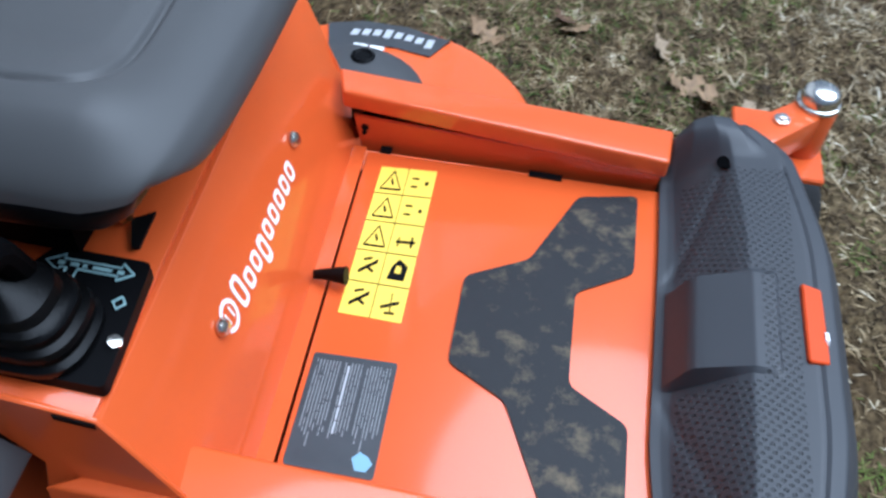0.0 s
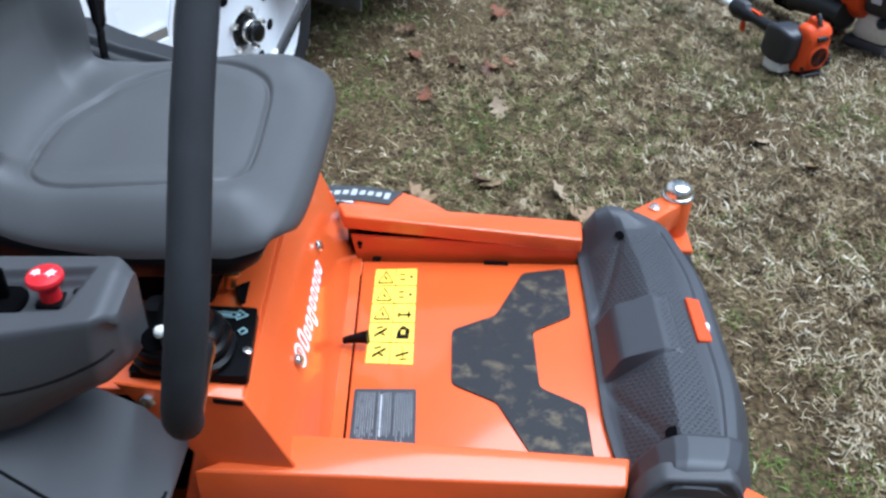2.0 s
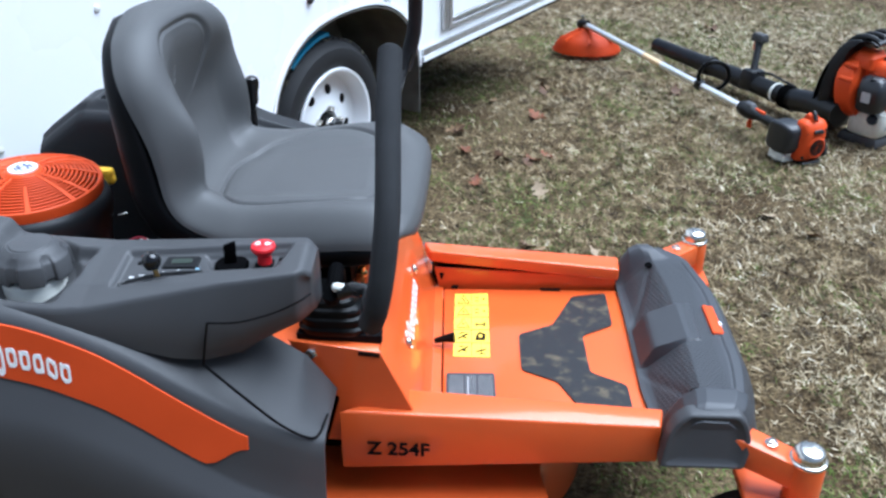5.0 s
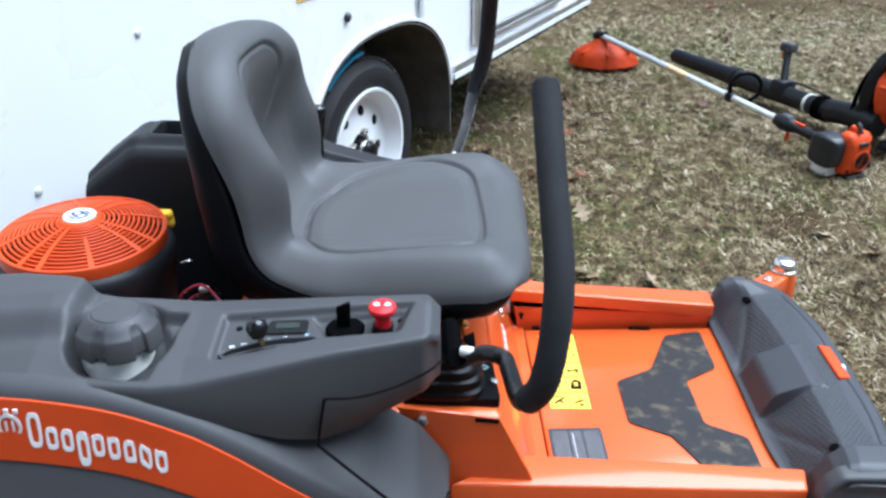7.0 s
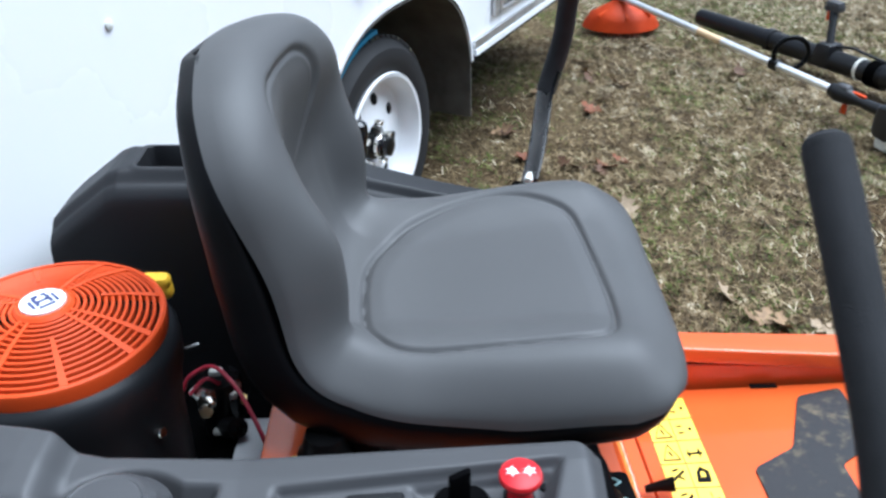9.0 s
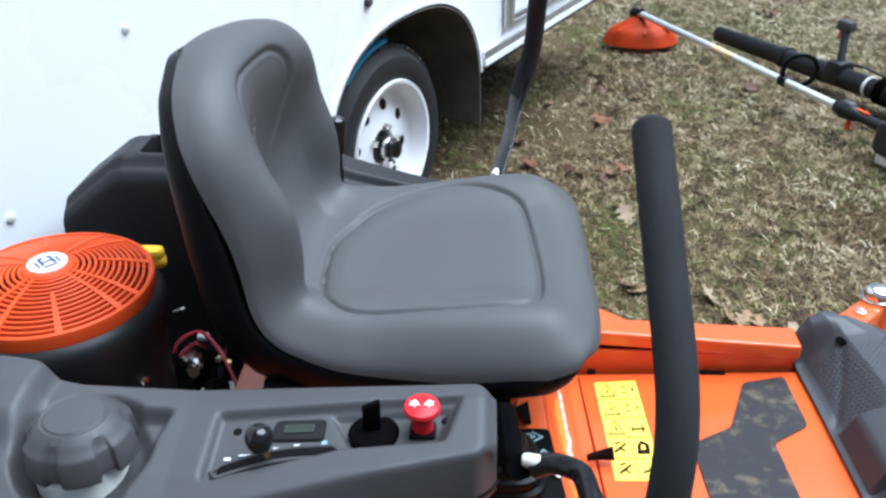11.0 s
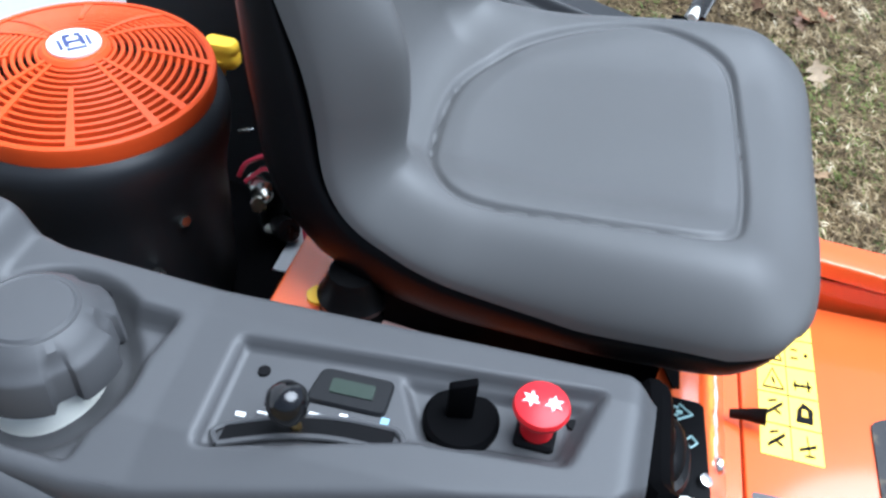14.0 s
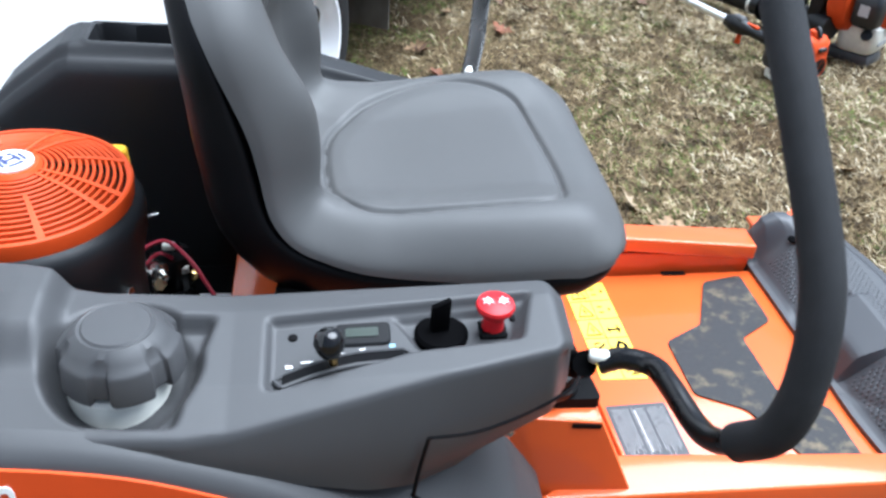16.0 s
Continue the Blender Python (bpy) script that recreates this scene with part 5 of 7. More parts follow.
def build_right_fender():
    pts = smooth_line(RIDGE, 6)
    bm = bmesh.new()
    rows = []
    for p in pts:
        outer = [(p.x, a, b) for a, b in fender_section(p.x, p.y, p.z)]
        rows.append(outer)
    back = [[(q[0], q[1] + 0.006, q[2] - 0.006) for q in row] for row in rows]
    loft(bm, [row + back_row[::-1] for row, back_row in zip(rows, back)])
    fender = part("right_fender", bm, GREY, mower, "grey moulded right fender with an orange stripe", sharp=40)
    # front face of the fender
    # stripe: the band of the section between the ridge and the flare
    bm = bmesh.new()
    rings = []
    for p in pts:
        if p.x > -0.185:
            break
        s = fender_section(p.x, p.y, p.z)
        a, b, c = s[6], s[7], s[8]
        lift = -0.003
        f = step(-0.185, -0.26, p.x)
        c = (a[0] + (c[0] - a[0]) * (0.25 + 0.75 * f), a[1] + (c[1] - a[1]) * (0.25 + 0.75 * f))
        b = ((a[0] + c[0]) / 2, (a[1] + c[1]) / 2)
        rings.append([(p.x, a[0] + lift, a[1]), (p.x, b[0] + lift - 0.0005, b[1]), (p.x, c[0] + lift, c[1]), (p.x, c[0] + 0.002, c[1]), (p.x, a[0] + 0.002, a[1])])
    loft(bm, rings)
    part("side_stripe", bm, ORANGE_PLASTIC, fender, "orange stripe with a white name bar")
    # the maker's name as plain white blocks, one for each character, after a round crest
    def on_stripe(x, f):
        i = max(range(len(pts)), key=lambda k: -abs(pts[k].x - x))
        p = pts[i]
        s = fender_section(x, p.y, p.z)
        return Vector((x, s[6][0] + (s[8][0] - s[6][0]) * f - 0.0032, s[6][1] + (s[8][1] - s[6][1]) * f))

    heights = [(0.24, 0.80), (0.44, 0.80), (0.44, 0.80), (0.44, 1.0), (0.44, 0.80), (0.44, 0.80), (0.44, 0.80), (0.44, 0.80), (0.44, 0.80)]
    x = -0.612
    for k, (f0, f1) in enumerate(heights):
        w = 0.0150 if k else 0.0175
        f0, f1 = f0 - 0.06, f1 - 0.06
        bm = bmesh.new()
        ring_shape(bm, lambda u, v, lift: on_stripe(x + w * u, f1 + (f0 - f1) * v) - Vector((0, lift, 0)), 0.26 if k else 0.24, 0.22 if k else 0.14, 0.0012)
        part("name_block", bm, DECAL_WHITE, fender)
        x += w + 0.0045
    cx = on_stripe(-0.634, 0.42)
    bm = bmesh.new()
    ring = 20
    for k in range(ring):
        a, b = 2 * math.pi * k / ring, 2 * math.pi * (k + 1) / ring
        q = [cx + Vector((r * math.cos(t) * 0.95, -0.0012 * 0, r * math.sin(t) * 1.15)) for r, t in ((0.0125, a), (0.0165, a), (0.0165, b), (0.0125, b))]
        hexa(bm, q, [p - Vector((0, 0.0016, 0)) for p in q])
    box(bm, cx.x - 0.006, cx.x - 0.003, cx.y - 0.0016, cx.y, cx.z - 0.008, cx.z + 0.008)
    box(bm, cx.x + 0.003, cx.x + 0.006, cx.y - 0.0016, cx.y, cx.z - 0.008, cx.z + 0.008)
    for dx in (-0.012, 0, 0.012):
        box(bm, cx.x + dx - 0.003, cx.x + dx + 0.003, cx.y - 0.0016, cx.y, cx.z + 0.0205, cx.z + 0.027)
    part("crest", bm, DECAL_WHITE, fender)
    # front panel seam
    bm = bmesh.new()
    tube(bm, [(-0.250, -0.4975, 0.642), (-0.20, -0.500, 0.592), (-0.145, -0.498, 0.535), (-0.105, -0.487, 0.498), (-0.085, -0.470, 0.487), (-0.075, -0.43, 0.500)], 0.0022, 6, 5)
    part("panel_seam", bm, DECAL_BLACK, fender)


def console_top(x, y):
    """Height of the right console's upper face, with its pockets."""
    z = along([(-1.0, 0.752), (-0.70, 0.772), (-0.62, 0.780), (-0.42, 0.772), (-0.10, 0.788)], x) - 0.17 * max(0.0, -0.37 - y) - 0.22 * max(0.0, -0.460 - y)
    # raised rear shoulder
    z += 0.022 * step(-0.575, -0.60, x) * step(-0.445, -0.40, y)
    # control pocket
    def pocket(x0, x1, y0, y1, r=0.006):
        return step(x0, x0 + r, x) * step(x1, x1 - r, x) * step(y0, y0 + r, y) * step(y1, y1 - r, y)

    g = (x + 0.384) / 0.262
    y1 = -0.378 + 0.016 * g
    y0 = -0.468 + 0.034 * min(1.0, max(0.0, (x + 0.375) / 0.13)) + 0.008 * max(0.0, (x + 0.24) / 0.12)
    x1 = -0.120 + 0.29 * (y + 0.362)
    inside = step(-0.390, -0.381, x) * step(x1, x1 - 0.009, x) * step(y0, y0 + 0.008, y) * step(y1, y1 - 0.008, y)
    z -= 0.010 * inside
    split = x - (-0.268 + (-0.378 - y) * 0.55)
    z -= 0.007 * step(0.0, 0.008, split) * step(x1 - 0.008, x1 - 0.016, x) * step(y0 + 0.008, y0 + 0.016, y) * step(y1 - 0.008, y1 - 0.016, y)
    # fuel cap pocket: a round well that opens into a slanted tray
    d = math.hypot(x + 0.517, y + 0.430)
    right = -0.436 - 0.236 * (-0.387 - y)
    tray = step(-0.520, -0.505, x) * step(right, right - 0.013, x) * step(-0.372, -0.384, y)
    floor = step(-0.500, -0.488, y)
    well = step(0.075, 0.062, d)
    z -= floor * (0.018 * max(tray, well) + 0.012 * step(0.068, 0.052, d))
    return z


def build_console():
    xs = [-1.05 + 0.05 * i for i in range(8)] + [-0.66 + 0.0032 * i for i in range(181)]
    rows = []
    for x in xs:
        if x > -0.084:
            break
        tip = step(-0.112, -0.084, x)
        y_in = along([(-0.70, -0.300), (-0.62, -0.322), (-0.55, -0.338), (-0.084, -0.342)], x) - 0.012 * tip
        y_out = along([(-1.0, -0.512), (-0.46, -0.512), (-0.41, -0.506), (-0.32, -0.487), (-0.22, -0.466), (-0.12, -0.446), (-0.084, -0.440)], x) + 0.016 * tip
        n = 60
        ys = [y_in + (y_out - y_in) * j / n for j in range(n + 1)]
        top = []
        for y in ys:
            e = min(abs(y - y_in), abs(y - y_out))
            r = 0.007
            h = console_top(x, y) - (r - math.sqrt(max(0, r * r - (r - min(e, r)) ** 2)))
            top.append((x, y, h - 0.014 * tip * tip))
        z0 = top[-1][2]
        # outer flank: bulges out then tucks under
        low = along([(-0.50, 0.715), (-0.41, 0.690), (-0.30, 0.650), (-0.247, 0.640), (-0.20, 0.640), (-0.12, 0.676), (-0.084, 0.690)], x)
        bulge = along([(-0.50, 0.0), (-0.41, 0.006), (-0.30, 0.014), (-0.247, 0.018), (-0.084, 0.006)], x)
        flank = []
        for f in (0.08, 0.22, 0.4, 0.6, 0.8, 0.93, 1.0):
            yy = y_out - bulge * math.sin(math.pi * 0.5 * min(1.0, f * 1.3)) + 0.022 * step(0.75, 1.0, f) * step(-0.30, -0.15, x)
            flank.append((x, yy + 0.010 * tip, z0 + (low - z0) * f))
        base = [(x, y_out + 0.05, low - 0.004), (x, y_in, low - 0.004)]
        inner = [(x, y_in, top[0][2] - 0.05)]
        rows.append(top + flank + base + inner)
    bm = bmesh.new()
    loft(bm, rows)
    console = part("console", bm, GREY, mower, "grey moulded right console with control pocket", sharp=50)
    bm = bmesh.new()
    tube(bm, [(-0.236, -0.4915, 0.712), (-0.243, -0.4945, 0.675), (-0.248, -0.4975, 0.642)], 0.0022, 6, 3)
    part("flank_seam", bm, DECAL_BLACK, console)
    bm = bmesh.new()
    tube(bm, [(-0.236, -0.4915, 0.712), (-0.19, -0.486, 0.712), (-0.14, -0.474, 0.722), (-0.10, -0.4625, 0.738), (-0.085, -0.448, 0.744)], 0.0018, 6, 4)
    part("flank_line", bm, DECAL_BLACK, console)
    # fuel cap on a pale neck
    c = Vector((-0.517, -0.431, 0.732))
    bm = bmesh.new()
    lathe(bm, [(0.0470, -0.036), (0.0470, 0.018), (0.0440, 0.022), (0.0, 0.030)], c + Vector((-0.006, 0.0, 0.0)), (0, 0, 1), 40)
    part("tank_neck", bm, WHITE_PLASTIC, console, "pale translucent tank neck")
    bm = bmesh.new()
    rings = []
    n = 120
    for r, h, lobe in ((0.046, 0.024, 1), (0.0545, 0.025, 1), (0.0568, 0.028, 1), (0.0545, 0.0555, 1), (0.0525, 0.0585, 1), (0.0505, 0.0600, 0.9), (0.0455, 0.0660, 0.45), (0.0415, 0.0705, 0.0), (0.0345, 0.0755, 0), (0.0330, 0.0748, 0), (0.0315, 0.0748, 0), (0.0295, 0.0768, 0), (0.001, 0.0785, 0)):
        ring = []
        for k in range(n):
            a = 2 * math.pi * k / n
            w = ((a + 1.22) / (math.pi / 3)) % 1.0
            notch = step(0.315, 0.385, w) * step(0.685, 0.615, w)
            rr = r - 0.0044 * lobe * notch
            drop = 0.006 if h < 0.029 else 0.0
            ring.append(c + Vector((rr * math.cos(a), rr * math.sin(a), h + drop * notch)))
        rings.append(ring)
    loft(bm, rings)
    part("fuel_cap", bm, GREY, console, "grey lobed fuel cap", sharp=30)
    # choke lever in its curved slot
    def top(x, y, up=0.0):
        return Vector((x, y, console_top(x, y) + up))

    bm = bmesh.new()
    line = [top(-0.372 + 0.115 * f, -0.452 + 0.008 * math.sin(math.pi * f) + 0.022 * f, 0.0022) for f in [k / 10 for k in range(11)]]
    e, up = Vector((0, 0.0066, 0)), Vector((0, 0, 0.0012))
    loft(bm, [[p - e, p + e, p + e + up, p - e + up] for p in line])
    part("throttle_slot", bm, DECAL_BLACK, console, "curved black throttle slot")
    bm = bmesh.new()
    loop = [p + Vector((0, -0.0085, 0.0)) for p in line] + [line[-1] + Vector((0.007, 0, 0))] + [p + Vector((0, 0.0085, 0.0)) for p in line[::-1]] + [line[0] + Vector((-0.007, 0, 0))]
    tube(bm, [*loop, loop[0]], 0.0024, 8, 2)
    part("slot_lip", bm, GREY, console)
    bm = bmesh.new()
    tube(bm, [top(-0.323, -0.435, -0.004), top(-0.325, -0.437, 0.012), top(-0.327, -0.439, 0.024)], 0.004, 8, 3)
    part("throttle_lever", bm, BRASS, console)
    bm = bmesh.new()
    lathe(bm, [(0.0, -0.015), (0.008, -0.0135), (0.013, -0.007), (0.0150, 0.001), (0.013, 0.009), (0.008, 0.0135), (0.0, 0.015)], top(-0.328, -0.439, 0.032), (-0.1, 0.3, 1), 24)
    part("throttle_knob", bm, KNOB, console, "round black throttle knob")
    # hour meter
    bm = bmesh.new()
    pts = rounded([(-0.327, -0.414), (-0.268, -0.414), (-0.268, -0.386), (-0.322, -0.386)], 0.006)
    hexa(bm, [(*p, console_top(*p) - 0.002) for p in pts], [(*p, console_top(*p) + 0.0030) for p in pts])
    bevelled(bm, 0.0015, 1, 60)
    part("hour_meter", bm, DARK, console, "black hour meter")
    bm = bmesh.new()
    pts = rounded([(-0.312, -0.405), (-0.280, -0.405), (-0.280, -0.394), (-0.312, -0.394)], 0.002)
    hexa(bm, [(*p, console_top(*p) + 0.002) for p in pts], [(*p, console_top(*p) + 0.0040) for p in pts])
    part("meter_display", bm, METER_GREEN, console, "dark green meter display")
    # white and blue printed marks along the slot
    for x, y, w, h, mat in ((-0.366, -0.4345, 0.0034, 0.0016, DECAL_WHITE), (-0.345, -0.4300, 0.010, 0.0008, DECAL_WHITE), (-0.313, -0.4230, 0.007, 0.0014, DECAL_WHITE), (-0.296, -0.4200, 0.0028, 0.002, DECAL_WHITE), (-0.292, -0.4110, 0.0024, 0.0024, DECAL_WHITE), (-0.267, -0.4165, 0.0028, 0.0024, DECAL_BLUE_PALE)):
        bm = bmesh.new()
        ring = [(x + w * i, y + h * j) for i, j in ((-1, -1), (1, -1), (1, 1), (-1, 1))]
        hexa(bm, [(*p, console_top(*p) - 0.001) for p in ring], [(*p, console_top(*p) + 0.0012) for p in ring])
        part("printed_mark", bm, mat, console)
    # ignition switch and key grip
    bm = bmesh.new()
    lathe(bm, [(0.027, -0.004), (0.027, 0.003), (0.024, 0.006), (0.0, 0.0065)], top(-0.217, -0.399), (0, -0.05, 1), 32)
    part("ignition_switch", bm, BLACK, console, "round black ignition switch")
    bm = bmesh.new()
    q = top(-0.219, -0.396, 0.006)
    hexa(bm, [q + Vector(p) for p in ((-0.008, -0.008, 0), (0.010, -0.004, 0), (0.008, 0.007, 0), (-0.010, 0.003, 0))],
         [q + Vector(p) for p in ((-0.008, -0.006, 0.029), (0.011, -0.002, 0.036), (0.009, 0.005, 0.036), (-0.010, 0.001, 0.029))])
    bevelled(bm, 0.002, 2)
    part("ignition_key", bm, BLACK, console, "black ignition key grip")
    # red blade switch
    q = top(-0.165, -0.395)
    bm = bmesh.new()
    box(bm, q.x - 0.014, q.x + 0.014, q.y - 0.014, q.y + 0.012, q.z - 0.004, q.z + 0.003)
    bevelled(bm, 0.002, 1)
    part("switch_socket", bm, DECAL_BLACK, console)
    bm = bmesh.new()
    lathe(bm, [(0.0115, 0.002), (0.0105, 0.017), (0.013, 0.021), (0.0183, 0.0270), (0.0195, 0.0310), (0.0183, 0.0345), (0.012, 0.037), (0.0, 0.038)], q, (0, -0.06, 1), 32)
    part("blade_switch", bm, RED, console, "red pull knob for the blades")
    for dx in (-0.0075, 0.0075):
        bm = bmesh.new()
        star = [(r * math.cos(a), r * math.sin(a)) for r, a in ((0.0068 if m % 2 else 0.0030, math.pi * m / 6) for m in range(12))]
        o = q + Vector((dx, -0.002, 0.0355))
        hexa(bm, [o + Vector((*p, 0)) for p in star], [o + Vector((*p, 0.0022)) for p in star])
        part("knob_mark", bm, DECAL_WHITE, console)
    for x, y in ((-0.363, -0.398), (-0.141, -0.384)):
        bm = bmesh.new()
        lathe(bm, [(0.0, -0.002), (0.0052, -0.001), (0.0045, 0.0012), (0.0, 0.0014)], top(x, y), (0, 0, 1), 12)
        part("console_screw", bm, DECAL_BLACK, console)
    bm = bmesh.new()
    lathe(bm, [(0.0, -0.002), (0.004, -0.001), (0.0035, 0.004), (0.0, 0.005)], top(-0.505, -0.366), (0, 0, 1), 10)
    part("console_plug", bm, BLACK, console)


def build_left_fender():
    """Dark left fender: a box-like rear with an open cup pocket, and a low front run beside the seat."""
    def crest(x):
        return along([(-0.82, 0.728), (-0.795, 0.750), (-0.725, 0.801), (-0.708, 0.807), (-0.50, 0.800), (-0.40, 0.765), (-0.34, 0.738), (-0.236, 0.705), (-0.14, 0.68), (-0.10, 0.65)], x)

    def pocket(x, y):
        """Distance to the rounded mouth of the pocket, negative inside."""
        dx, dy = abs(x + 0.600) - 0.073, abs(y - 0.288) - 0.028
        return math.hypot(max(dx, 0), max(dy, 0)) + min(max(dx, dy), 0) - 0.008

    xs = [-0.82, -0.81, -0.80, -0.79, -0.775, -0.76, -0.745, -0.735] + [-0.728 + 0.003 * k for k in range(74)] + [-0.49, -0.46, -0.43, -0.40, -0.37, -0.34, -0.31, -0.28, -0.24, -0.20, -0.17, -0.14, -0.12, -0.10]
    rows = []
    for x in xs:
        z = crest(x)
        y0 = along([(-1.05, 0.20), (-0.5, 0.212), (-0.4, 0.30), (-0.06, 0.345)], x)
        wide = along([(-0.82, 0.14), (-0.5, 0.14), (-0.4, 0.10), (-0.2, 0.075), (-0.10, 0.07)], x)
        row = [(x, y0 - 0.012, 0.40), (x, y0 - 0.010, 0.52), (x, y0 - 0.006, 0.64), (x, y0 - 0.001, z - 0.050), (x, y0, z - 0.036), (x, y0 + 0.003, z - 0.029), (x, y0 + 0.009, z - 0.022)]
        for k in range(53):
            f = k / 52
            y = y0 + 0.014 + (wide - 0.014) * f
            d = pocket(x, y)
            e = 0.017 * step(0.22, 0.0, f) ** 1.6 + 0.020 * step(0.80, 1.0, f) ** 2
            row.append((x, y, z - e + 0.003 * math.exp(-((d - 0.007) / 0.006) ** 2) - 0.085 * step(0.0015, -0.0045, d)))
        y1 = y0 + wide
        row += [(x, y1 + 0.025, z - 0.030), (x, y1 + 0.07, z - 0.060), (x, y1 + 0.12, z - 0.12), (x, y1 + 0.15, z - 0.25), (x, y1 + 0.15, max(0.28, z - 0.40))]
        rows.append(row)
    bm = bmesh.new()
    sheet(bm, rows)
    bm.verts.ensure_lookup_table()
    n = len(rows[0])
    for base in (0, (len(rows) - 1) * n):
        bm.faces.new([bm.verts[base + k] for k in range(n)])
    part("left_fender", bm, DARK_GREY, mower, "dark grey left fender with an open cup pocket", sharp=40)
    # deck lift lever beside the seat
    bm = bmesh.new()
    tube(bm, [(-0.352, 0.290, 0.70), (-0.352, 0.298, 0.80)], 0.007, 10, 1)
    lever = part("lift_lever", bm, MUFFLER, mower, "black lift lever with a rounded grip")
    bm = bmesh.new()
    lathe(bm, [(0.0, -0.052), (0.009, -0.050), (0.012, -0.040), (0.0122, -0.024), (0.0150, -0.010), (0.0160, 0.0), (0.014, 0.009), (0.008, 0.014), (0.0, 0.015)], (-0.352, 0.303, 0.836), (0, 0.05, 1), 20)
    part("lever_grip", bm, KNOB, lever)


def build_decals():
    z = PAN + 0.0002
    # yellow warning decal: ten fields with plain pictogram shapes
    a, b, c, d = Vector((0.110, 0.235)), Vector((0.188, 0.243)), Vector((0.196, -0.024)), Vector((0.117, -0.024))

    def at(u, v, lift):
        p = (a * (1 - v) + d * v) * (1 - u) + (b * (1 - v) + c * v) * u
        return (p.x, p.y, z + lift)

    bm = bmesh.new()
    ring = [(0, 1), (1, 1), (1, 0), (0, 0)]
    hexa(bm, [at(u, v, -0.001) for u, v in ring], [at(u, v, 0.0008) for u, v in ring])
    decal = part("warning_decal", bm, DECAL_YELLOW, mower, "yellow warning decal with ten pictogram fields")

    def mark(pts, name="pictogram", mat=DECAL_BLACK, lift=0.0016):
        bm = bmesh.new()
        hexa(bm, [at(u, v, 0.0) for u, v in pts], [at(u, v, lift) for u, v in pts])
        part(name, bm, mat, decal)

    def stroke(p, q, w):
        p, q = Vector(p), Vector(q)
        e = Vector((q.y - p.y, p.x - q.x))
        e = e.normalized() * w * 0.6
        mark([tuple(p + e), tuple(q + e), tuple(q - e), tuple(p - e)])

    for k in range(1, 5):
        stroke((0, k / 5), (1, k / 5), 0.0035)
    stroke((0.5, 0), (0.5, 1), 0.008)
    for k in range(5):
        v0 = k / 5
        if k < 3:
            tri = [(0.08, v0 + 0.165), (0.44, v0 + 0.165), (0.26, v0 + 0.03)]
            for p, q in zip(tri, tri[1:] + tri[:1]):
                stroke(p, q, 0.010)
            stroke((0.24, v0 + 0.09), (0.29, v0 + 0.13), 0.022)
        else:
            stroke((0.12, v0 + 0.14), (0.40, v0 + 0.06), 0.02)
            stroke((0.16, v0 + 0.06), (0.30, v0 + 0.045), 0.012)
            stroke((0.22, v0 + 0.10), (0.36, v0 + 0.13), 0.014)
        if k == 0 or k == 1:
            stroke((0.60, v0 + 0.07), (0.72, v0 + 0.07), 0.010)
            stroke((0.60, v0 + 0.13), (0.72, v0 + 0.13), 0.010)
            stroke((0.84, v0 + 0.10), (0.90, v0 + 0.10), 0.02)
        elif k == 2:
            stroke((0.60, v0 + 0.12), (0.92, v0 + 0.115), 0.014)
            stroke((0.64, v0 + 0.09), (0.64, v0 + 0.15), 0.02)
            stroke((0.86, v0 + 0.08), (0.86, v0 + 0.15), 0.03)
        elif k == 3:
            mark([(0.60, v0 + 0.16), (0.88, v0 + 0.16), (0.90, v0 + 0.07), (0.74, v0 + 0.03), (0.64, v0 + 0.08)])
            mark([(0.70, v0 + 0.12), (0.80, v0 + 0.12), (0.80, v0 + 0.08), (0.72, v0 + 0.075)], "pictogram_field", DECAL_YELLOW, 0.0022)
        else:
            stroke((0.62, v0 + 0.13), (0.90, v0 + 0.09), 0.016)
            stroke((0.76, v0 + 0.04), (0.78, v0 + 0.15), 0.014)
            stroke((0.70, v0 + 0.16), (0.86, v0 + 0.155), 0.010)
    # grey text plate: rows of unreadable writing as plain bars
    la, lb, lc, ld = Vector((0.106, -0.086)), Vector((0.2055, -0.081)), Vector((0.212, -0.231)), Vector((0.112, -0.232))

    def lab(u, v, lift):
        p = (la * (1 - v) + ld * v) * (1 - u) + (lb * (1 - v) + lc * v) * u
        return (p.x, p.y, z + lift)

    bm = bmesh.new()
    pts = rounded([(0, 0), (1, 0), (1, 1), (0, 1)], 0.04)
    hexa(bm, [lab(u, v, -0.001) for u, v in pts], [lab(u, v, 0.0008) for u, v in pts])
    plate_ob = part("text_plate", bm, DECAL_GREY, mower, "grey information decal with pale rows of writing")
    rng = random.Random(4)
    for k in range(24):
        if k in (8, 15):
            continue
        u, v0 = 0.07 + 0.0375 * k, 0.06
        length = 0.58 + 0.22 * rng.random()
        cuts = sorted(rng.random() * length for _ in range(4))
        w = 0.0065 if k != 10 else 0.012
        for s, e in zip([0, *cuts], [*cuts, length]):
            if e - s < 0.03:
                continue
            bm = bmesh.new()
            q = [(u - w, v0 + s), (u + w, v0 + s), (u + w, v0 + e - 0.015), (u - w, v0 + e - 0.015)]
            hexa(bm, [lab(*p, 0.0) for p in q], [lab(*p, 0.0013) for p in q])
            part("writing_bar", bm, DECAL_DIM if k != 10 else DECAL_PALE, plate_ob)
    bm = bmesh.new()
    q = [(0.72, 0.86), (0.80, 0.80), (0.90, 0.83), (0.96, 0.88), (0.90, 0.95), (0.78, 0.95)]
    hexa(bm, [lab(*p, 0.0) for p in q], [lab(*p, 0.0014) for p in q])
    part("globe_mark", bm, DECAL_BLUE_PALE, plate_ob)
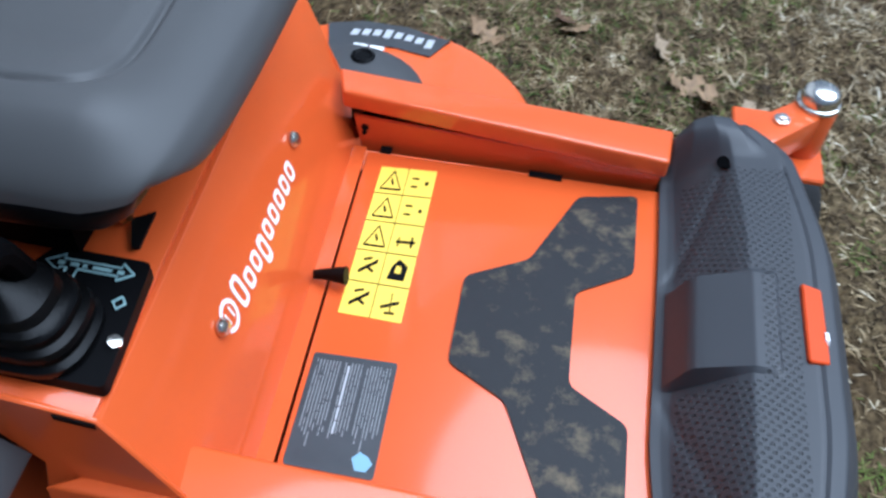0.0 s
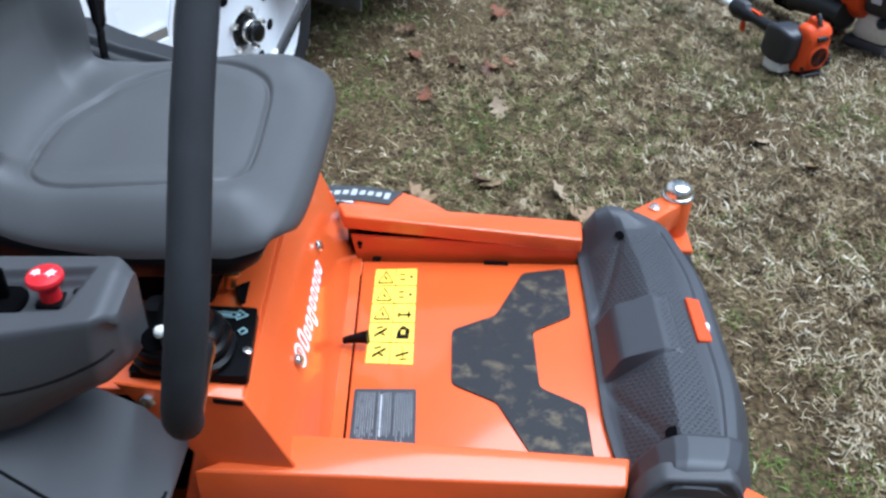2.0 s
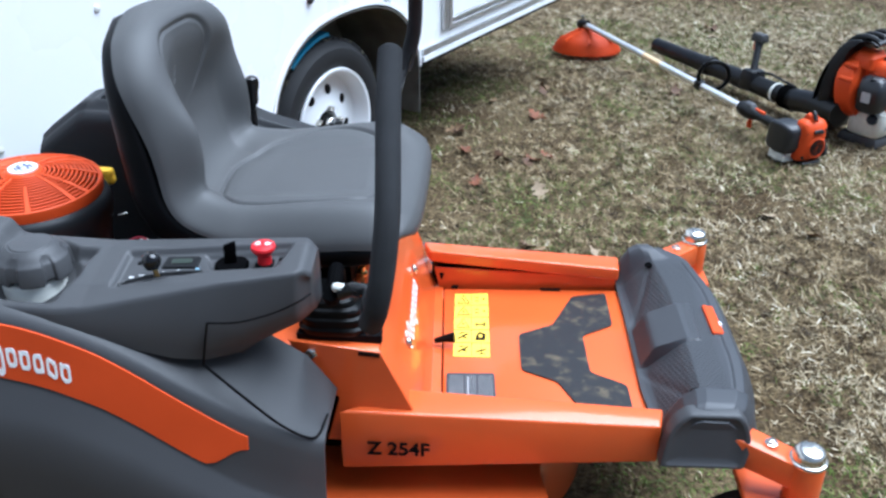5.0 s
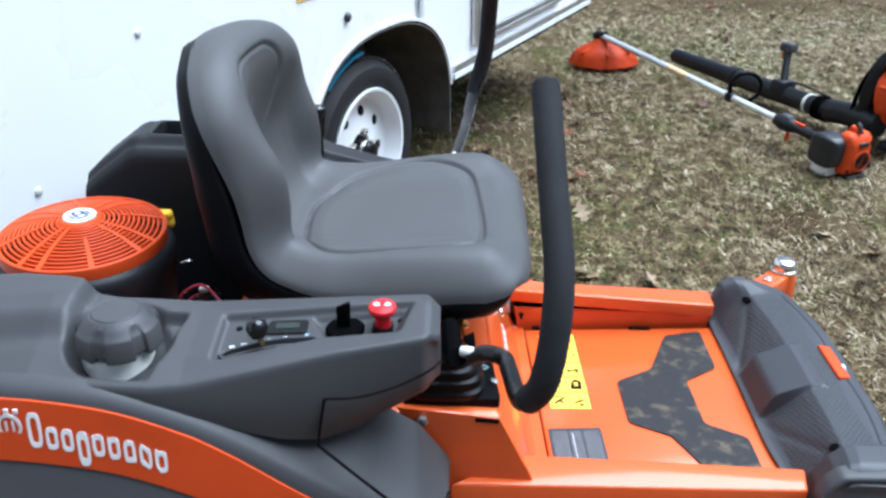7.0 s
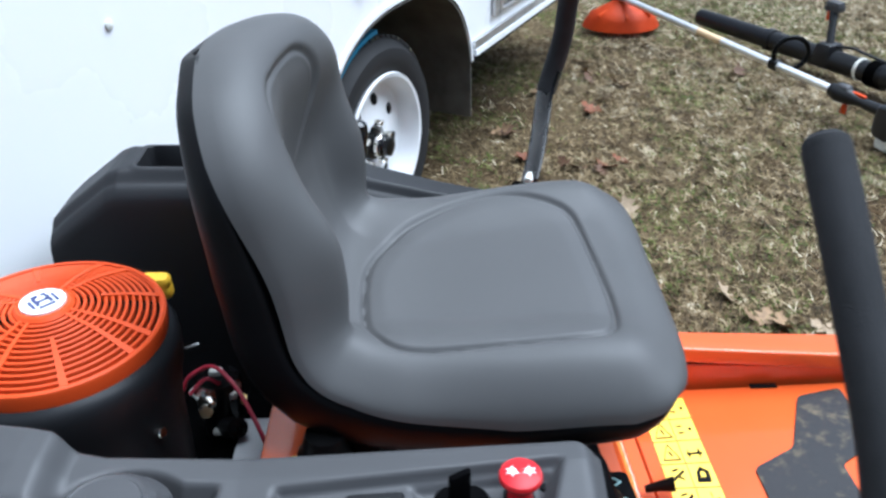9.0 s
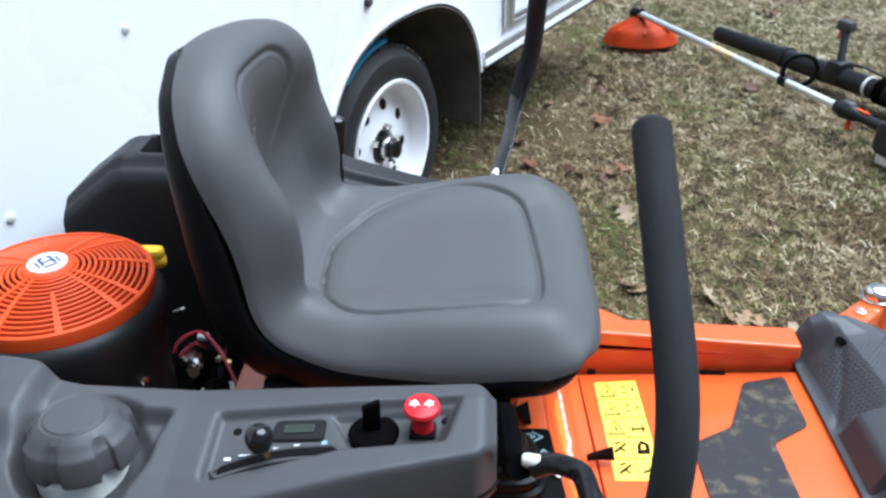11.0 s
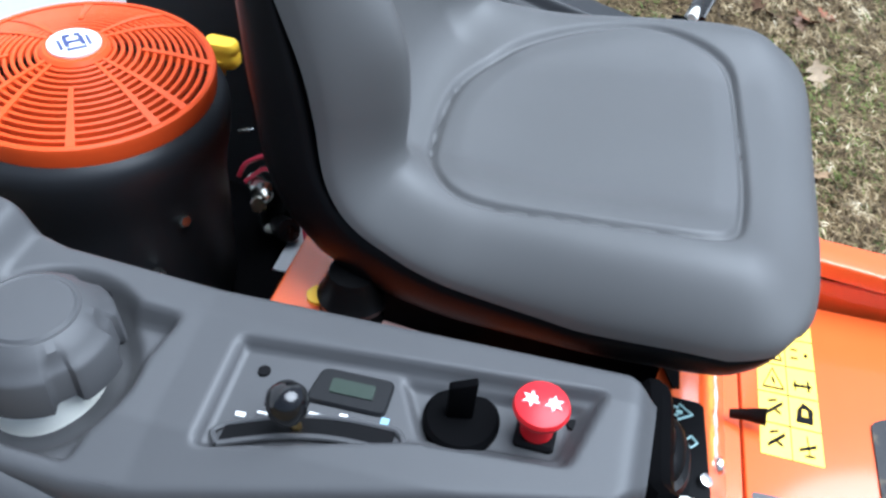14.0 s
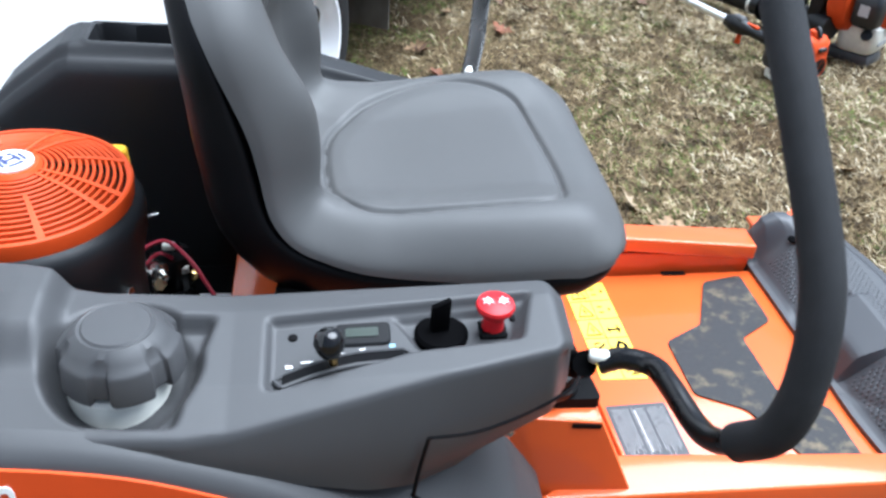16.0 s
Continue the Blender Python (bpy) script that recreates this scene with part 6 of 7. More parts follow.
    # rubber tread mat, a broad zigzag
    outline = [(0.388, 0.238), (0.469, 0.258), (0.471, 0.117), (0.400, 0.070), (0.405, -0.068), (0.476, -0.108), (0.479, -0.232), (0.395, -0.232), (0.335, -0.105), (0.262, -0.067), (0.259, 0.066), (0.336, 0.111)]
    bm = bmesh.new()
    pts = rounded(outline, 0.010, 3)
    hexa(bm, [(*p, PAN - 0.001) for p in pts], [(*p, PAN + 0.003) for p in pts])
    part("tread_mat", bm, MAT, mower, "black rubber tread mat smudged with dry mud")
    # black rubber latch at the foot of the riser
    bm = bmesh.new()
    tube(bm, [(0.075, 0.020, 0.352), (0.095, 0.018, 0.360), (0.118, 0.016, 0.366)], [0.006, 0.008, 0.012], 10, 4, flat=(1.0, 0.7))
    part("rubber_latch", bm, RUBBER, mower, "black rubber pan latch")
    # name on the riser as plain white blocks, lying along it, above an amber patch
    def riser(y, f, lift):
        """A place on the riser: f from its top edge to its foot."""
        k = (y + 0.325) / 0.65
        top = Vector((0.004 - 0.0292 * k, y, 0.556))
        foot = Vector((0.097 - 0.0292 * k, y, 0.313))
        n = Vector((0.93, 0, 0.36))
        return top.lerp(foot, f) + n * lift

    y = -0.108
    for k in range(9):
        w = 0.0185 if k else 0.021
        f0, f1 = (0.34, 0.50) if k == 0 else ((0.40, 0.50) if k != 3 else (0.40, 0.55))
        bm = bmesh.new()
        ring_shape(bm, lambda u, v, lift: riser(y + w * u, f1 + (f0 - f1) * v, lift - 0.0008), 0.27, 0.22 if k else 0.14, 0.0013)
        part("riser_name_block", bm, DECAL_WHITE, mower)
        y += w + 0.0058
    bm = bmesh.new()
    ring = 18
    for k in range(ring):
        t0, t1 = 2 * math.pi * k / ring, 2 * math.pi * (k + 1) / ring
        q = [(-0.132 + r * math.cos(t), 0.415 + r * 4.4 * math.sin(t)) for r, t in ((0.0125, t0), (0.0175, t0), (0.0175, t1), (0.0125, t1))]
        hexa(bm, [riser(*p, -0.0008) for p in q], [riser(*p, 0.0005) for p in q])
    for q in ([(-0.139, 0.385), (-0.136, 0.385), (-0.136, 0.445), (-0.139, 0.445)], [(-0.128, 0.385), (-0.125, 0.385), (-0.125, 0.445), (-0.128, 0.445)]):
        hexa(bm, [riser(*p, -0.0008) for p in q], [riser(*p, 0.0005) for p in q])
    part("riser_crest", bm, DECAL_WHITE, mower)


HOUSING = material("grey_engine_housing", (0.013, 0.0138, 0.0155), 0.45, spec=0.28, var=0.1, scale=8, bump=0.08, bump_scale=900)
DECAL_BLUE_PALE = material("pale_blue_print", (0.20, 0.36, 0.46), 0.4)
DARK_GREY = material("dark_grey_plastic", (0.0125, 0.0130, 0.0145), 0.5, spec=0.28, var=0.08, scale=6, bump=0.08, bump_scale=900)
build_frame()
build_footrest()
build_casters()
build_deck()
build_wheels()
build_seat()
build_controls_platform()
build_right_fender()
build_console()
build_left_fender()
build_lap_bars()
build_engine()
build_decals()


# ---- string trimmer lying on the lawn ----
def block(bm, at, axes, size, taper=1.0):
    """A block on its own axes: centre, three directions, three half sizes; taper narrows its upper end."""
    c, (a, b, u) = Vector(at), axes
    lo = [c + a * i * size[0] + b * j * size[1] - u * size[2] for i, j in ((-1, -1), (1, -1), (1, 1), (-1, 1))]
    hi = [c + a * i * size[0] * taper + b * j * size[1] * taper + u * size[2] for i, j in ((-1, -1), (1, -1), (1, 1), (-1, 1))]
    return hexa(bm, lo, hi)


UP = Vector((0, 0, 1))


def build_trimmer():
    head, tail = Vector((0.71, 3.62, 0.175)), Vector((1.475, 1.955, 0.118))
    d = (tail - head).normalized()
    side = d.cross(UP).normalized()
    up = side.cross(d)
    ax = (d, side, up)
    t = empty("string_trimmer", (1.1, 2.8, 0), "orange and black string trimmer lying on the lawn", "trimmer")

    def at(s, o=0.0, h=0.0):
        return head + d * s + side * o + up * h

    total = (tail - head).length
    bm = bmesh.new()
    tube(bm, [at(0.02), at(total - 0.36)], 0.0160, 14, 1)
    part("shaft", bm, ALU_BRIGHT, t, "bare aluminium shaft")
    bm = bmesh.new()
    tube(bm, [at(0.64), at(0.80)], 0.0164, 14, 1)
    part("shaft_decal", bm, DECAL_PALE_ORANGE, t, "pale orange shaft decal")
    # gearbox, cutting head and guard
    bm = bmesh.new()
    lathe(bm, [(0.0, -0.05), (0.016, -0.05), (0.019, -0.02), (0.024, 0.0), (0.028, 0.02), (0.022, 0.045), (0.0, 0.05)], at(0.0), -d + UP * -0.3, 18)
    gear = part("gearbox", bm, TOOL_BLACK, t, "black gearbox")
    bm = bmesh.new()
    lathe(bm, [(0.0, -0.02), (0.012, -0.02), (0.012, 0.012), (0.0, 0.014)], at(-0.02, 0, 0.03), UP, 8)
    part("gear_bolt", bm, STEEL, gear)
    bm = bmesh.new()
    lathe(bm, [(0.0, 0.0), (0.05, 0.0), (0.055, 0.015), (0.05, 0.04), (0.02, 0.055), (0.0, 0.056)], (0.70, 3.66, 0.02), (0.1, 0.1, 1), 24)
    part("line_head", bm, TOOL_BLACK, t)
    c = Vector((0.735, 3.545, 0.0))
    bm = bmesh.new()
    rows = []
    for i in range(9):
        f = i / 8
        row = []
        for k in range(29):
            a = math.pi * (0.98 + 1.04 * k / 28) + 0.10
            r = 0.02 + 0.165 * f
            z = 0.168 - 0.088 * f - 0.05 * max(0, f - 0.8) / 0.2
            row.append(c + Vector((r * math.cos(a) * 1.08, r * math.sin(a) * 0.95 + 0.07, z)))
        rows.append(row)
    sheet(bm, rows)
    bmesh.ops.solidify(bm, geom=bm.faces[:], thickness=0.005)
    guard = part("guard", bm, ORANGE_PLASTIC, t, "orange plastic cutting guard")
    bm = bmesh.new()
    for a in (-2.5, -1.57, -0.65):
        block(bm, c + Vector((0.09 * math.cos(a), 0.09 * math.sin(a) + 0.07, 0.120)), (Vector((math.cos(a), math.sin(a), -0.3)), Vector((-math.sin(a), math.cos(a), 0)), UP), (0.075, 0.004, 0.008))
    part("guard_rib", bm, ORANGE_PLASTIC, guard)
    # loop handle
    lp = total - 0.71
    bm = bmesh.new()
    loop = [at(lp + 0.41 * (0.060 - 0.072 * math.cos(a)), -0.9 * (0.060 - 0.072 * math.cos(a)), 0.046 + 0.068 * math.sin(a)) for a in [2 * math.pi * k / 16 for k in range(17)]]
    tube(bm, loop, 0.0105, 10, 3)
    handle = part("loop_handle", bm, RUBBER, t, "black rubber loop handle")
    bm = bmesh.new()
    block(bm, at(lp), ax, (0.022, 0.02, 0.02))
    bevelled(bm, 0.006, 2)
    part("handle_clamp", bm, TOOL_BLACK, handle)
    # throttle grip
    bm = bmesh.new()
    tube(bm, [at(total - 0.40), at(total - 0.36), at(total - 0.31), at(total - 0.26), at(total - 0.13)], [0.026, 0.036, 0.030, 0.019, 0.024], 16, 4)
    grip = part("throttle_grip", bm, TOOL_BLACK, t, "black throttle grip")
    bm = bmesh.new()
    block(bm, at(total - 0.345, 0, 0.026), ax, (0.035, 0.024, 0.014), 0.7)
    bevelled(bm, 0.008, 2)
    part("grip_head", bm, GREY, grip)
    bm = bmesh.new()
    block(bm, at(total - 0.325, 0.0, -0.045), (d, side, up), (0.012, 0.007, 0.026), 0.7)
    bevelled(bm, 0.003, 1)
    part("trigger", bm, ORANGE_PLASTIC, grip, "orange throttle trigger")
    bm = bmesh.new()
    block(bm, at(total - 0.27, 0.0, 0.022), ax, (0.030, 0.006, 0.005))
    part("throttle_lockout", bm, ORANGE_PLASTIC, grip)

    along_shaft = at

    def at(s, o=0.0, h=0.0):
        return along_shaft(total - 0.05 + (s - total + 0.05) * 0.87, o * 0.87, h * 0.87 - 0.013)

    def shell(stations, corner, o0=0.0):
        """A moulded cover along the shaft: stations of place, half width, foot and top heights."""
        bm = bmesh.new()
        rings = []
        for f, w, h0, h1 in stations:
            r = min(corner, w * 0.8, (h1 - h0) * 0.4)
            rings.append([at(f, o0 + o, h) for o, h in rounded([(-w, h0), (w, h0), (w * 0.88, h1), (-w * 0.88, h1)], r, 5)])
        loft(bm, rings)
        return bm

    # engine: filter cover, orange starter cover, tank
    e = total
    filt = part("filter_cover", shell([(e - 0.165, 0.030, -0.03, 0.03), (e - 0.152, 0.050, -0.058, 0.058), (e - 0.13, 0.060, -0.068, 0.070), (e - 0.075, 0.064, -0.070, 0.078), (e - 0.030, 0.062, -0.066, 0.074), (e - 0.006, 0.056, -0.060, 0.066), (e + 0.004, 0.035, -0.035, 0.045)], 0.018, 0.022), GREY_DARK, t, "dark air filter cover", sharp=50)
    bm = bmesh.new()
    lathe(bm, [(0.0, 0.0), (0.012, 0.0), (0.012, 0.006), (0.0, 0.008)], at(e - 0.10, -0.060, 0.02), -side, 12)
    part("filter_knob", bm, TOOL_BLACK, filt)
    cover = part("engine_cover", shell([(e - 0.052, 0.060, -0.085, 0.085), (e - 0.040, 0.078, -0.104, 0.098), (e - 0.005, 0.080, -0.106, 0.100), (e + 0.018, 0.074, -0.098, 0.090), (e + 0.034, 0.056, -0.080, 0.058), (e + 0.040, 0.040, -0.06, 0.03)], 0.034, -0.062), ORANGE_PLASTIC, t, "orange engine cover", sharp=50)
    part("cover_ridge", shell([(e - 0.050, 0.020, 0.08, 0.112), (e - 0.035, 0.026, 0.08, 0.124), (e - 0.005, 0.024, 0.08, 0.120), (e + 0.012, 0.016, 0.07, 0.100)], 0.010, -0.062), ORANGE_PLASTIC, cover)
    bm = bmesh.new()
    lathe(bm, [(0.046, -0.01), (0.046, 0.004), (0.040, 0.008), (0.036, 0.006), (0.0, 0.006)], at(e + 0.036, -0.066, -0.028), d, 28)
    part("recoil_ring", bm, ORANGE_PLASTIC, cover)
    for k in range(5):
        bm = bmesh.new()
        lathe(bm, [(0.006 + 0.0062 * k, 0.006), (0.009 + 0.0062 * k, 0.006), (0.009 + 0.0062 * k, 0.0085), (0.006 + 0.0062 * k, 0.0085), (0.006 + 0.0062 * k, 0.006)], at(e + 0.036, -0.066, -0.028), d, 24, cap=False)
        part("recoil_slot", bm, TOOL_BLACK, cover)
    for o, h in ((0.044, 0.040), (-0.052, 0.050), (0.052, -0.075), (-0.056, -0.070)):
        bm = bmesh.new()
        lathe(bm, [(0.0, -0.02), (0.010, -0.02), (0.010, 0.004), (0.0, 0.005)], at(e + 0.026, o - 0.062, h), d, 10)
        part("cover_screw", bm, TOOL_BLACK, cover)
    bm = bmesh.new()
    tube(bm, [at(e + 0.030, -0.095, 0.045), at(e + 0.042, -0.070, 0.055), at(e + 0.036, -0.040, 0.050)], 0.009, 8, 4)
    part("pull_handle", bm, TOOL_BLACK, cover, "black starter pull handle")
    bm = bmesh.new()
    tube(bm, [at(e - 0.03, -0.07, 0.11), at(e - 0.01, -0.06, 0.135), at(e + 0.02, -0.05, 0.105)], 0.008, 8, 4)
    part("spark_plug_lead", bm, TOOL_BLACK, cover)
    tank = part("fuel_tank", shell([(e - 0.130, 0.040, -0.106, -0.072), (e - 0.115, 0.056, -0.114, -0.066), (e - 0.06, 0.060, -0.116, -0.064), (e - 0.022, 0.050, -0.108, -0.07)], 0.018, 0.020), WHITE_PLASTIC, t, "translucent white fuel tank", sharp=50)
    bm = bmesh.new()
    lathe(bm, [(0.0, 0.0), (0.020, 0.0), (0.020, 0.014), (0.0, 0.018)], at(e - 0.09, -0.056, -0.088), -side + up * 0.4, 14)
    part("tank_cap", bm, TOOL_BLACK, tank)
    bm = bmesh.new()
    block(bm, at(e - 0.005, -0.062, -0.112), ax, (0.040, 0.05, 0.010))
    bevelled(bm, 0.004, 1)
    part("engine_foot", bm, TOOL_BLACK, t)


def build_blower():
    o = Vector((1.822, 2.275, 0.0))
    A = Vector((0.62, -0.78, 0))
    B = Vector((0.78, 0.62, 0))
    ax = (A, B, UP)
    t = empty("backpack_blower", o, "orange and black backpack leaf blower standing on the lawn", "leaf blower")

    def at(a, b, h):
        return o + A * a * 1.08 + B * b * 1.14 + UP * h * 1.04

    # foot and harness frame
    bm = bmesh.new()
    block(bm, at(0.035, 0.014, 0.025), ax, (0.098, 0.078, 0.022), 0.90)
    bevelled(bm, 0.012, 2)
    part("foot", bm, GREY, t, "grey plastic foot")
    bm = bmesh.new()
    rings = []
    for h, w, a in ((0.02, 0.09, -0.12), (0.12, 0.105, -0.115), (0.25, 0.115, -0.105), (0.34, 0.11, -0.09), (0.40, 0.10, -0.07), (0.435, 0.09, -0.04), (0.445, 0.08, 0.0), (0.43, 0.075, 0.03)):
        k = 0.024
        rings.append([at(a - k, -w, h), at(a - k, w, h), at(a + k, w * 0.95, h), at(a + k, -w * 0.95, h)])
    loft(bm, rings)
    bevelled(bm, 0.006, 2, 40)
    frame_ob = part("back_frame", bm, TOOL_BLACK, t, "black plastic back frame with grip holes", sharp=40)
    for b in (-0.045, 0.045):
        bm = bmesh.new()
        block(bm, at(-0.010, b * 0.8, 0.447), (A, B, UP), (0.022, 0.020, 0.004))
        bevelled(bm, 0.008, 2)
        part("grip_hole", bm, DECAL_BLACK, frame_ob)
    for b in (-0.07, 0.07):
        bm = bmesh.new()
        tube(bm, [at(-0.09, b, 0.40), at(-0.145, b, 0.29), at(-0.165, b * 1.1, 0.16), at(-0.15, b * 1.2, 0.05)], 0.026, 8, 5, flat=(1.0, 0.35))
        part("shoulder_strap", bm, RUBBER, frame_ob, "black padded shoulder strap")
    for b in (-0.062, 0.0, 0.062):
        bm = bmesh.new()
        tube(bm, [at(-0.075, b, 0.42), at(-0.035, b, 0.452), at(0.020, b * 0.9, 0.452), at(0.045, b * 0.8, 0.425)], 0.013, 10, 4)
        part("carry_handle", bm, TOOL_BLACK, frame_ob)
    bm = bmesh.new()
    tube(bm, [at(0.040, -0.062, 0.432), at(0.045, 0.0, 0.438), at(0.040, 0.062, 0.432)], 0.014, 10, 4)
    part("carry_bar", bm, TOOL_BLACK, frame_ob)
    # fan housing: orange scroll between frame and engine
    bm = bmesh.new()
    lathe(bm, [(0.0, -0.06), (0.125, -0.05), (0.142, -0.040), (0.148, -0.01), (0.143, 0.03), (0.125, 0.042), (0.0, 0.05)], at(-0.025, 0.0, 0.245), A + UP * 0.12, 40)
    housing = part("fan_housing", bm, ORANGE_PLASTIC, t, "orange fan housing", sharp=40)
    for k in range(7):
        a = math.pi * (0.1 + 0.8 * k / 6)
        bm = bmesh.new()
        q = at(-0.02, 0, 0.245) + (B * math.cos(a) + UP * math.sin(a)) * 0.146
        lathe(bm, [(0.0, -0.03), (0.011, -0.03), (0.011, 0.03), (0.0, 0.03)], q, A, 10)
        part("housing_boss", bm, ORANGE_PLASTIC, housing)
    # engine covers
    def shell(stations, corner):
        """A moulded cover stacked upwards: stations of height, centre along A and B, half sizes."""
        bm = bmesh.new()
        rings = []
        for h, a, b, wa, wb in stations:
            r = min(corner, wa * 0.8, wb * 0.8)
            rings.append([at(a + x, b + y, h) for x, y in rounded([(-wa, -wb), (wa, -wb), (wa, wb), (-wa, wb)], r, 4)])
        loft(bm, rings)
        return bm

    cover = part("engine_cover", shell([(0.20, 0.060, 0.03, 0.055, 0.075), (0.22, 0.065, 0.03, 0.068, 0.086), (0.29, 0.068, 0.03, 0.070, 0.088), (0.335, 0.066, 0.028, 0.066, 0.082), (0.356, 0.058, 0.024, 0.052, 0.066), (0.362, 0.052, 0.02, 0.035, 0.048)], 0.026), ORANGE_PLASTIC, t, "orange engine cover", sharp=50)
    part("lower_cover", shell([(0.142, 0.062, 0.048, 0.050, 0.050), (0.152, 0.066, 0.050, 0.064, 0.064), (0.205, 0.066, 0.046, 0.066, 0.072), (0.222, 0.060, 0.04, 0.05, 0.06)], 0.024), ORANGE_PLASTIC, cover, sharp=50)
    part("cover_hump", shell([(0.33, 0.00, -0.02, 0.045, 0.055), (0.375, 0.0, -0.02, 0.044, 0.052), (0.392, -0.005, -0.02, 0.034, 0.040), (0.396, -0.005, -0.02, 0.020, 0.026)], 0.018), ORANGE_PLASTIC, cover)
    for k in range(7):
        bm = bmesh.new()
        block(bm, at(0.137, 0.050, 0.235 + 0.014 * k), ax, (0.003, 0.040, 0.003))
        part("cooling_slot", bm, DECAL_BLACK, cover)
    bm = bmesh.new()
    block(bm, at(0.06, 0.01, 0.364), ax, (0.024, 0.016, 0.010), 0.7)
    bevelled(bm, 0.004, 1)
    part("stop_latch", bm, TOOL_BLACK, cover)
    filt = part("air_filter_cover", shell([(0.165, 0.075, -0.070, 0.040, 0.030), (0.180, 0.078, -0.075, 0.050, 0.038), (0.26, 0.078, -0.078, 0.052, 0.042), (0.300, 0.074, -0.072, 0.046, 0.036), (0.312, 0.07, -0.066, 0.032, 0.024)], 0.020), GREY_DARK, t, "dark air filter cover with a pale label", sharp=50)
    bm = bmesh.new()
    block(bm, at(0.075, -0.1205, 0.235), ax, (0.020, 0.002, 0.022))
    part("filter_label", bm, DECAL_PALE, filt)
    bm = bmesh.new()
    lathe(bm, [(0.0, 0.0), (0.010, 0.0), (0.012, 0.014), (0.0, 0.018)], at(0.078, -0.095, 0.300), UP - B * 0.5, 12)
    part("filter_knob", bm, TOOL_BLACK, filt)
    bm = bmesh.new()
    lathe(bm, [(0.0, 0.0), (0.038, 0.0), (0.042, 0.008), (0.038, 0.020), (0.026, 0.024), (0.024, 0.020), (0.0, 0.020)], at(0.134, 0.030, 0.195), A, 24)
    part("starter", bm, TOOL_BLACK, t, "black recoil starter")
    bm = bmesh.new()
    lathe(bm, [(0.0, 0.0), (0.040, 0.0), (0.046, 0.010), (0.046, 0.034), (0.036, 0.044), (0.0, 0.046)], at(0.07, 0.105, 0.275), B, 20)
    part("muffler", bm, TOOL_BLACK, t, "black muffler")
    # tank
    tank = part("fuel_tank", shell([(0.046, 0.046, 0.014, 0.062, 0.058), (0.056, 0.048, 0.014, 0.072, 0.067), (0.120, 0.056, 0.012, 0.076, 0.072), (0.155, 0.058, 0.012, 0.070, 0.068), (0.165, 0.056, 0.012, 0.055, 0.055)], 0.030), WHITE_PLASTIC, t, "translucent white fuel tank", sharp=50)
    bm = bmesh.new()
    block(bm, at(0.1285, 0.014, 0.095), ax, (0.002, 0.040, 0.008))
    part("tank_name_bar", bm, DECAL_PALE, tank)
    bm = bmesh.new()
    lathe(bm, [(0.0, 0.0), (0.022, 0.0), (0.022, 0.02), (0.0, 0.024)], at(0.09, -0.062, 0.130), A * 0.3 - B * 0.7 + UP * 0.4, 16)
    part("tank_cap", bm, TOOL_BLACK, tank)
    # blower tube: elbow, bellows, clamp, tube, nozzle
    elbow = at(-0.03, -0.10, 0.13)
    start, end = Vector((1.60, 2.52, 0.105)), Vector((1.125, 3.52, 0.085))
    d = (end - start).normalized()
    bm = bmesh.new()
    tube(bm, [elbow, elbow.lerp(start, 0.5) + Vector((0, 0, 0.01)), start], 0.052, 18, 5)
    part("elbow", bm, TOOL_BLACK, t)
    for k in range(7):
        bm = bmesh.new()
        lathe(bm, [(0.045, -0.006), (0.056, 0.0), (0.045, 0.006)], start + d * (0.012 * k - 0.02), d, 22)
        part("bellows_ring", bm, RUBBER, t)
    bm = bmesh.new()
    tube(bm, [start + d * 0.05, start + d * 0.30], 0.045, 20, 1)
    pipe = part("blower_tube", bm, TOOL_BLACK, t, "black blower tube")
    bm = bmesh.new()
    lathe(bm, [(0.0455, 0.0), (0.048, 0.002), (0.048, 0.014), (0.0455, 0.016)], start + d * 0.10, d, 24)
    part("clamp", bm, WHITE_PLASTIC, pipe, "bright hose clamp")
    bm = bmesh.new()
    tube(bm, [start + d * 0.30, start + d * 0.7, end], [0.047, 0.043, 0.040], 20, 2)
    part("nozzle", bm, TOOL_BLACK, pipe)
    bm = bmesh.new()
    lathe(bm, [(0.0475, -0.02), (0.051, -0.018), (0.051, 0.018), (0.0475, 0.02)], start + d * 0.62, d, 22)
    part("tube_joint", bm, TOOL_BLACK, pipe)
    # control handle standing up from the tube
    foot = start + d * 0.29
    side = d.cross(UP).normalized()
    bm = bmesh.new()
    block(bm, foot + UP * 0.02, (d, side, UP), (0.05, 0.052, 0.05), 0.8)
    bevelled(bm, 0.012, 2)
    part("handle_clamp", bm, TOOL_BLACK, pipe)
    top = Vector((1.507, 2.873, 0.290))
    bm = bmesh.new()
    tube(bm, [foot + UP * 0.06, foot.lerp(top, 0.55) + UP * 0.03, top], [0.018, 0.017, 0.021], 14, 4)
    part("handle", bm, TOOL_BLACK, pipe, "black control handle with orange trigger")
    bm = bmesh.new()
    block(bm, top + UP * 0.012, (d, side, UP), (0.042, 0.026, 0.022), 0.85)
    bevelled(bm, 0.010, 2)
    part("handle_head", bm, GREY, pipe)
    bm = bmesh.new()
    block(bm, top + UP * 0.016 - side * -0.024, (d, side, UP), (0.02, 0.006, 0.008))
    part("stop_switch", bm, RED, pipe)
    bm = bmesh.new()
    block(bm, top + d * 0.022 - UP * 0.03, (d, side, UP), (0.008, 0.008, 0.022), 0.8)
    part("trigger", bm, ORANGE_PLASTIC, pipe)
    bm = bmesh.new()
    tube(bm, [foot + UP * 0.055, foot - d * 0.12 + UP * 0.075, start + d * 0.12 + UP * 0.07, start + UP * 0.06], 0.006, 8, 4)
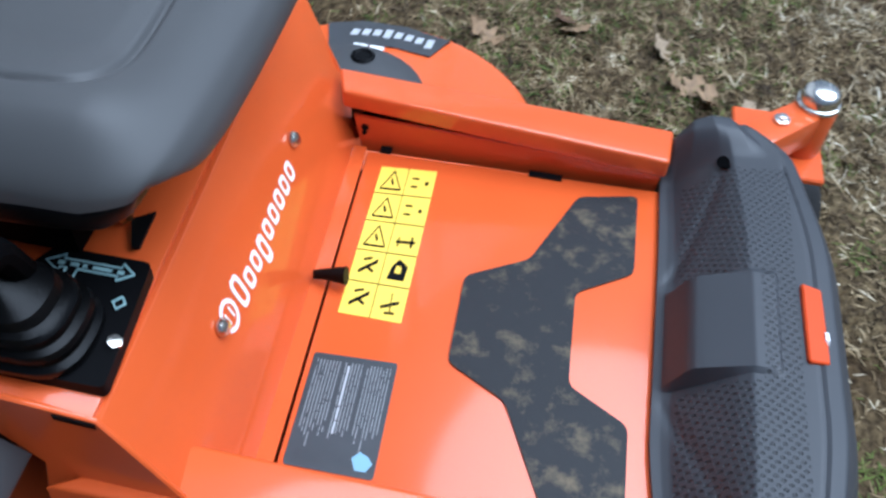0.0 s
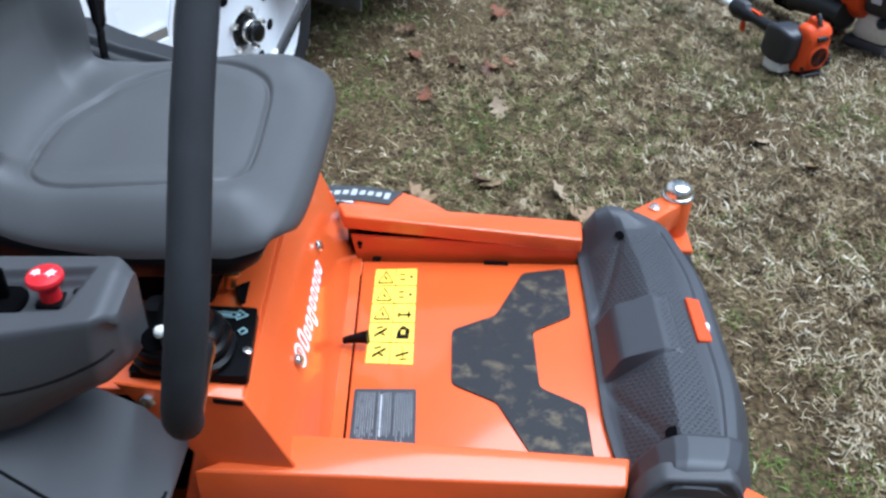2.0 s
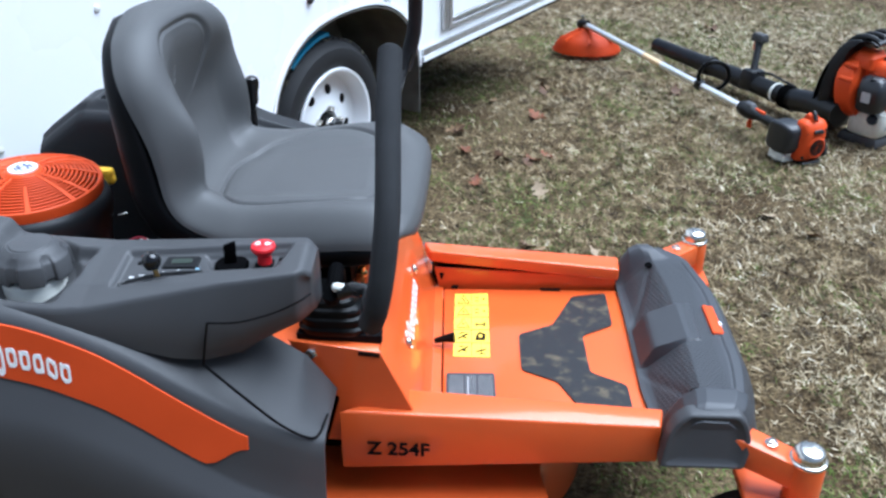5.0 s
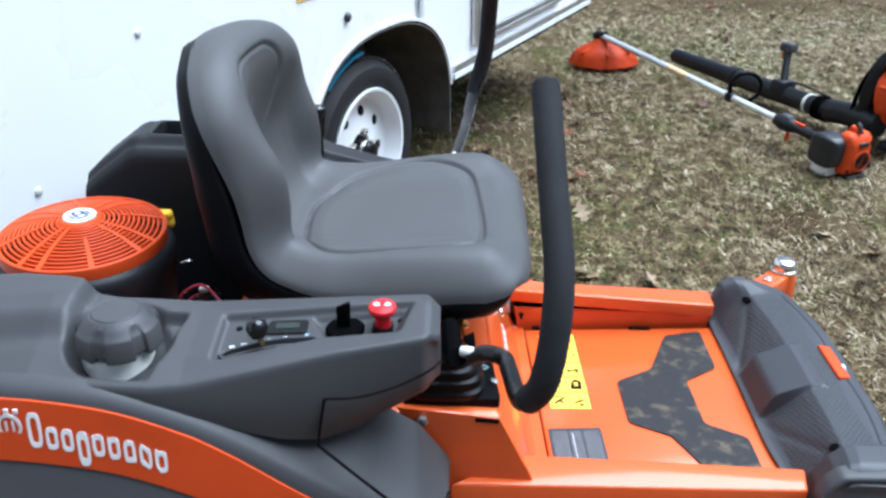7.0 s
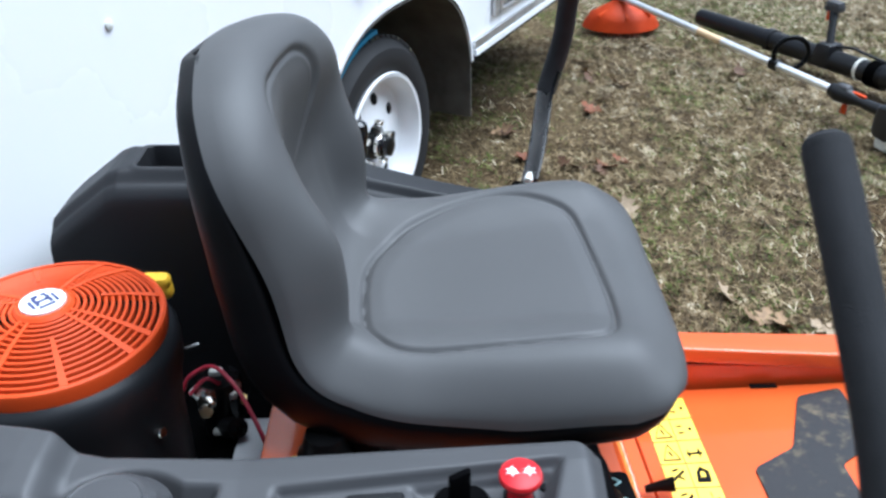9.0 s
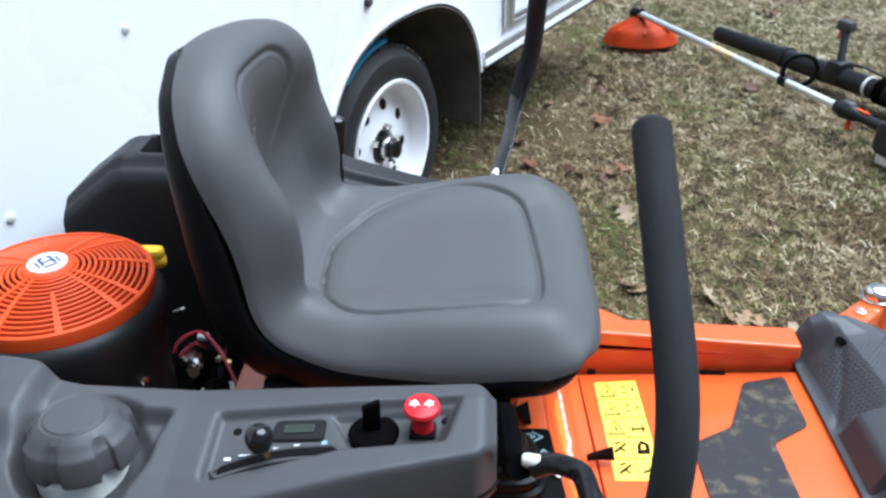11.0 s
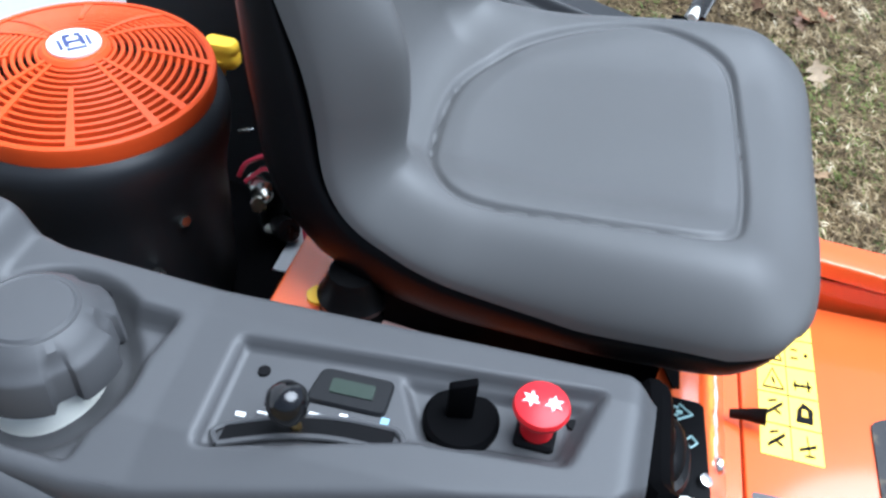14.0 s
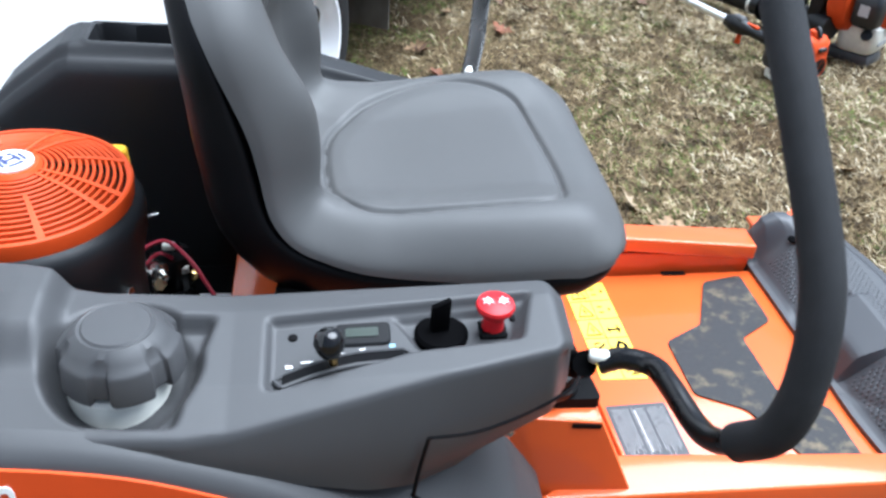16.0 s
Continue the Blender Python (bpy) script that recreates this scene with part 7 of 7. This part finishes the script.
    part("throttle_cable", bm, TOOL_BLACK, pipe)
    bm = bmesh.new()
    tube(bm, [at(-0.08, -0.14, 0.06), at(-0.06, -0.22, 0.10), at(0.02, -0.27, 0.07), at(0.06, -0.30, 0.025)], 0.018, 8, 5, flat=(1.0, 0.4))
    part("hip_strap", bm, RUBBER, t)


TOOL_BLACK = material("black_tool_plastic", (0.006, 0.0064, 0.0076), 0.42, spec=0.35, var=0.15, scale=20, bump=0.05, bump_scale=800)
GREY_DARK = material("dark_grey_cover_plastic", (0.014, 0.015, 0.018), 0.42, var=0.1, scale=20, bump=0.06, bump_scale=800)
DECAL_PALE_ORANGE = material("pale_orange_print", (0.72, 0.52, 0.30), 0.4, var=0.1, scale=12)
ALU_BRIGHT = material("polished_aluminium", (0.86, 0.86, 0.86), 0.34, metal=0.7, var=0.06, scale=40)
build_trimmer()
build_blower()


# ---- fallen leaves ----
def leaf_mesh(seed, mat, size):
    """A curled oak leaf: lobed outline, raised midrib, on a short stalk."""
    rng = random.Random(seed)
    bm = bmesh.new()
    n = 34
    curl, twist = rng.uniform(4.0, 11.0), rng.uniform(-5.0, 5.0)
    mid, left, right = [], [], []
    for i in range(n + 1):
        f = i / n
        env = math.sin(math.pi * min(1, f * 1.02) ** 0.8) ** 0.75
        lobe = 0.52 + 0.48 * math.cos(2 * math.pi * (f * 3.6 + 0.1))
        w = size * 0.36 * env * (0.35 + 0.65 * lobe)
        x = size * (f - 0.5)
        bend = curl * (x ** 2)
        for lst, s in ((left, 1), (right, -1)):
            ww = w * rng.uniform(0.9, 1.08)
            lst.append((x + 0.12 * ww, s * ww, bend + 5.0 * ww * ww + twist * x * s * ww + 0.002))
        mid.append((x, 0, bend + 0.0005))
    sheet(bm, [left, mid, right])
    tube(bm, [(-size * 0.5, 0, curl * size * size * 0.25), (-size * 0.68, 0.004, curl * size * size * 0.25 + 0.004)], 0.0012, 5, 1)
    low = min(v.co.z for v in bm.verts)
    for v in bm.verts:
        v.co.z -= low
    return mesh_of(bm, "leaf", mat, 80)


LEAF_MATS = [material("tan_dead_leaf", (0.22, 0.14, 0.072), 0.75, var=0.3, scale=60, bump=0.3, bump_scale=300),
             material("rust_dead_leaf", (0.14, 0.040, 0.011), 0.7, var=0.35, scale=50, bump=0.3, bump_scale=300),
             material("brown_dead_leaf", (0.085, 0.040, 0.018), 0.75, var=0.3, scale=60, bump=0.3, bump_scale=300),
             material("pale_dead_leaf", (0.27, 0.20, 0.125), 0.75, var=0.2, scale=60, bump=0.3, bump_scale=300)]
for m in LEAF_MATS:
    m.node_tree.nodes["Principled BSDF"].inputs["Subsurface Weight"].default_value = 0.0
LEAF_LABELS = ["curled tan oak leaf on the grass", "rust red oak leaf on the grass", "curled dark brown oak leaf on the grass", "pale dry oak leaf on the grass"]
leaf_meshes = [[leaf_mesh(10 * k + j, LEAF_MATS[k], 0.070 + 0.014 * j) for j in range(3)] for k in range(4)]


def build_leaves():
    known = [(0.37, 1.91, 1), (0.425, 1.965, 1), (0.345, 1.875, 2), (0.27, 1.90, 2), (0.131, 1.646, 1), (1.70, 1.495, 3), (1.33, 1.27, 0), (0.195, 2.68, 0), (0.576, 2.763, 0), (0.017, 2.26, 0),
             (0.585, 0.962, 0), (0.556, 1.063, 3), (0.650, 0.915, 0), (0.755, 0.89, 3), (0.455, 2.928, 0), (0.454, 2.85, 2), (0.049, 2.235, 2), (0.073, 2.0, 1), (0.224, 1.93, 2), (0.473, 3.08, 0),
             (0.157, 1.03, 0), (0.352, 1.10, 0), (0.323, 1.135, 2), (0.618, 0.955, 0), (0.384, 1.578, 3), (0.136, 1.05, 0), (0.384, 2.427, 1), (0.473, 2.578, 2), (1.21, 1.43, 3), (0.40, 2.47, 1)]
    rng = random.Random(12)
    spots = [(x, y, k) for x, y, k in known]
    for _ in range(22):
        spots.append((rng.uniform(-0.1, 3.4), rng.uniform(0.9, 6.0), rng.choice((0, 0, 2, 2, 3, 1))))
    for x, y, k in spots:
        ob = new("oak_leaf", leaf_meshes[k][rng.randrange(3)])
        ob.matrix_basis = pose(x, y, lawn_height(x, y) + 0.012, rng.uniform(-34, 34), rng.uniform(-34, 34), rng.uniform(0, 360))
        tagged(ob, LEAF_LABELS[k], "leaf", "fallen oak leaves")


build_leaves()


# ---- grass ----
def grass_material(name, colors, rough=0.7):
    m = bpy.data.materials.new(name)
    m.use_nodes = True
    nt = m.node_tree
    p = nt.nodes["Principled BSDF"]
    p.inputs["Roughness"].default_value = rough
    p.inputs["Specular IOR Level"].default_value = 0.25
    g = nt.nodes.new("ShaderNodeNewGeometry")
    r = nt.nodes.new("ShaderNodeValToRGB")
    while len(r.color_ramp.elements) < len(colors):
        r.color_ramp.elements.new(0.5)
    for e, (pos, c) in zip(r.color_ramp.elements, colors):
        e.position, e.color = pos, (*c, 1)
    # tone runs in clumps a few centimetres wide, with single blades that stray
    tc = nt.nodes.new("ShaderNodeTexCoord")
    n = nt.nodes.new("ShaderNodeTexNoise")
    n.inputs["Scale"].default_value, n.inputs["Detail"].default_value = 16.0, 3.0
    spread = nt.nodes.new("ShaderNodeMapRange")
    spread.inputs["From Min"].default_value, spread.inputs["From Max"].default_value = 0.30, 0.70
    both = nt.nodes.new("ShaderNodeMix")
    both.inputs["Factor"].default_value = 0.45
    nt.links.new(tc.outputs["Object"], n.inputs["Vector"])
    nt.links.new(n.outputs["Fac"], spread.inputs["Value"])
    nt.links.new(spread.outputs["Result"], both.inputs["A"])
    nt.links.new(g.outputs["Random Per Island"], both.inputs["B"])
    nt.links.new(both.outputs["Result"], r.inputs["Fac"])
    nt.links.new(r.outputs["Color"], p.inputs["Base Color"])
    return m


def field(xs, ys, scale, seed):
    """Smooth random field, about 0 to 1, for numpy places."""
    rng = np.random.RandomState(seed)
    total, amp = np.zeros_like(xs), 0.0
    for octave in range(3):
        k = scale * 2 ** octave
        grid = rng.rand(64, 64)
        u, v = (xs * k + 17.3) % 63, (ys * k + 31.7) % 63
        i, j = u.astype(int), v.astype(int)
        fu, fv = u - i, v - j
        fu, fv = fu * fu * (3 - 2 * fu), fv * fv * (3 - 2 * fv)
        val = grid[i, j] * (1 - fu) * (1 - fv) + grid[i + 1, j] * fu * (1 - fv) + grid[i, j + 1] * (1 - fu) * fv + grid[i + 1, j + 1] * fu * fv
        total += val / 2 ** octave
        amp += 1 / 2 ** octave
    return total / amp


def blades(name, count, area, length, width, mats, label, seed, keep, lie=(0.15, 0.75)):
    """Many bent blades of grass as one mesh: each a strip of two quads and a tip."""
    rng = np.random.RandomState(seed)
    x = rng.uniform(area[0], area[1], count)
    y = rng.uniform(area[2], area[3], count)
    # the edge of each patch frays out
    x, y = x + rng.normal(0, 0.16, count), y + rng.normal(0, 0.16, count)
    ok = keep(x, y, rng)
    x, y = x[ok], y[ok]
    n = len(x)
    z = np.array([lawn_height(a, b) for a, b in zip(x, y)])
    h = rng.uniform(0, 2 * np.pi, n)
    ln = rng.uniform(*length, n)
    w = rng.uniform(*width, n)
    tilt = rng.uniform(lie[0], lie[1], n)
    bend = rng.uniform(-0.75, 0.75, n)
    dx, dy = np.cos(h), np.sin(h)
    verts = np.zeros((n, 7, 3))
    for k, f in enumerate((0.0, 0.4, 0.75, 1.0)):
        hh = h + bend * f * 2
        run = ln * f * np.cos(tilt)
        rise = ln * np.sin(tilt) * (f - 0.55 * f * f) * 1.4
        cx, cy, cz = x + np.cos(hh) * run, y + np.sin(hh) * run, z + rise + 0.001
        half = w * (1 - 0.35 * f) / 2
        if k < 3:
            verts[:, 2 * k] = np.stack([cx - dy * half, cy + dx * half, cz], 1)
            verts[:, 2 * k + 1] = np.stack([cx + dy * half, cy - dx * half, cz + half * 0.6], 1)
        else:
            verts[:, 6] = np.stack([cx, cy, cz], 1)
    base = np.arange(n)[:, None] * 7
    quads = np.concatenate([base + [0, 1, 3, 2], base + [2, 3, 5, 4]], 1).reshape(-1, 4)
    tris = (base + [4, 5, 6]).reshape(-1, 3)
    me = bpy.data.meshes.new(name)
    me.vertices.add(n * 7)
    me.vertices.foreach_set("co", verts.reshape(-1))
    loops = np.concatenate([quads.reshape(-1), tris.reshape(-1)])
    starts = np.concatenate([np.arange(len(quads)) * 4, len(quads) * 4 + np.arange(len(tris)) * 3])
    me.loops.add(len(loops))
    me.loops.foreach_set("vertex_index", loops.astype(np.int32))
    me.polygons.add(len(starts))
    me.polygons.foreach_set("loop_start", starts.astype(np.int32))
    me.update(calc_edges=True)
    me.materials.append(mats)
    return tagged(new(name, me), label, "grass", kind="stuff")


DRY = grass_material("dormant_grass_blade", [(0.12, (0.024, 0.015, 0.007)), (0.36, (0.088, 0.058, 0.026)), (0.58, (0.21, 0.150, 0.074)), (0.78, (0.38, 0.298, 0.172)), (0.95, (0.62, 0.54, 0.385))])
GREEN = grass_material("green_grass_blade", [(0.15, (0.032, 0.052, 0.008)), (0.5, (0.088, 0.128, 0.020)), (0.85, (0.20, 0.235, 0.055))])


PALE = grass_material("bleached_grass_blade", [(0.15, (0.10, 0.072, 0.038)), (0.4, (0.27, 0.213, 0.125)), (0.65, (0.48, 0.405, 0.27)), (0.88, (0.72, 0.655, 0.515))])


def outside_mower(x, y):
    return ~((x > -0.9) & (x < 0.45) & (np.abs(y) < 0.68))


def dry_keep(x, y, rng):
    f = field(x, y, 2.3, 5)
    return (rng.rand(len(x)) < np.clip((f - 0.34) * 4.0, 0.10, 1.0)) & outside_mower(x, y)


def green_keep(x, y, rng):
    f = 0.5 * field(x, y, 1.7, 9) + 0.5 * field(x, y, 6.0, 14)
    return (rng.rand(len(x)) < np.clip((f - 0.485) * 9.0, 0.05, 1.0)) & outside_mower(x, y)


blades("dormant_grass", 320000, (-1.3, 3.6, 0.2, 4.6), (0.016, 0.052), (0.0020, 0.0048), DRY, "matted dormant straw-coloured grass", 1, dry_keep, (0.05, 0.9))
blades("dormant_grass", 92000, (-1.0, 3.7, -1.3, 0.2), (0.011, 0.034), (0.0018, 0.0042), DRY, "matted dormant straw-coloured grass", 2, dry_keep, (0.05, 0.9))
blades("dormant_grass", 130000, (-3.5, 8.0, 4.5, 11.0), (0.025, 0.07), (0.004, 0.008), DRY, "matted dormant straw-coloured grass", 3, dry_keep, (0.05, 0.5))
blades("green_grass", 165000, (-1.3, 3.6, 0.2, 4.6), (0.014, 0.036), (0.0016, 0.0034), GREEN, "scattered tufts of green grass", 4, green_keep, (0.2, 0.9))
blades("green_grass", 20000, (-3.5, 8.0, 4.6, 11.0), (0.05, 0.09), (0.004, 0.007), GREEN, "scattered tufts of green grass", 6, green_keep, (0.2, 0.8))


def pale_keep(x, y, rng):
    f = 0.45 * field(x, y, 0.9, 21) + 0.55 * field(x, y, 7.0, 33) + np.maximum(0.16 * (y - 2.5) + 0.06 * (x - 1.5), np.clip(0.24 * (x - 0.78), -0.08, 0.19))
    return (rng.rand(len(x)) < np.clip((f - 0.54) * 4.0, 0.04, 0.85)) & outside_mower(x, y)


blades("bleached_grass", 150000, (-1.0, 3.8, 0.4, 4.7), (0.018, 0.056), (0.0024, 0.0052), PALE, "bleached straw-coloured grass", 8, pale_keep, (0.05, 0.9))
blades("bleached_grass", 66000, (0.45, 3.7, -1.3, 0.4), (0.014, 0.046), (0.0022, 0.0048), PALE, "bleached straw-coloured grass", 15, pale_keep, (0.05, 0.9))
blades("green_grass", 44000, (0.45, 3.7, -1.3, 0.2), (0.014, 0.034), (0.0016, 0.0034), GREEN, "scattered tufts of green grass", 16, green_keep, (0.2, 0.9))
blades("dormant_grass", 70000, (-7.0, 9.0, -7.0, -1.0), (0.05, 0.10), (0.006, 0.012), DRY, "matted dormant straw-coloured grass", 11, dry_keep, (0.05, 0.5))
blades("dormant_grass", 45000, (3.6, 9.0, -1.0, 4.6), (0.05, 0.10), (0.006, 0.012), DRY, "matted dormant straw-coloured grass", 12, dry_keep, (0.05, 0.5))
